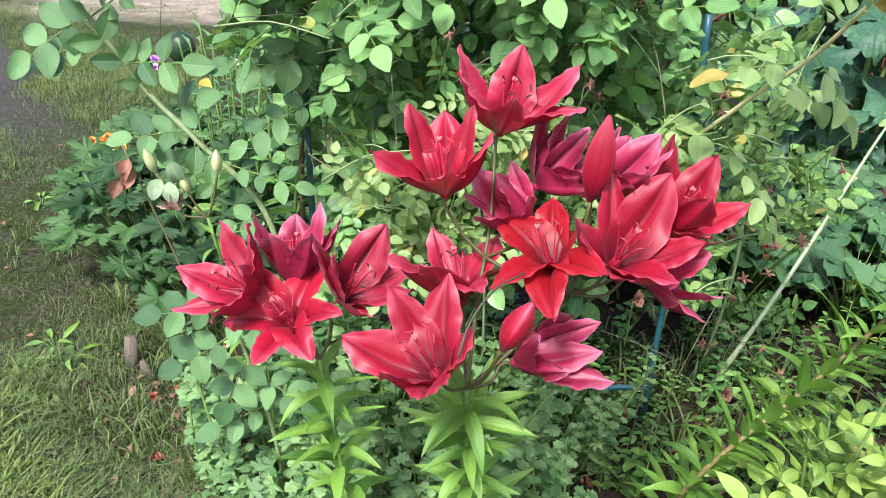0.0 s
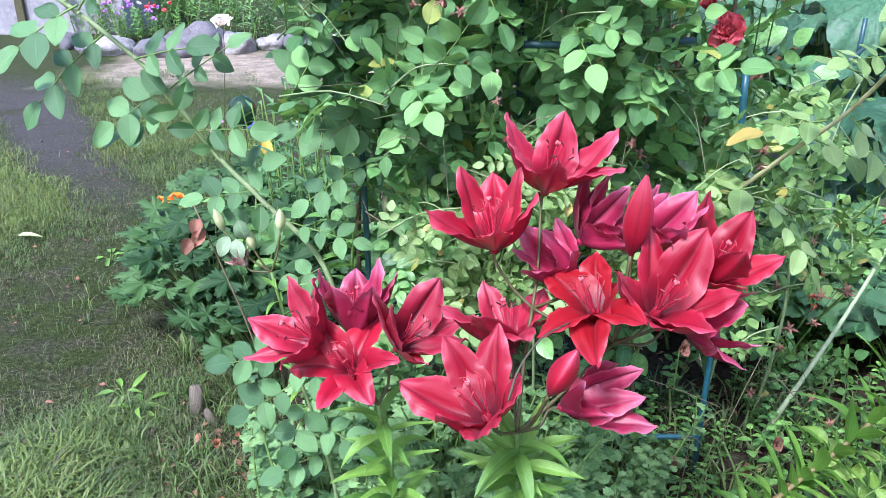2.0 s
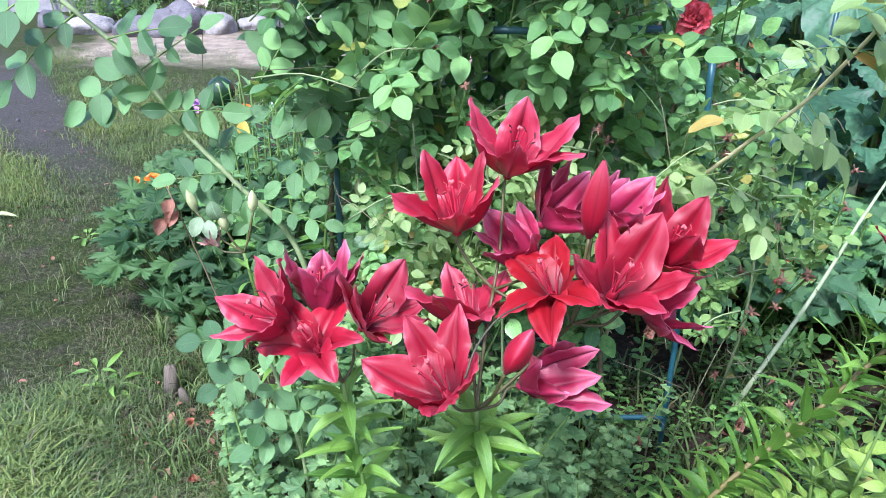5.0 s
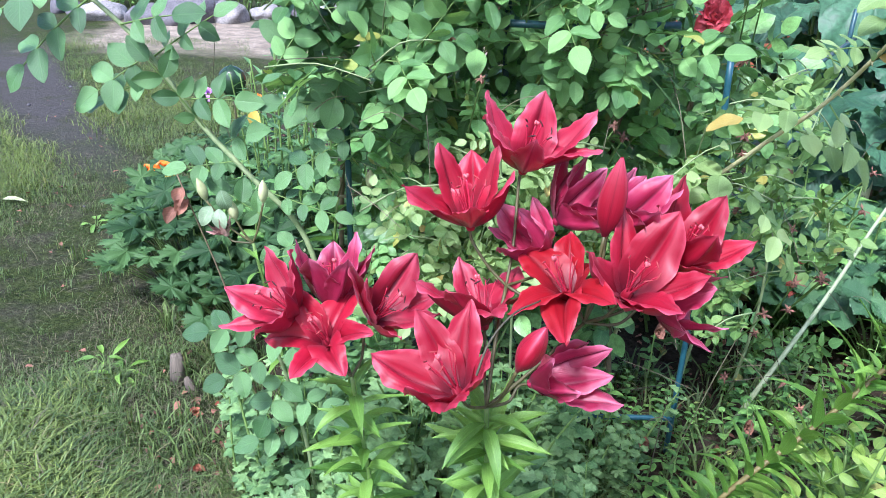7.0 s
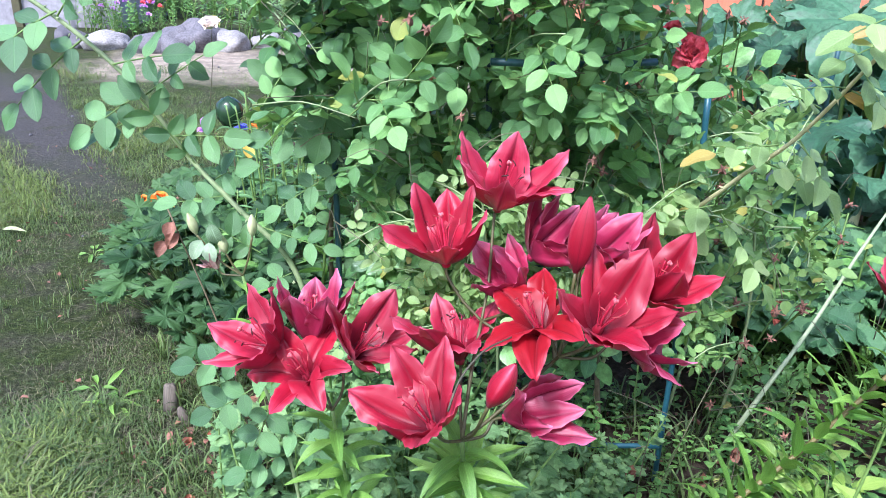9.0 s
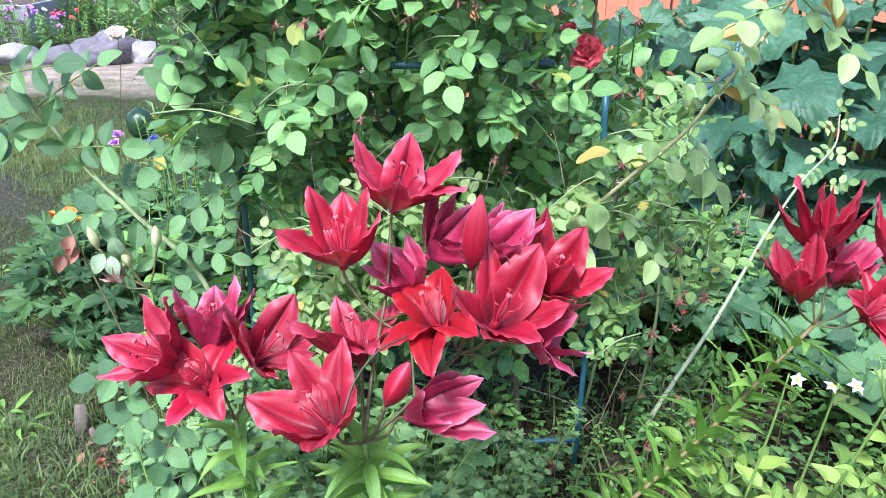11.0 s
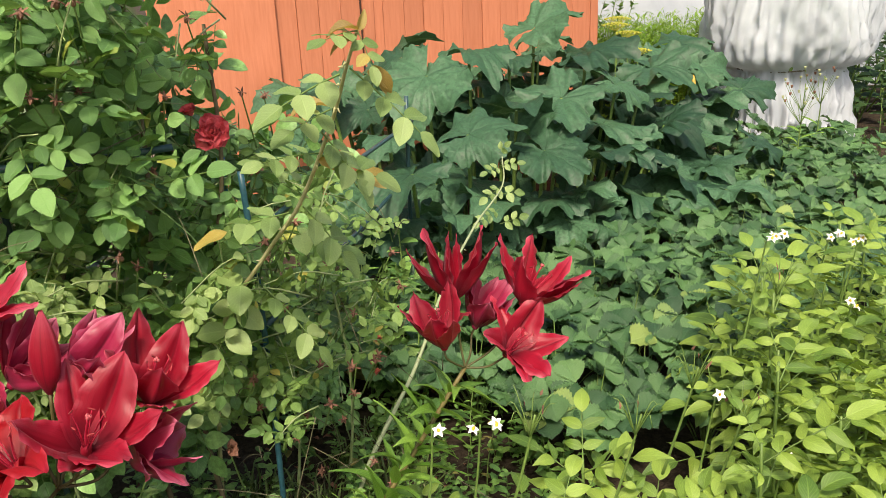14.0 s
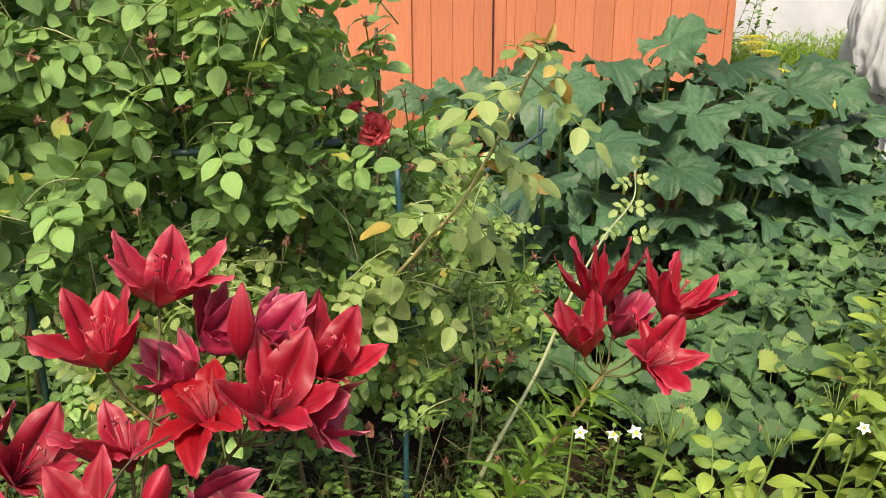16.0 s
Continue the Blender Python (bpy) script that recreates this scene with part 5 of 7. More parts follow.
def sprig(seed, leaves=9, kind="ovate", width=0.5, curve=0.3, size=0.25, teeth=0.0):
    """An upright shoot with leaves along it, 1 tall."""
    r = np.random.default_rng(seed)
    b = Build()
    pts = [(0, 0, 0), (r.uniform(-0.06, 0.06), r.uniform(-0.06, 0.06), 0.5), (r.uniform(-0.15, 0.15), r.uniform(-0.15, 0.15), 1.0)]
    b.add(tube(pts, 0.012, 0.006, 4, 3, caps=False), None, 1)
    for k in range(leaves):
        t = 0.15 + 0.85 * (k + 0.5) / leaves
        q = np.array(pts[0]) * (1 - t) + np.array(pts[2]) * t
        a = k * 2.4
        L = size * r.uniform(0.8, 1.2) * (1.15 - 0.5 * t)
        b.add(blade(L, L * width, 7, 3, kind, teeth, 0.2, 0.5, 0.02, 0, seed * 40 + k), aim(q, (math.cos(a), math.sin(a), curve), (-0.3 * math.cos(a), -0.3 * math.sin(a), 1)))
    return b


CRANE = [Build().add(palm(5, 0.44, 0.12, 0.2, 4, 14, 60, s, 0.07, 0.12, 0.012, 2.8, 0.12, 0.4)).mesh("cranesbill_leaf", M_CRANE) for s in range(4)]
MUM = [Build().add(palm(5, 0.5, 0.1, 0.15, 3, 8, 110, 20 + s, 0.04)).mesh("mum_leaf", M_MUM) for s in range(4)]
ROUND = [Build().add(palm(7, 0.16, 0.06, 0.2, 3, 6, 14, 40 + s, 0.06, 0.06)).mesh("round_leaf", M_CRANE) for s in range(4)]
MUM_SPRIG = [flat(sprig(80 + s, 22, "obovate", 0.8, 0.35, 0.14, 0.3)) for s in range(4)]
WEED_SPRIG = [flat(sprig(90 + s, 14, "ovate", 0.55, 0.3, 0.2)) for s in range(5)]


def scatter(name, sprigs, mats, poses, parent=None, label="", category=""):
    """Many small shoots as one mass."""
    r = random.Random(len(poses))
    b = Build()
    for m in poses:
        for v, f, uv, slot in r.choice(sprigs):
            b.add((v, f, uv), m, slot)
    return tagged(part(name, b.mesh(name, *mats), parent), label, category, kind="stuff")


def low_plants():
    g = "cranesbill clumps by the lawn"
    for i, (x, y, s, n, h) in enumerate(((-0.98, 2.42, 0.3, 60, 0.42), (-0.72, 2.2, 0.26, 48, 0.36), (-1.15, 2.75, 0.25, 40, 0.36), (-0.62, 2.55, 0.28, 45, 0.5))):
        clump("cranesbill", "dark green cranesbill clump with deeply cut leaves", "garden plant", (x, y), s, int(n * 1.25), CRANE, 0.125, h, 30 + i, g)
    for i, (x, y) in enumerate(((-1.25, 3.35), (-0.95, 3.2), (-1.05, 3.65))):
        clump("coral_bell", "low clump of rounded dark green leaves", "garden plant", (x, y), 0.27, 46, ROUND, 0.1, 0.3, 50 + i, "round-leaved clumps")
    r = random.Random(77)
    for i, (x, y, s, h) in enumerate(((-0.34, 1.34, 0.15, 0.36), (-0.14, 1.4, 0.17, 0.4), (0.1, 1.42, 0.16, 0.38), (-0.42, 1.55, 0.14, 0.32), (-0.22, 1.66, 0.2, 0.38), (0.3, 1.5, 0.14, 0.26), (-0.02, 1.26, 0.13, 0.3), (-0.27, 1.2, 0.12, 0.28), (-0.36, 1.12, 0.1, 0.24), (0.16, 1.24, 0.12, 0.26))):
        th = clump("chrysanthemum", "leafy grey-green chrysanthemum not yet in flower", "garden plant", (x, y), s, 26, MUM, 0.055, h, 60 + i, "leafy plants at the lilies' foot")
        poses = []
        for k in range(13):
            a, d = r.uniform(0, 6.28), s * math.sqrt(r.random())
            poses.append(axis_pose((x + d * math.cos(a), y + d * math.sin(a), 0), (0.25 * math.cos(a), 0.25 * math.sin(a), 1), h * r.uniform(0.8, 1.15), r.uniform(0, 6)))
        scatter("foliage", MUM_SPRIG, (M_MUM, M_STEM), poses, th)
    # weeds on the bed
    spots = [(r.uniform(0.2, 1.05), r.uniform(1.3, 2.1)) for _ in range(80)] + [(r.uniform(-0.5, 0.3), r.uniform(1.5, 2.2)) for _ in range(60)]
    spots += [(r.uniform(0.5, 1.4), r.uniform(2.1, 3.2)) for _ in range(110)] + [(r.uniform(-0.9, 0.6), r.uniform(2.3, 3.6)) for _ in range(110)]
    spots += [(r.uniform(3.2, 5.2), r.uniform(3.6, 5.0)) for _ in range(80)]
    spots += [(r.uniform(0.75, 1.4), r.uniform(1.25, 2.15)) for _ in range(90)]
    poses = []
    for x, y in spots:
        tall = r.uniform(0.08, 0.24) if y < 2.2 or x > 3 else r.uniform(0.2, 0.55)
        poses.append(axis_pose((x, y, -0.01), (r.uniform(-0.3, 0.3), r.uniform(-0.3, 0.3), 1), tall, r.uniform(0, 6)))
    scatter("weeds", WEED_SPRIG, (M_WEED, M_STEM), poses, None, "small green weeds on the bed soil", "weeds")


low_plants()


# ---- grass ----
def grass_mass(spots, heights, seed, lay=1.0, width=0.036):
    """Blades of three joints at the places given, each with its own way, bend and height."""
    r = np.random.default_rng(seed)
    n = len(spots)
    a = r.uniform(0, 2 * np.pi, n)
    way = np.stack([np.cos(a), np.sin(a)], -1)
    out = lay * r.uniform(0.15, 1.3, n) * heights
    up = heights * r.uniform(0.45, 1.0, n)
    rows = []
    for t, w in ((0.0, 0.8), (0.45, 1.0), (0.8, 0.7), (1.0, 0.1)):
        p = np.zeros((n, 3))
        p[:, :2] = spots + way * (out * t ** 1.6)[:, None]
        p[:, 2] = up * (t - 0.45 * t ** 2.5) * 1.3 - 0.004 * (t == 0)
        side = np.stack([-way[:, 1], way[:, 0]], -1) * (0.0003 + width * 0.5 * heights * w)[:, None] * (0.25 if t == 1.0 else 1.0)
        for s in (-1, 1):
            q = p.copy()
            q[:, :2] += s * side
            rows.append(q)
    v = np.stack(rows, 1).reshape(-1, 3)
    base = np.arange(n)[:, None, None] * 8
    f = (base + np.array([[0, 1, 3, 2], [2, 3, 5, 4], [4, 5, 7, 6]])[None]).reshape(-1, 4)
    uv = np.tile(np.array([(s, t) for t in (0, 0.45, 0.8, 1.0) for s in (-0.6, 0.6)]), (n, 1))
    return v, f, uv


def patch(x, y, seed):
    """A slow, smooth wander between about -1 and 1."""
    r = np.random.default_rng(seed)
    total = 0
    for k in range(7):
        fx, fy, ph = r.normal() * (1.5 + k), r.normal() * (1.5 + k), r.uniform(0, 6)
        total = total + np.sin(fx * x + fy * y + ph) / (1 + 0.3 * k)
    return total / 3.0


def turf():
    r = np.random.default_rng(3)
    n = 360000
    y = 1.1 + 6.3 * r.random(n) ** 2.1
    x = -0.1 - 0.28 * y - (1.2 + 0.6 * y) * r.random(n)
    k = 0.8 * patch(x, y, 5) + 0.5 * patch(3 * x, 3 * y, 6)
    for cx, cy, wide, gain in ((-2.7, 4.2, 0.5, 1.5), (-2.4, 3.4, 0.4, 1.0), (-1.3, 2.15, 0.3, -1.5), (-1.65, 2.45, 0.4, -1.4), (-1.5, 2.95, 0.4, -0.9), (-1.15, 1.6, 0.35, 0.9), (-0.74, 1.68, 0.2, -1.2)):
        k = k + gain * np.exp(-((x - cx) ** 2 + (y - cy) ** 2) / (2 * wide ** 2))
    on_path = np.clip(1 - np.abs(x + 0.66 * y - 0.36) / 0.5, 0, 1) * np.clip((y - 3.3) / 1.0, 0, 1)
    keep = k + r.normal(size=n) * 0.6 > -0.75 + 4.0 * on_path
    x, y, k = x[keep], y[keep], k[keep]
    h = (0.016 + 0.024 * np.clip(k + 0.4, 0, 1.5)) * r.uniform(0.6, 1.9, len(x))
    near = np.clip((2.3 - y) / 0.8, 0, 1)
    h = h * (1 + 0.3 * near)
    dry = r.random(len(x)) < 0.07 + 0.3 * np.clip(0.1 - k, 0, 1)
    spots = np.stack([x, y], -1)
    b = Build()
    pale = (k + 0.35 * r.normal(size=len(k)) > 0.45) & ~dry
    deep = ~dry & ~pale
    b.add(grass_mass(spots[deep], h[deep], 1), None, 0)
    b.add(grass_mass(spots[pale], h[pale] * 0.9, 8), None, 2)
    b.add(grass_mass(spots[dry], h[dry] * 0.8, 2, 2.2), None, 1)
    ob = part("grass", b.mesh("turf", M_GRASS, M_DRYGRASS, M_GRASS_PALE))
    tagged(ob, "short patchy lawn grass with dry blades", "grass", kind="stuff")
    # loose straw
    m = 1500
    y = 1.2 + 3.6 * r.random(m) ** 1.5
    x = -0.05 - 0.28 * y - (1.0 + 0.5 * y) * r.random(m)
    straw = Build().add(grass_mass(np.stack([x, y], -1), r.uniform(0.015, 0.035, m), 3, 4.0, 0.03))
    tagged(part("straw", straw.mesh("straw", M_DRYGRASS)), "dry straw and clippings lying on the lawn", "dry grass", kind="stuff")
    # taller tufts along the bed's edge, in the lawn and on the bed
    c = [(-0.22 - 0.28 * q + r.normal() * 0.13, q, 0.05, 0.13) for q in r.uniform(1.35, 2.4, 70)]
    c += [(r.uniform(-2.6, -0.8), q, 0.03, 0.07) for q in r.uniform(1.5, 3.6, 90)]
    c += [(-1.3 + r.normal() * 0.12, 3.0 + r.normal() * 0.25, 0.06, 0.16) for _ in range(14)]
    c += [(r.uniform(0.25, 1.0), q, 0.08, 0.2) for q in r.uniform(1.3, 2.0, 80)]
    pts, hs = [], []
    for x, y, lo, hi in c:
        for _ in range(14):
            pts.append((x + r.normal() * 0.018, y + r.normal() * 0.018))
            hs.append(r.uniform(lo, hi))
    b = Build().add(grass_mass(np.array(pts), np.array(hs), 4, 0.6, 0.032))
    tagged(part("grass_tufts", b.mesh("tufts", M_GRASS)), "taller grass tufts along the bed's edge", "grass", kind="stuff")


turf()
# ---- single canes and sprays ----
def thorny(points, r0, r1, seed, n=14):
    b = Build().add(tube(points, r0, r1, 8, 8, 0.03))
    r = random.Random(seed)
    p = np.array(points, float)
    for _ in range(n):
        f = r.uniform(0.05, 0.98) * (len(p) - 1)
        i = int(f)
        q = p[i] + (p[i + 1] - p[i]) * (f - i)
        d = unit(np.cross(unit(p[i + 1] - p[i]), np.array([r.gauss(0, 1), r.gauss(0, 1), r.gauss(0, 1)])))
        b.add(lathe([(0.0028, 0), (0.0014, 0.004), (0.0002, 0.0085)], 5), axis_pose(q + d * r0 * 0.7, d + np.array([0, 0, -0.4])))
    return b


SPRAY = {k: [c.mesh("spray_leaf", m, M_STEM) for c in ROSE_FINE] for k, m in (("blue", M_ROSE_BLUE), ("young", M_ROSE_YOUNG), ("bronze", M_BRONZE))}


def spray(parent, kind, rows, seed, face=(0, -0.8, 0.6)):
    """Leaves of a cane: place, way and size of each."""
    r = random.Random(seed)
    for x, y, z, dx, dy, dz, s in rows:
        up = (face[0] + r.uniform(-0.3, 0.3), face[1] + r.uniform(-0.3, 0.3), face[2] + r.uniform(-0.2, 0.2))
        part("leaf", r.choice(SPRAY[kind]), parent, aim((x, y, z), (dx, dy, dz), up, s))


def canes():
    arch = thing("rose_cane", (-0.36, 1.66, 0), "arching thorny rose cane with blue-green leaves", "rose cane", "long rose canes")
    line = [(-0.33, 1.66, -0.02), (-0.36, 1.64, 0.4), (-0.402, 1.62, 0.605), (-0.518, 1.6, 0.755), (-0.621, 1.6, 0.875), (-0.721, 1.58, 1.044), (-0.875, 1.56, 1.193), (-1.0, 1.5, 1.29)]
    part("cane", thorny(line, 0.0075, 0.0045, 1, 26).mesh("cane", M_CANE), arch)
    spray(arch, "blue", ((-0.70, 1.58, 1.02, -0.12, -0.03, -0.08, 0.081), (-0.60, 1.60, 0.85, -0.04, -0.03, 0.08, 0.076), (-0.54, 1.60, 0.78, -0.10, -0.03, -0.01, 0.062), (-0.80, 1.58, 1.14, -0.11, -0.03, -0.08, 0.089), (-0.70, 1.60, 0.97, -0.14, -0.03, -0.06, 0.068), (-0.70, 1.60, 1.01, 0.13, -0.03, 0.09, 0.068), (-0.85, 1.56, 1.19, -0.1, -0.05, -0.05, 0.081), (-0.85, 1.56, 1.18, 0.08, -0.05, 0.08, 0.081)), 2)
    spray(arch, "blue", ((-0.47, 1.60, 0.64, -0.10, -0.03, 0.07, 0.061), (-0.46, 1.61, 0.7, 0.1, -0.03, -0.02, 0.061), (-0.4, 1.62, 0.58, -0.1, -0.05, -0.04, 0.054), (-0.56, 1.6, 0.82, 0.08, -0.04, 0.06, 0.061), (-0.64, 1.59, 0.92, 0.1, -0.03, 0.02, 0.068), (-0.75, 1.57, 1.08, 0.1, -0.04, 0.03, 0.074)), 3)

    second = thing("rose_cane", (-0.2, 1.7, 0), "green rose cane leaning across the bush", "rose cane", "long rose canes")
    part("cane", thorny([(-0.02, 1.66, -0.02), (-0.08, 1.64, 0.4), (-0.16, 1.62, 0.68), (-0.26, 1.62, 0.85), (-0.33, 1.6, 0.97)], 0.0055, 0.003, 4, 14).mesh("cane", M_CANE), second)
    spray(second, "blue", ((-0.26, 1.62, 0.85, -0.15, -0.03, -0.07, 0.072), (-0.3, 1.6, 0.92, -0.12, -0.03, 0.02, 0.066), (-0.2, 1.62, 0.76, 0.1, -0.05, 0.05, 0.060), (-0.33, 1.6, 0.97, -0.08, -0.05, 0.08, 0.066)), 5)

    low = thing("rose_cane", (-0.34, 1.2, 0), "short rose shoot with veined blue-green leaves beside the lilies", "rose cane", "long rose canes")
    part("cane", thorny([(-0.3, 1.26, -0.02), (-0.32, 1.22, 0.3), (-0.35, 1.18, 0.52), (-0.38, 1.15, 0.64)], 0.0045, 0.0025, 6, 8).mesh("cane", M_CANE), low)
    spray(low, "blue", ((-0.37, 1.15, 0.62, -0.13, -0.03, -0.01, 0.056), (-0.36, 1.15, 0.56, -0.08, -0.03, -0.05, 0.056), (-0.34, 1.19, 0.50, -0.04, -0.03, -0.08, 0.06), (-0.33, 1.2, 0.44, 0.08, -0.05, -0.02, 0.055), (-0.37, 1.16, 0.6, 0.1, -0.04, -0.03, 0.05), (-0.32, 1.22, 0.36, -0.08, -0.06, -0.01, 0.055)), 7)

    yellow = thing("rose_cane", (0.45, 1.72, 0), "long young rose cane with pale yellow-green leaves", "rose cane", "long rose canes")
    part("cane", thorny([(0.4, 1.92, -0.02), (0.42, 1.8, 0.35), (0.45, 1.58, 0.7), (0.54, 1.4, 0.913), (0.594, 1.26, 1.044), (0.634, 1.12, 1.206), (0.639, 1.02, 1.295), (0.646, 0.96, 1.354)], 0.006, 0.0022, 8, 22).mesh("cane", plain("young_tan_cane", (0.38, 0.38, 0.16), (0.58, 0.54, 0.3), 0.55, 60)), yellow)
    spray(yellow, "young", ((0.62, 1.17, 1.15, -0.06, -0.03, 0.01, 0.045), (0.60, 1.20, 1.11, -0.06, -0.03, 0.03, 0.045), (0.58, 1.30, 1.02, -0.11, -0.03, 0.00, 0.066), (0.52, 1.42, 0.86, -0.09, -0.03, -0.01, 0.066), (0.50, 1.45, 0.83, -0.06, -0.03, -0.08, 0.074), (0.53, 1.40, 0.85, 0.04, -0.03, -0.05, 0.066), (0.62, 1.14, 1.19, 0.05, -0.03, -0.07, 0.054)), 9, (0, -0.4, 0.9))
    spray(yellow, "young", ((0.63, 1.10, 1.23, -0.05, -0.03, -0.01, 0.045), (0.64, 1.00, 1.30, 0.04, -0.03, -0.04, 0.054), (0.63, 1.02, 1.29, -0.14, -0.03, -0.04, 0.054), (0.646, 0.96, 1.352, -0.06, -0.03, 0.00, 0.033), (0.60, 1.26, 1.04, 0.07, -0.03, -0.09, 0.062), (0.62, 1.15, 1.15, 0.14, -0.03, -0.06, 0.054), (0.646, 0.96, 1.35, 0.01, -0.03, -0.04, 0.029), (0.57, 1.33, 0.98, 0.1, -0.03, -0.03, 0.062)), 10, (0, -0.4, 0.9))

    # the cane's newest leaves, flushed bronze
    folded = [Build().add(blade(1.0, 0.42, 21, 7, "ovate", 0.03, 0.7, d, 0.06, 0.01, i)).mesh("bronze_leaf", M_BRONZE) for i, d in enumerate((0.5, 0.9, 1.4))]
    for i, (p, way, n) in enumerate((((0.668, 0.98, 1.302), (0.45, 0, -0.75), 0.055), ((0.66, 0.98, 1.295), (0.75, 0, -0.5), 0.05), ((0.645, 0.955, 1.352), (-0.8, -0.1, 0.15), 0.05), ((0.645, 0.955, 1.352), (0.3, -0.2, 0.8), 0.03), ((0.64, 0.96, 1.34), (-0.9, 0, -0.25), 0.04), ((0.625, 1.1, 1.235), (-1, 0, 0.05), 0.07), ((0.69, 1.22, 1.1), (0.75, -0.1, -0.35), 0.08), ((0.615, 1.16, 1.14), (0.8, -0.1, -0.3), 0.06))):
        part("leaf", folded[i % 3], yellow, aim(p, way, (0.1, -0.6, 0.7), n, 0.4), "bronze-tinted young leaf")

    reach = thing("rose_cane", (0.8, 1.8, 0), "bare thorny rose cane reaching over the strawberries", "rose cane", "long rose canes")
    part("cane", thorny([(0.72, 1.74, -0.02), (0.8, 1.72, 0.2), (1.01, 1.95, 0.32), (1.148, 2.05, 0.52), (1.36, 2.3, 0.62), (1.542, 2.47, 0.7), (1.567, 2.52, 0.8)], 0.0075, 0.0022, 11, 24).mesh("cane", plain("pale_green_cane", (0.22, 0.28, 0.14), (0.36, 0.42, 0.25), 0.6, 70)), reach)
    spray(reach, "young", ((1.54, 2.47, 0.70, -0.08, -0.03, -0.03, 0.042), (1.54, 2.47, 0.67, 0.10, -0.03, 0.02, 0.042), (1.55, 2.50, 0.77, -0.08, -0.03, -0.02, 0.034), (1.55, 2.50, 0.77, 0.05, -0.03, 0.01, 0.034), (1.52, 2.45, 0.62, -0.09, -0.03, -0.02, 0.04), (1.567, 2.55, 0.81, 0.02, -0.03, 0.04, 0.03), (1.5, 2.4, 0.58, 0.08, -0.03, 0.03, 0.04)), 12)
    thin = thing("rose_cane", (0.2, 1.6, 0), "slender rose shoot with small fresh leaves", "rose cane", "long rose canes")
    part("cane", Build().add(tube([(0.12, 1.62, -0.02), (0.1, 1.5, 0.5), (0.06, 1.42, 0.8), (0.05, 1.38, 0.93)], 0.004, 0.002, 6, 6)).mesh("cane", M_CANE), thin)
    spray(thin, "young", ((0.05, 1.38, 0.92, -0.06, -0.03, 0.01, 0.028), (0.055, 1.4, 0.87, 0.06, -0.03, 0.02, 0.028), (0.07, 1.44, 0.74, -0.07, -0.04, 0, 0.03), (0.08, 1.46, 0.68, 0.07, -0.04, 0, 0.03), (0.09, 1.48, 0.58, -0.06, -0.04, 0.02, 0.032)), 13)


canes()


def wilted_leaves():
    """The brown, curled leaves hanging by the pale-budded lily."""
    th = thing("wilted_shoot", (-0.6, 1.58, 0), "withered brown rose shoot among the pale lily buds", "rose shoot")
    part("stem", Build().add(tube([(-0.52, 1.6, 0), (-0.57, 1.58, 0.4), (-0.66, 1.55, 0.76)], 0.003, 0.0018, 5, 5)).mesh("stem", M_CANE_OLD), th)
    r = random.Random(4)
    for x, z in ((-0.64, 0.7), (-0.67, 0.68), (-0.65, 0.73)):
        part("leaf", Build().add(blade(0.05, 0.03, 9, 5, "ovate", 0.03, 1.1, r.uniform(0.8, 1.8), 0.1, 0, int(z * 100))).mesh("wilted_leaf", M_DEAD), th, aim((x, 1.55, z), (r.uniform(-0.7, 0.7), -0.4, -0.6), (0, -1, 0.4)))
    mildew = leaf_material("mildewed_leaf", (0.13, 0.22, 0.1), (0.3, 0.4, 0.24), rough=0.7, vein=0.3, grain=60.0)
    for i, (x, z, dx) in enumerate(((-0.585, 0.69, -0.5), (-0.57, 0.685, 0.15), (-0.56, 0.73, 0.3))):
        part("leaf", Build().add(blade(0.055, 0.034, 15, 5, "ovate", 0.03, 0.3, 0.8 + 0.3 * i, 0.05, 0, i)).mesh("mildewed_leaf", mildew), th, aim((x, 1.54, z), (dx, -0.3, -0.8), (0, -1, 0.5)), "leaf whitened by mildew")


wilted_leaves()


# ---- blooms ----
def petal_ball(radius, petals, seed, opened=0.6, loose=0.0):
    """A full, ruffled bloom, its face to +z."""
    r = np.random.default_rng(seed)
    b = Build()
    for k in range(petals):
        t = (k + 0.5) / petals
        a = k * 2.4
        L = radius * (0.55 + 0.6 * t)
        tilt = 0.12 + 1.2 * t * opened + r.uniform(-0.15, 0.15) * (1 + 4 * loose)
        L *= 1 - loose * r.uniform(0, 0.6)
        out = (math.sin(tilt) * math.cos(a), math.sin(tilt) * math.sin(a), math.cos(tilt))
        up = (-math.cos(tilt) * math.cos(a), -math.cos(tilt) * math.sin(a), math.sin(tilt))
        b.add(blade(L, L * 1.15, 7, 5, "obovate", 0.12 * loose, 0.7, -0.5 + 1.1 * t, 0.08 + 0.25 * loose, 0, seed * 50 + k), aim((0.2 * radius * t * math.cos(a), 0.2 * radius * t * math.sin(a), 0), out, up))
    return b


def petals_of(b, *mats):
    """The pieces of a bloom as meshes of their own."""
    out = []
    for v, f, uv, m in zip(b.v, b.f, b.uv, [0] * len(b.v)):
        out.append(Build().add((v, f - f.min(), uv)).mesh("petal", mats[0]))
    return out


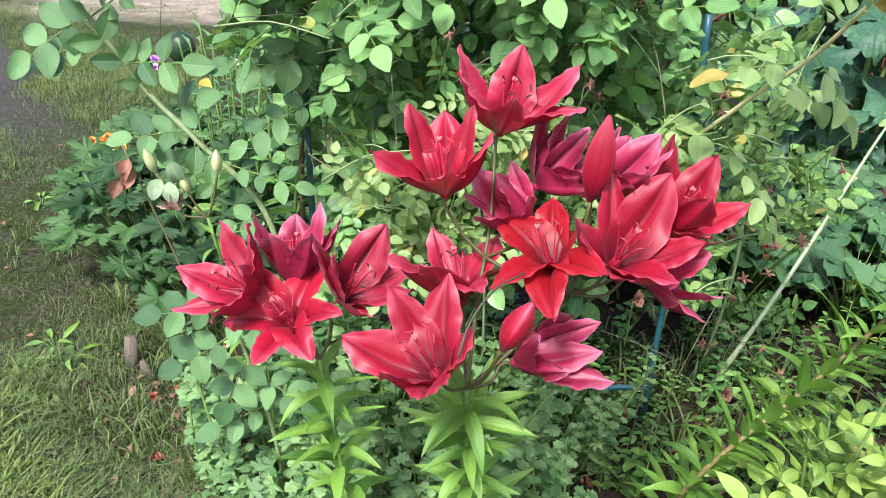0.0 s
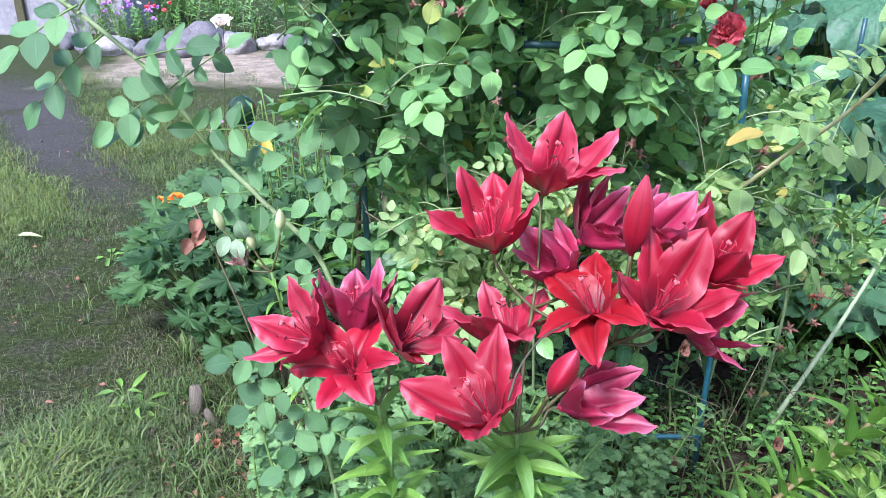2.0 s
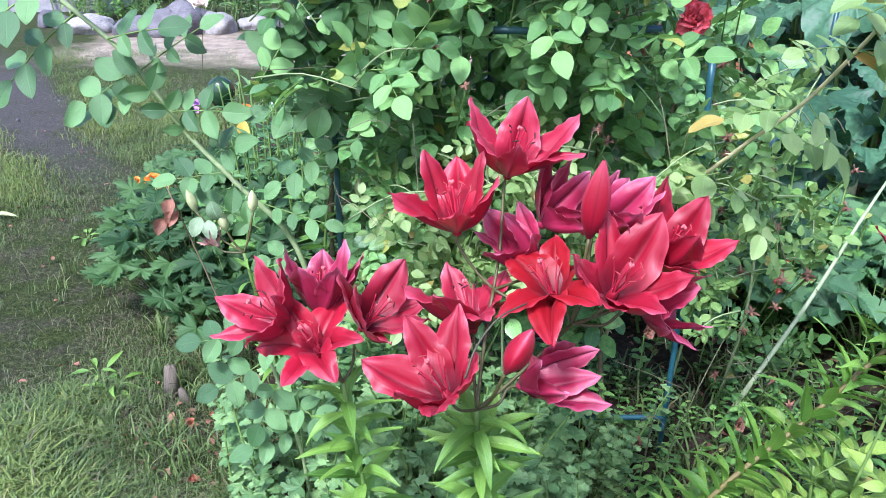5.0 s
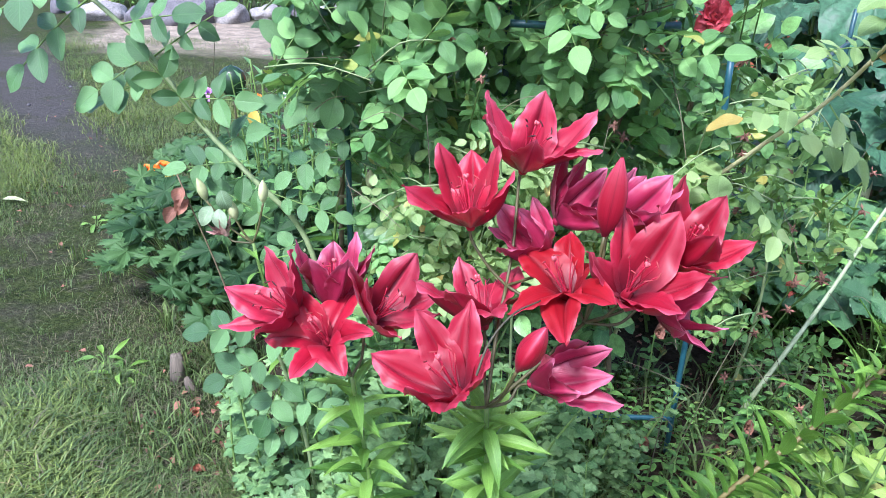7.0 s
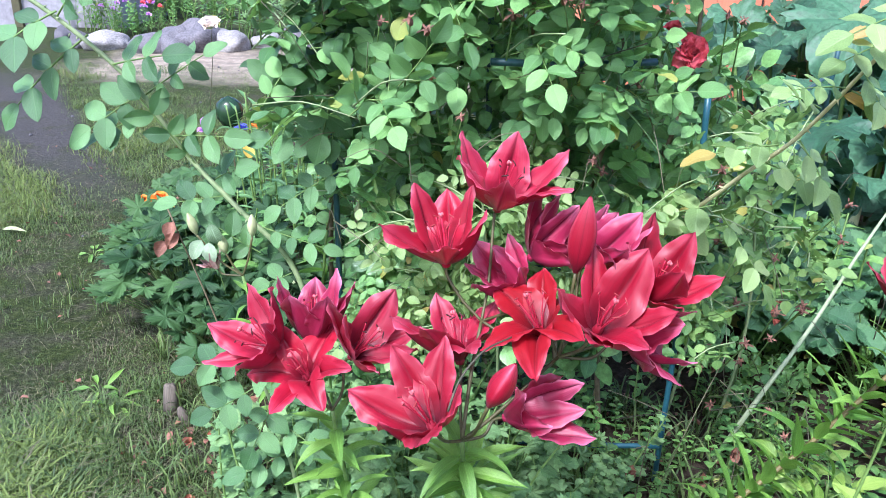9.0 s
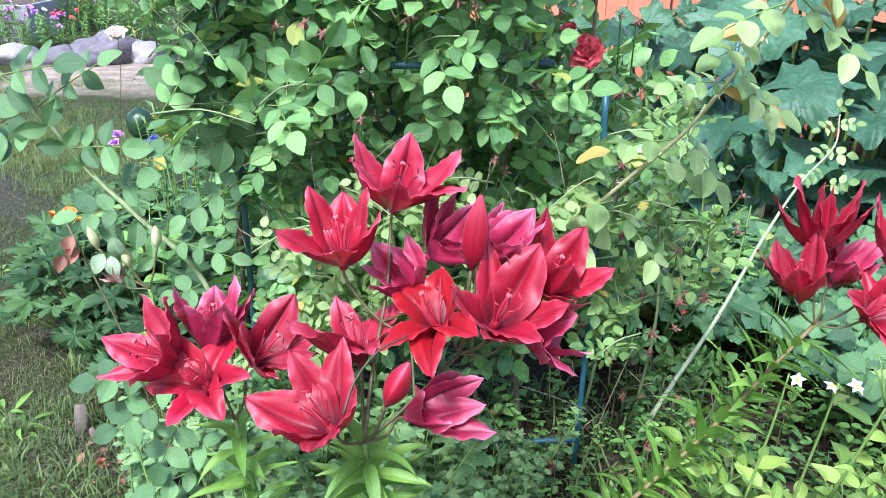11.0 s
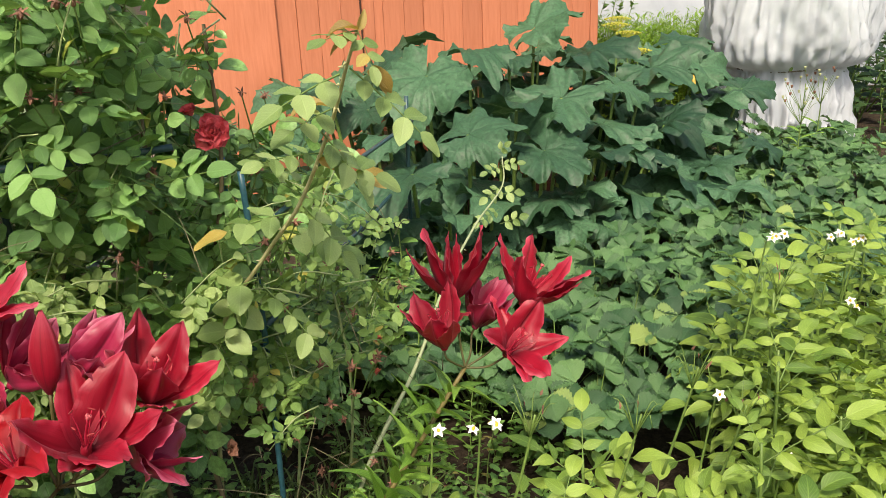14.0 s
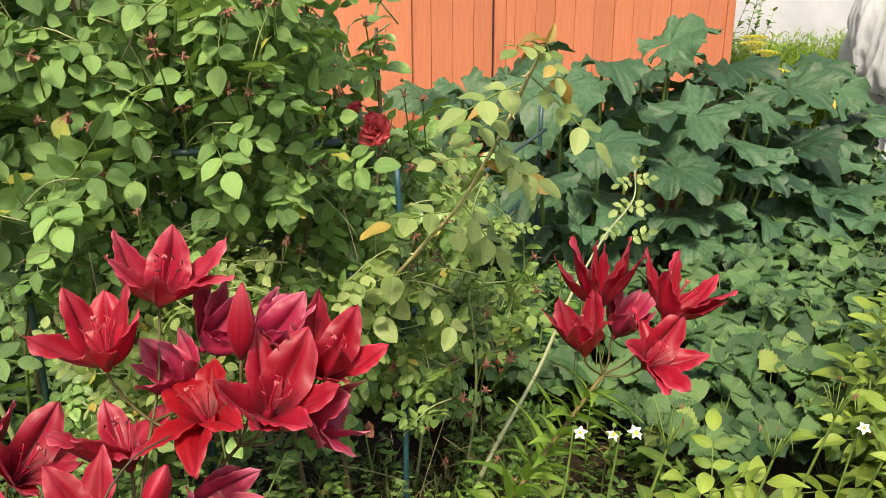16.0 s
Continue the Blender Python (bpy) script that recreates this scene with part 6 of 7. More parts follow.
def spent(seed):
    """A withered flower head: a hip with ragged sepals and brown petals."""
    r = np.random.default_rng(seed)
    b = Build().add(lathe([(0.001, -0.008), (0.005, -0.004), (0.006, 0.002), (0.004, 0.007), (0.001, 0.009)], 8), None, 1)
    for k in range(6):
        a = k * 1.05
        b.add(blade(0.02 * r.uniform(0.7, 1.3), 0.007, 5, 3, "lance", 0, 0.5, r.uniform(-0.8, 1.5), 0.2, 0, seed + k), aim((0, 0, 0.005), (math.cos(a), math.sin(a), r.uniform(-0.3, 1)), (0, 0, 1)), 0 if k % 2 else 1)
    return b


def bloom(name, label, category, mesh, place, axis, stem=None, stem_mat=None, group="", size=1.0, spin=0.0):
    th = thing(name, place if stem is None else stem[0], label, category, group)
    m = axis_pose(place, axis, size, spin)
    if isinstance(mesh, list):
        core = part("bloom", mesh[0], th, m)
        for petal in mesh[1:]:
            part("petal", petal, core, m)
    else:
        part("bloom", mesh, th, m)
    if stem:
        part("stem", Build().add(tube([*stem, place], 0.0022 * size ** 0.3, 0.0016, 5, 5)).mesh("stem", stem_mat or M_STEM), th)
    return th


def blooms():
    rose = petals_of(petal_ball(0.036, 34, 3, 0.95, 0.5), M_ROSE_RED)
    bloom("red_rose", "faded dark red rose bloom at the bush's edge", "rose", rose, (0.487, 1.645, 1.126), (0.1, -0.9, 0.3), [(0.430, 1.794, 0.969)], group="red roses")
    small = petals_of(petal_ball(0.024, 14, 4, 0.35), M_ROSE_RED)
    bloom("red_rose", "small dark red rosebud beside the open bloom", "rose", small, (0.45, 1.655, 1.166), (-0.3, -0.4, 0.8), [(0.430, 1.794, 1.009)], group="red roses")
    heads = [petals_of(spent(s), M_DEAD) for s in range(4)]
    r = random.Random(6)
    spots = [(0.459, 1.52, 1.363), (0.302, 1.48, 1.353), (0.398, 1.5, 1.224), (0.248, 1.5, 1.242), (0.098, 1.42, 1.216), (-0.147, 1.38, 1.204), (-0.06, 1.38, 1.19), (0.36, 1.5, 1.08), (0.3, 1.48, 0.9), (-0.2, 1.44, 1.32), (0.05, 1.44, 1.33), (0.56, 1.66, 1.2), (0.62, 1.75, 1.18), (0.58, 1.7, 1.02), (0.6, 1.62, 0.7), (0.66, 1.6, 0.55), (0.58, 1.52, 0.42), (0.72, 1.66, 0.36), (0.5, 1.5, 0.6), (0.78, 1.72, 0.62), (0.64, 1.58, 0.28), (0.7, 1.6, 0.8)]
    spots += [(r.uniform(-0.32, 0.42), r.uniform(1.34, 1.44), r.uniform(0.92, 1.52)) for _ in range(22)]
    spots += [(r.uniform(0.45, 0.88), r.uniform(1.45, 1.62), r.uniform(0.25, 0.95)) for _ in range(16)]
    for p in spots:
        bloom("spent_rose", "withered brown rose head with ragged sepals", "rose", r.choice(heads), p, (r.uniform(-0.5, 0.5), -0.4, 0.8), [(p[0] + r.uniform(-0.04, 0.04), p[1] + 0.12, p[2] - 0.14)], group="spent roses", size=r.uniform(0.7, 1.1))
    dry = petals_of(petal_ball(0.016, 9, 8, 0.3), plain("dried_red_petal", (0.3, 0.05, 0.03), (0.55, 0.16, 0.1), 0.7, 60))
    for p in ((0.845, 1.83, 0.46), (0.85, 1.84, 0.43), (0.868, 1.83, 0.5), (0.85, 1.83, 0.4)):
        bloom("dried_rose", "dried reddish rose hanging on a twig", "rose", dry, p, (r.uniform(-0.5, 0.5), -0.5, -0.3), [(0.8, 1.9, 0.3), (0.84, 1.88, 0.52)], group="dried roses")
    wilted = petals_of(petal_ball(0.026, 12, 9, 0.5), M_DEAD)
    for p in ((0.421, 1.46, 0.47), (0.44, 1.5, 0.13), (0.62, 1.52, 0.1), (0.7, 1.55, 0.16)):
        bloom("dried_rose", "wilted brown rose low in the bed", "rose", wilted, p, (r.uniform(-0.5, 0.5), -0.6, 0.2), [(p[0] + 0.03, p[1] + 0.12, max(0.0, p[2] - 0.2))], group="dried roses", size=0.8)
    # potato flowers
    star = Build()
    for k in range(5):
        a = k * 1.2566
        star.add(blade(0.014, 0.0095, 6, 3, "pointed", 0, 0.5, 0.7, 0, 0, k), aim((0, 0, 0), (math.cos(a), math.sin(a), 0.25), (0, 0, 1)), 0)
    star.add(lathe([(0.003, 0), (0.0025, 0.006), (0.0008, 0.009)], 7), None, 1)
    star = star.mesh("potato_flower", M_WHITE_PETAL, M_YELLOW)
    for i, (p, n) in enumerate((((0.739, 1.0, 0.698), 1), ((0.828, 1.0, 0.678), 3), ((1.612, 1.2, 0.841), 4), ((1.955, 1.35, 0.757), 3), ((2.055, 1.35, 0.722), 3), ((1.48, 0.95, 0.47), 1), ((1.891, 1.2, 0.64), 2), ((1.35, 1.02, 0.6), 1))):
        th = thing("potato_flower", (p[0], p[1] + 0.03, p[2] - 0.25), "white potato flowers on a thin green stalk", "flower", "potato flowers")
        part("stem", Build().add(tube([(p[0] - 0.02, p[1] + 0.04, p[2] - 0.3), (p[0], p[1] + 0.03, p[2] - 0.12), (p[0], p[1] + 0.01, p[2] - 0.005)], 0.003, 0.0018, 5, 5)).mesh("stem", M_STEM), th)
        for k in range(n):
            q = (p[0] + r.uniform(-0.018, 0.018) * n / 2, p[1] + r.uniform(-0.012, 0.012), p[2] + r.uniform(-0.008, 0.012))
            part("flower", star, th, axis_pose(q, (r.uniform(-0.6, 0.6), -0.5 + r.uniform(-0.4, 0.4), 0.7), 1.0, r.uniform(0, 6)))
    # potato flower stalks gone over
    for x, y, z in ((1.144, 1.0, 0.62), (1.394, 1.0, 0.58), (1.31, 1.05, 0.66), (1.7, 1.25, 0.72), (0.93, 1.02, 0.66)):
        th = thing("potato_flower", (x, y, z - 0.25), "spent potato flower stalk with brown remains", "flower", "potato flowers")
        b = Build().add(tube([(x - 0.03, y + 0.05, z - 0.28), (x, y + 0.02, z - 0.1), (x + 0.01, y, z)], 0.0035, 0.002, 5, 5))
        for k in range(7):
            a = k * 2.4
            b.add(tube([(x + 0.005, y + 0.01, z - 0.05), (x + 0.03 * math.cos(a), y + 0.03 * math.sin(a), z + 0.02), (x + 0.045 * math.cos(a), y + 0.045 * math.sin(a), z + r.uniform(-0.01, 0.05))], 0.0013, 0.0009, 4, 3))
        part("stem", b.mesh("stem", M_STEM), th)
        for k in range(3):
            part("withered_flower", r.choice(heads)[2], th, axis_pose((x + r.uniform(-0.04, 0.04), y + r.uniform(-0.03, 0.03), z + r.uniform(0, 0.03)), (r.uniform(-1, 1), -0.5, 0.5), 0.9))


blooms()


# ---- the far side: stones, raised bed, flowers ----
def stone(place, size, mat, seed, label):
    bm = bmesh.new()
    bmesh.ops.create_icosphere(bm, subdivisions=4, radius=1)
    rr = random.Random(seed)
    o = Vector((rr.uniform(0, 50), rr.uniform(0, 50), 0))
    for v in bm.verts:
        n = noise.noise(v.co * 1.1 + o) * 0.35 + noise.noise(v.co * 3 + o) * 0.1
        v.co = v.co * (1 + n)
        if v.co.z < -0.35:
            v.co.z = -0.35
    me = bm_mesh("stone", bm, mat, True)
    ob = part("stone", me, None, Matrix.Translation((*place, size[2] * 0.3)) @ Matrix.Rotation(rr.uniform(0, 6), 4, "Z") @ Matrix.Diagonal((*size, 1)))
    tagged(ob, label, "stone", "stones edging the far bed")


def far_garden():
    r = random.Random(8)
    pale, grey = "pale rounded stone edging a flower bed", "grey angular stone edging a flower bed"
    for i, (x, y, s, m) in enumerate(((-4.25, 8.4, 0.16, 1), (-3.95, 8.3, 0.24, 0), (-3.45, 8.15, 0.2, 1), (-3.2, 8.25, 0.24, 1), (-3.0, 8.4, 0.3, 1), (-2.72, 8.55, 0.28, 0), (-2.35, 8.75, 0.2, 0), (-2.05, 8.7, 0.22, 1), (-1.7, 8.9, 0.2, 0), (-4.6, 8.7, 0.18, 1), (-1.3, 9.0, 0.22, 1))):
        stone((x, y), (s, s * 0.8, s * (0.55 if not m else 0.75)), M_STONE if m else M_STONE_PALE, 20 + i, grey if m else pale)
    bed = thing("raised_bed", (-5.2, 10.1, 0), "grey board raised bed beyond the stones", "raised bed")
    part("board", bm_mesh("board", box(-6.1, -4.4, 9.72, 9.76, 0, 0.42), M_BOARD_GREY), bed)
    part("board", bm_mesh("board", box(-6.1, -6.06, 9.76, 11.2, 0, 0.42), M_BOARD_GREY), bed)
    part("board", bm_mesh("board", box(-4.44, -4.4, 9.76, 11.2, 0, 0.42), M_BOARD_GREY), bed)
    part("post", bm_mesh("post", box(-5.72, -5.62, 9.66, 9.715, 0, 0.5), M_STEM_DARK), bed)
    part("soil", bm_mesh("soil", box(-6.06, -4.44, 9.76, 11.2, 0, 0.36), plain("bed_soil", (0.04, 0.03, 0.02), (0.12, 0.09, 0.06), 0.95, 50)), bed)
    # flower clumps beyond the stones
    sprigs = [flat(sprig(140 + s, 16, "lance", 0.3, 0.5, 0.2)) for s in range(4)] + [flat(sprig(150 + s, 18, "ovate", 0.55, 0.3, 0.14)) for s in range(3)]
    for i in range(34):
        x, y = r.uniform(-5.0, 1.2), r.uniform(8.9, 12.5)
        if i < 6:
            x, y = r.uniform(-5.9, -4.6), r.uniform(9.9, 11.0)
        h = r.uniform(0.35, 0.8)
        th = thing("flower_clump", (x, y, 0), "leafy flower clump in the far bed", "garden plant", "far flower clumps")
        poses = [axis_pose((x + r.gauss(0, 0.14), y + r.gauss(0, 0.14), 0), (r.gauss(0, 0.2), r.gauss(0, 0.2), 1), h * r.uniform(0.7, 1.1), r.uniform(0, 6)) for _ in range(16)]
        scatter("foliage", sprigs, (M_WEED if i % 3 else M_MUM, M_STEM), poses, th)
        mat = (M_MAUVE, M_WHITE_PETAL, M_MAUVE, M_WHITE_PETAL, M_MAUVE, M_ROSE_RED)[i % 6]
        b = Build()
        head = petal_ball(0.035, 7, 60 + i, 1.0)
        for _ in range(7):
            q = (x + r.gauss(0, 0.16), y + r.gauss(0, 0.16), h * r.uniform(0.75, 1.05))
            for piece in flat(head):
                b.add(piece[:3], axis_pose(q, (r.gauss(0, 0.4), -0.5, 0.8)))
        part("blossoms", b.mesh("blossoms", mat), th, kind="stuff")
    # flowers between the lawn and the rose
    heads = {n: petal_ball(0.028, 14, 90, 1.0).mesh(n + "_head", m) for n, m in (("mauve", M_MAUVE), ("blue", M_BLUE), ("orange", M_ORANGE), ("white", M_WHITE_PETAL), ("yellow", M_YELLOW))}
    for kind, p in (("mauve", (-1.302, 3.6, 0.395)), ("blue", (-1.115, 3.6, 0.408)), ("orange", (-1.057, 3.6, 0.415)), ("white", (-0.96, 3.7, 0.4)), ("mauve", (-1.4, 3.9, 0.36)), ("orange", (-1.26, 2.9, 0.291)), ("orange", (-1.332, 2.9, 0.282)), ("yellow", (-1.2, 2.85, 0.28)), ("blue", (-0.5, 3.0, 0.95)), ("blue", (-0.25, 3.2, 0.95)), ("mauve", (-1.0, 4.1, 0.38)), ("blue", (0.3, 3.3, 0.85))):
        bloom("flower", kind + " flower on a thin stalk by the lawn", "flower", heads[kind], p, (r.uniform(-0.3, 0.3), -0.4, 0.9), [(p[0] + 0.03, p[1] + 0.04, 0), (p[0] + 0.02, p[1] + 0.02, p[2] * 0.6)], group="flowers by the lawn", size=r.uniform(0.8, 1.15))
    # the pale rose on its dark stem, and the dark ball beside it
    white = petal_ball(0.05, 20, 12, 0.8).mesh("pale_rose_head", plain("cream_petal", (0.7, 0.6, 0.5), (0.85, 0.78, 0.7), 0.5, 60))
    bloom("white_rose", "cream rose bloom on a tall dark stem", "rose", white, (-1.151, 3.4, 0.91), (0, -0.4, 0.9), [(-1.05, 3.4, 0), (-1.14, 3.4, 0.3), (-1.19, 3.4, 0.5), (-1.16, 3.4, 0.75)], M_STEM_DARK)
    ball = thing("dark_ball", (-1.118, 3.45, 0), "dark green garden ball on a thin stake", "garden ornament")
    part("ball", Build().add(lathe([(0.002, -0.075), (0.035, -0.062), (0.058, -0.03), (0.064, 0.01), (0.055, 0.042), (0.03, 0.062), (0.008, 0.07), (0.002, 0.075)], 20, (1, 0.9)), Matrix.Translation((-1.118, 3.45, 0.53))).mesh("ball", M_DARK_GLASS), ball)
    part("stake", Build().add(tube([(-1.1, 3.45, 0), (-1.112, 3.45, 0.25), (-1.118, 3.45, 0.46)], 0.005, 0.004, 6, 4)).mesh("stake", M_STEM_DARK), ball)
    # tall leafy stems between bush and lawn
    for i, (x, y, h) in enumerate(((-0.68, 2.6, 0.85), (-0.6, 2.75, 0.95), (-0.78, 2.8, 0.75), (-0.55, 2.5, 0.75), (-0.88, 3.0, 0.7), (-0.5, 2.9, 1.05), (-0.35, 2.7, 0.9), (-0.7, 3.1, 0.9))):
        th = thing("phlox", (x, y, 0), "tall narrow-leaved border plant not in flower", "garden plant", "tall border plants")
        for k in range(4):
            a = k * 1.6
            stalk(th, [(x + 0.03 * math.cos(a), y + 0.03 * math.sin(a), -0.01), (x + 0.06 * math.cos(a), y + 0.06 * math.sin(a), h * 0.5), (x + 0.1 * math.cos(a), y + 0.1 * math.sin(a), h * (0.85 + 0.05 * k))], 15, 0.1, 0.004, 0.15, 1.0, 200 + i * 5 + k, leafs=LANCE_DARK)
        if i == 2:
            part("leaf", Build().add(blade(0.07, 0.05, 7, 5, "ovate", 0, 0.3, 0.5)).mesh("yellow_leaf", plain("yellow_leaf", (0.65, 0.42, 0.06), (0.8, 0.6, 0.14), 0.6, 60)), th, aim((-0.8, 2.7, 0.6), (-0.3, 0, -1), (0, -1, 0.2)), "yellowed leaf")


far_garden()


# ---- beside the squash and the fleece ----
def right_side():
    r = random.Random(15)
    dill = thing("dill_patch", (4.5, 7.0, 0), "feathery yellow-green dill and carrot tops", "herb bed")
    b = Build()
    hair = blade(1.0, 0.1, 4, 2, "grass", 0, 0, 0.9)
    for _ in range(520):
        x, y, h = r.uniform(4.0, 6.4), r.uniform(6.1, 7.3), r.uniform(0.7, 1.08)
        b.add(tube([(x, y, 0), (x + r.gauss(0, 0.04), y, h * 0.6), (x + r.gauss(0, 0.06), y, h)], 0.004, 0.002, 4, 2, caps=False))
        for k in range(34):
            t = 0.3 + 0.7 * r.random()
            a = r.uniform(0, 6.28)
            b.add(hair, aim((x + r.gauss(0, 0.04), y + r.gauss(0, 0.04), h * t), (math.cos(a), math.sin(a), 0.6), (0, 0, 1), r.uniform(0.1, 0.24)))
    part("foliage", b.mesh("dill_foliage", M_FERN), dill, kind="stuff")
    for x, y, z in ((3.35, 4.45, 1.03), (3.1, 4.2, 1.1), (3.4, 4.4, 0.92), (3.3, 4.5, 1.12)):
        th = thing("dill", (x, y, 0), "yellow-green dill umbel on a thin stalk", "herb", "dill umbels")
        part("stalk", Build().add(tube([(x, y, 0), (x + 0.01, y, z * 0.6), (x, y, z)], 0.004, 0.003, 5, 4)).mesh("stalk", M_STEM), th)
        u = Build()
        for k in range(40):
            a, d = k * 2.4, 0.085 * math.sqrt(k / 40)
            u.add(tube([(x, y, z), (x + d * math.cos(a), y + d * math.sin(a), z + 0.05 - 2 * d * d)], 0.001, 0.0008, 3, 1, caps=False))
            u.add(lathe([(0.0005, -0.006), (0.009, 0), (0.0005, 0.006)], 5), Matrix.Translation((x + d * math.cos(a), y + d * math.sin(a), z + 0.05 - 2 * d * d)))
        part("umbel", u.mesh("umbel", plain("dill_yellow", (0.38, 0.4, 0.04), (0.52, 0.5, 0.08), 0.7, 80)), th, kind="stuff")
    # shrub branch beside the shed
    sh = thing("shrub", (4.1, 6.2, 0), "thin-leaved shrub at the shed's corner", "shrub")
    poses, tw = [], Build()
    for _ in range(16):
        x, y = r.uniform(3.8, 4.25), r.uniform(5.9, 6.4)
        top = np.array([x + r.uniform(-0.25, 0.25), y, r.uniform(1.2, 1.75)])
        tw.add(tube([(4.05, 6.2, 0), (x, y, 0.8), top], 0.006, 0.002, 5, 4))
        for k in range(22):
            t = r.uniform(0.3, 1)
            q = np.array([x, y, 0.8]) * (1 - t) + top * t
            poses.append(aim(q, (r.gauss(0, 1), r.gauss(0, 1), 0.5), (0, -0.3, 1), r.uniform(0.04, 0.07)))
    part("branchwork", tw.mesh("branchwork", M_CANE), sh, kind="stuff")
    scatter("foliage", [[(*blade(1, 0.6, 5, 3), 0)]], (M_WEED,), poses, sh)
    # tall seeding weeds before the fleece
    for i, (x, y, h) in enumerate(((4.3, 3.9, 0.72), (4.15, 3.75, 0.66), (4.55, 4.0, 0.74))):
        th = thing("tall_weed", (x, y, 0), "tall thin weed with yellow seed heads", "weed", "tall weeds by the fleece")
        b = Build().add(tube([(x, y, 0), (x + 0.02, y, h * 0.6), (x + 0.03, y, h)], 0.006, 0.003, 6, 5))
        for k in range(8):
            a = k * 2.4
            part("branch", Build().add(tube([(x + 0.02, y, h * 0.75), (x + 0.07 * math.cos(a), y + 0.07 * math.sin(a), h * 0.92), (x + 0.1 * math.cos(a), y + 0.1 * math.sin(a), h * r.uniform(0.95, 1.08))], 0.002, 0.0014, 4, 3)).mesh("branch", M_STEM), th)
        part("stem", b.mesh("stem", M_STEM), th)
        for k in range(8):
            a = k * 2.4
            part("seed_head", Build().add(lathe([(0.001, -0.008), (0.006, -0.004), (0.007, 0.003), (0.009, 0.011), (0.001, 0.009)], 7), Matrix.Translation((x + 0.1 * math.cos(a), y + 0.1 * math.sin(a), h * r.uniform(0.95, 1.08)))).mesh("seed_head", M_BUD if k % 2 else M_DEAD), th)
        for k in range(7):
            part("leaf", r.choice(LANCE), th, aim((x + 0.01, y, h * (0.15 + 0.07 * k)), (math.cos(k * 2.4), math.sin(k * 2.4), 0.4), (0, 0, 1), 0.16))
    # greenery beyond the fleece
    b = []
    for _ in range(150):
        b.append(axis_pose((r.uniform(6.0, 9.5), r.uniform(4.2, 7.2), 0), (r.gauss(0, 0.2), r.gauss(0, 0.2), 1), r.uniform(0.4, 1.1), r.uniform(0, 6)))
    scatter("far_greenery", WEED_SPRIG, (M_CRANE, M_STEM), b, None, "tangled green plants beyond the fleece", "plants")


right_side()


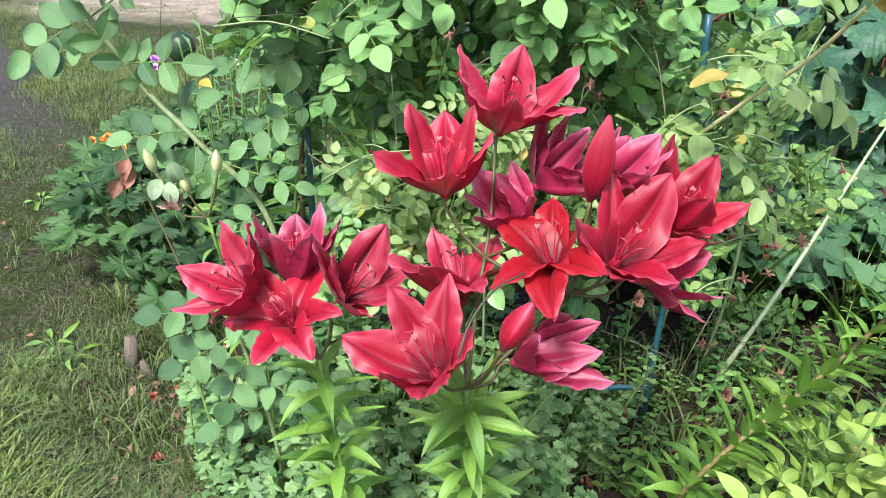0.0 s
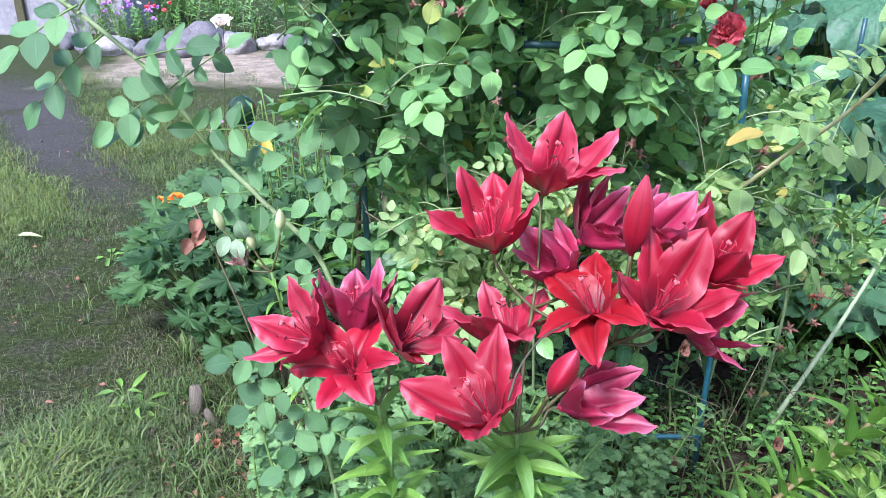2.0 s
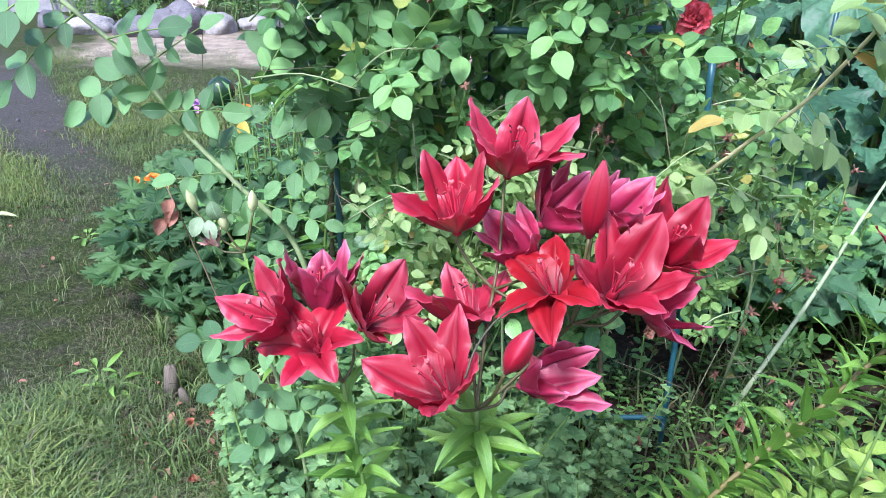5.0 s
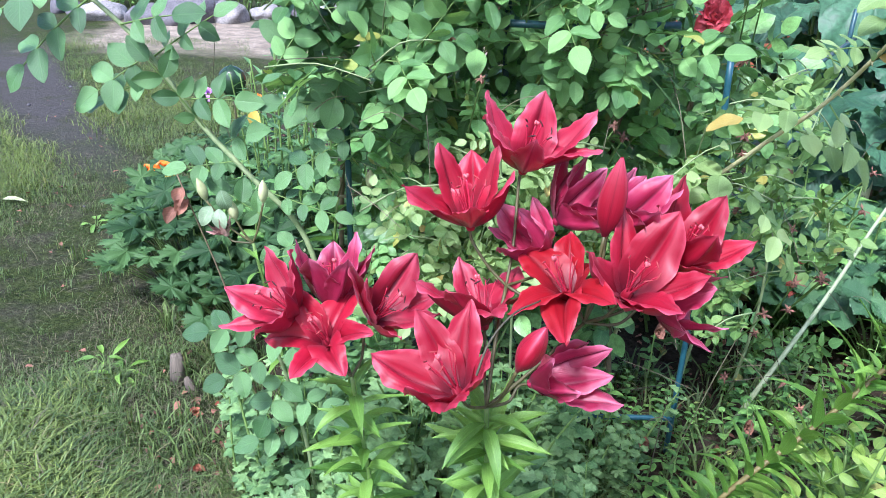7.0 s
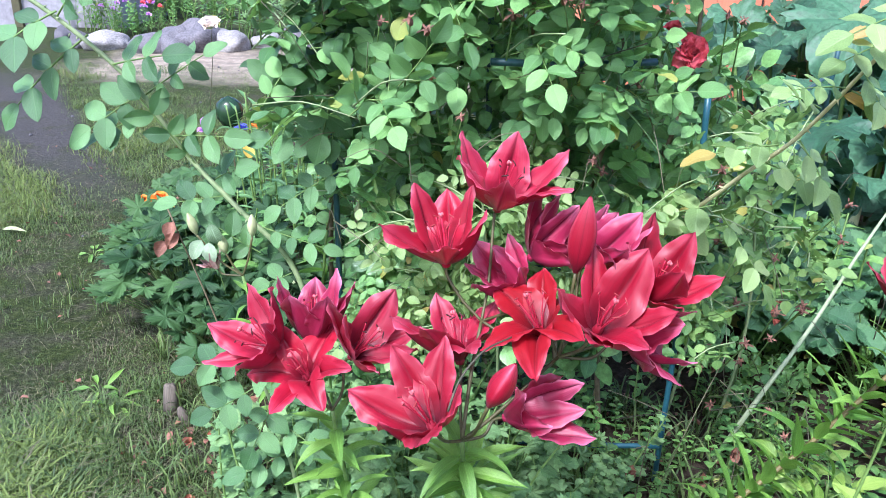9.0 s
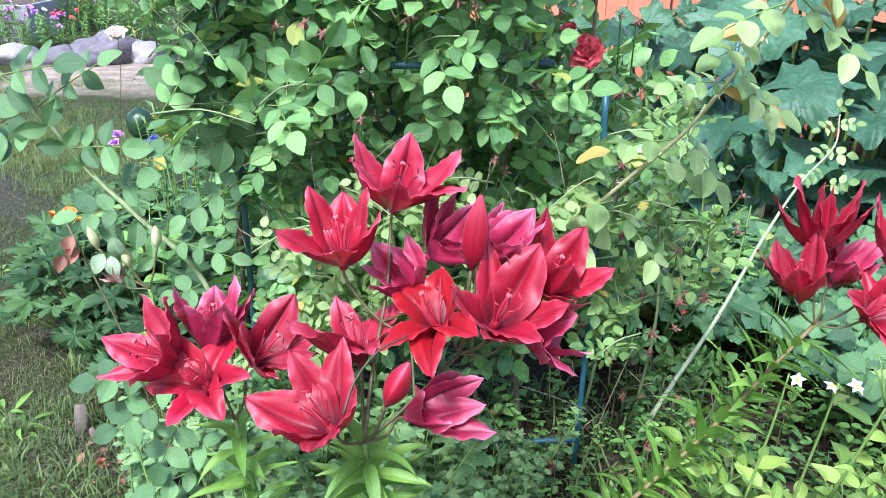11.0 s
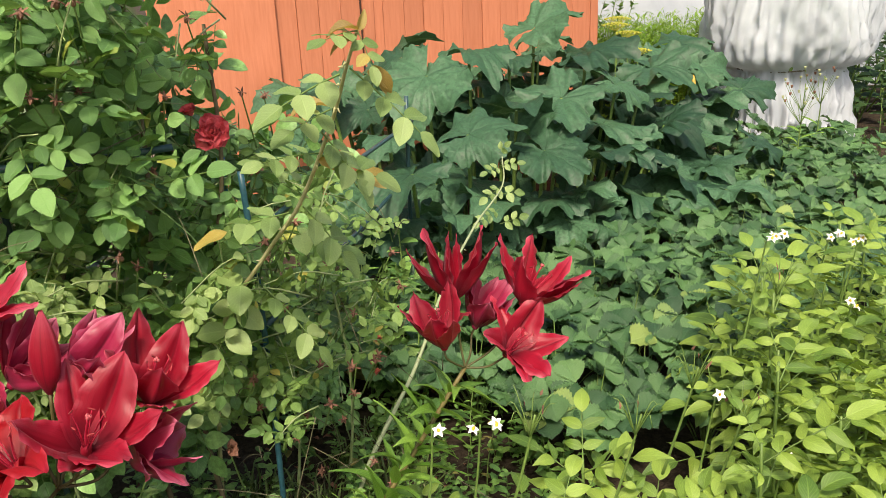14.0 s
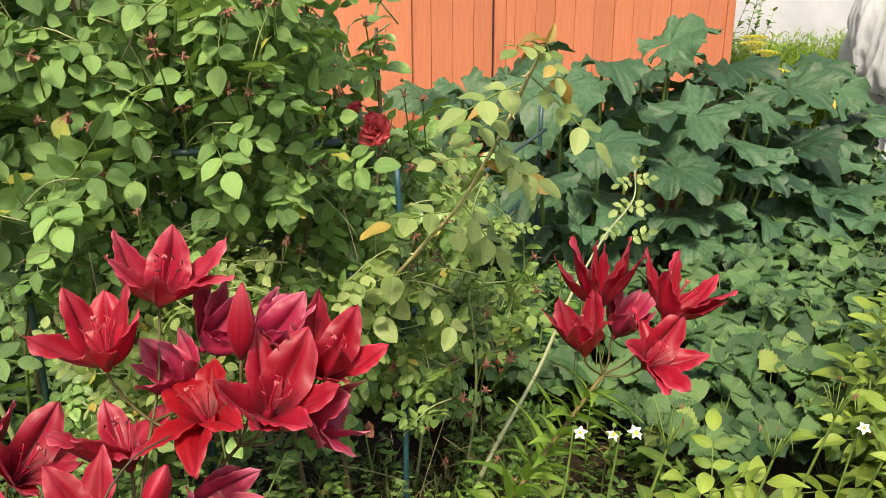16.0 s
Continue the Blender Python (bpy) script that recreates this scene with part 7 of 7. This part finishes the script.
# ---- litter on the ground ----
def litter():
    r = random.Random(33)
    dry = Build()
    for x0, x1, y0, y1, z0, z1, n in ((-0.34, 0.44, 1.36, 1.5, 0.75, 1.45, 20), (0.45, 1.0, 1.45, 1.75, 0.1, 0.9, 26), (0.3, 0.95, 1.25, 1.5, 0.05, 0.4, 16)):
        for _ in range(n):
            p = np.array([r.uniform(x0, x1), r.uniform(y0, y1), r.uniform(z0, z1)])
            d = np.array([r.gauss(0, 0.05), r.gauss(0, 0.03), r.gauss(0, 0.06)])
            dry.add(tube([p - d, p + np.array([0, 0, r.uniform(0, 0.03)]), p + d], 0.0013, 0.0008, 4, 4))
    tagged(part("dry_stems", dry.mesh("dry_stems", M_DRYGRASS)), "thin straw-coloured stems caught among the rose shoots", "dry stems", kind="stuff")
    b = Build()
    leafs = [blade(1, 0.6, 5, 3, "ovate", 0, 0.4, d, 0.15, 0, i) for i, d in enumerate((1.2, -1.0, 0.6))]
    for _ in range(420):
        x, y = r.uniform(-0.95, 1.2), r.uniform(1.25, 2.4)
        b.add(r.choice(leafs), aim((x, y, 0.012), (r.gauss(0, 1), r.gauss(0, 1), 0.2), (0, 0, 1), r.uniform(0.012, 0.035)))
    for _ in range(160):
        x, y = r.uniform(-3.2, -0.8), r.uniform(1.4, 5.0)
        b.add(r.choice(leafs), aim((x, y, 0.015), (r.gauss(0, 1), r.gauss(0, 1), 0.2), (0, 0, 1), r.uniform(0.01, 0.03)))
    tagged(part("leaf_litter", b.mesh("leaf_litter", M_DEAD)), "small dead brown leaves scattered on the ground", "dead leaves", kind="stuff")
    petals = petal_ball(0.018, 6, 70, 1.0).mesh("fallen_petals", plain("fallen_petal", (0.25, 0.06, 0.035), (0.45, 0.18, 0.1), 0.7, 60))
    for x, y in ((-0.74, 1.686), (-0.68, 1.72), (-0.65, 1.68), (-0.6, 1.55), (-0.66, 1.45)):
        tagged(part("fallen_petals", petals, None, pose(x, y, 0.012, r.uniform(-30, 30), r.uniform(-30, 30), r.uniform(0, 360))), "withered orange-red petals on the soil", "fallen petals", "fallen petals")
    st = thing("wooden_stake", (-0.853, 1.85, 0), "weathered grey-brown stake stump at the lawn's edge", "stake")
    part("stump", Build().add(lathe([(0.001, -0.03), (0.024, -0.03), (0.022, 0.05), (0.019, 0.085), (0.012, 0.093), (0.001, 0.09)], 14, (1, 0.75), 3, 0.03), Matrix.Translation((-0.853, 1.85, 0)) @ Matrix.Rotation(0.08, 4, "Y")).mesh("stump", M_WOOD_GREY), st)
    part("chip", Build().add(lathe([(0.001, -0.03), (0.018, -0.03), (0.015, 0.03), (0.008, 0.05), (0.001, 0.052)], 10, (1, 0.5), 5, 0.06), Matrix.Translation((-0.79, 1.8, 0)) @ Matrix.Rotation(-0.3, 4, "Y")).mesh("chip", M_WOOD_GREY), st)
    pebble = Build().add(lathe([(0.001, -0.008), (0.012, -0.005), (0.016, 0.002), (0.01, 0.009), (0.001, 0.011)], 9, (1, 0.75), 4, 0.06)).mesh("pebble", M_STONE)
    for _ in range(14):
        x, y = r.uniform(-3.6, -1.6), r.uniform(3.0, 7.4)
        tagged(part("pebble", pebble, None, pose(x, y, 0.006, 0, 0, r.uniform(0, 360)) @ Matrix.Diagonal((*[r.uniform(0.4, 1.1)] * 3, 1))), "small grey pebble on the trodden path", "pebble", "pebbles on the path")
    chip = part("dead_leaf", Build().add(blade(0.11, 0.035, 7, 5, "lance", 0, 0.4, 0.5)).mesh("fallen_leaf", M_BUD), None, aim((-2.12, 3.15, 0.025), (1, 0.1, 0.05), (0, -0.2, 1)))
    tagged(chip, "pale fallen leaf lying on the lawn", "leaf")
    # lawn weeds
    for i, (x, y) in enumerate(((-1.02, 1.86), (-1.1, 1.92), (-1.6, 2.95))):
        clump("dandelion", "small lawn weed with bright green leaves", "weed", (x, y), 0.04, 7, LANCE, 0.07, 0.03, 300 + i, "weeds in the lawn", lift=0.5)
    # loose grass blades on the bush
    tagged(part("grass_stalk", Build().add(tube([(0.312, 1.5, 1.12), (0.318, 1.48, 1.07), (0.312, 1.48, 1.0), (0.306, 1.5, 0.95)], 0.0025, 0.0016, 4, 6)).mesh("grass_stalk", M_MUM)), "pale green grass stalk hanging on the rose", "grass")
    tagged(part("grass_stalk", Build().add(tube([(0.33, 1.5, 1.04), (0.37, 1.48, 1.0), (0.41, 1.48, 0.95), (0.43, 1.5, 0.9)], 0.0025, 0.0014, 4, 6)).mesh("grass_stalk", M_MUM)), "pale green grass stalk hanging on the rose", "grass")
    tagged(part("plant_tag", bm_mesh("plant_tag", box(0.5, 0.53, 1.93, 1.934, 0.93, 1.02, 0.001), plain("blue_plastic", (0.03, 0.16, 0.4), (0.06, 0.24, 0.5), 0.4, 60))), "small blue plastic plant tag in the bush", "plant tag")


litter()
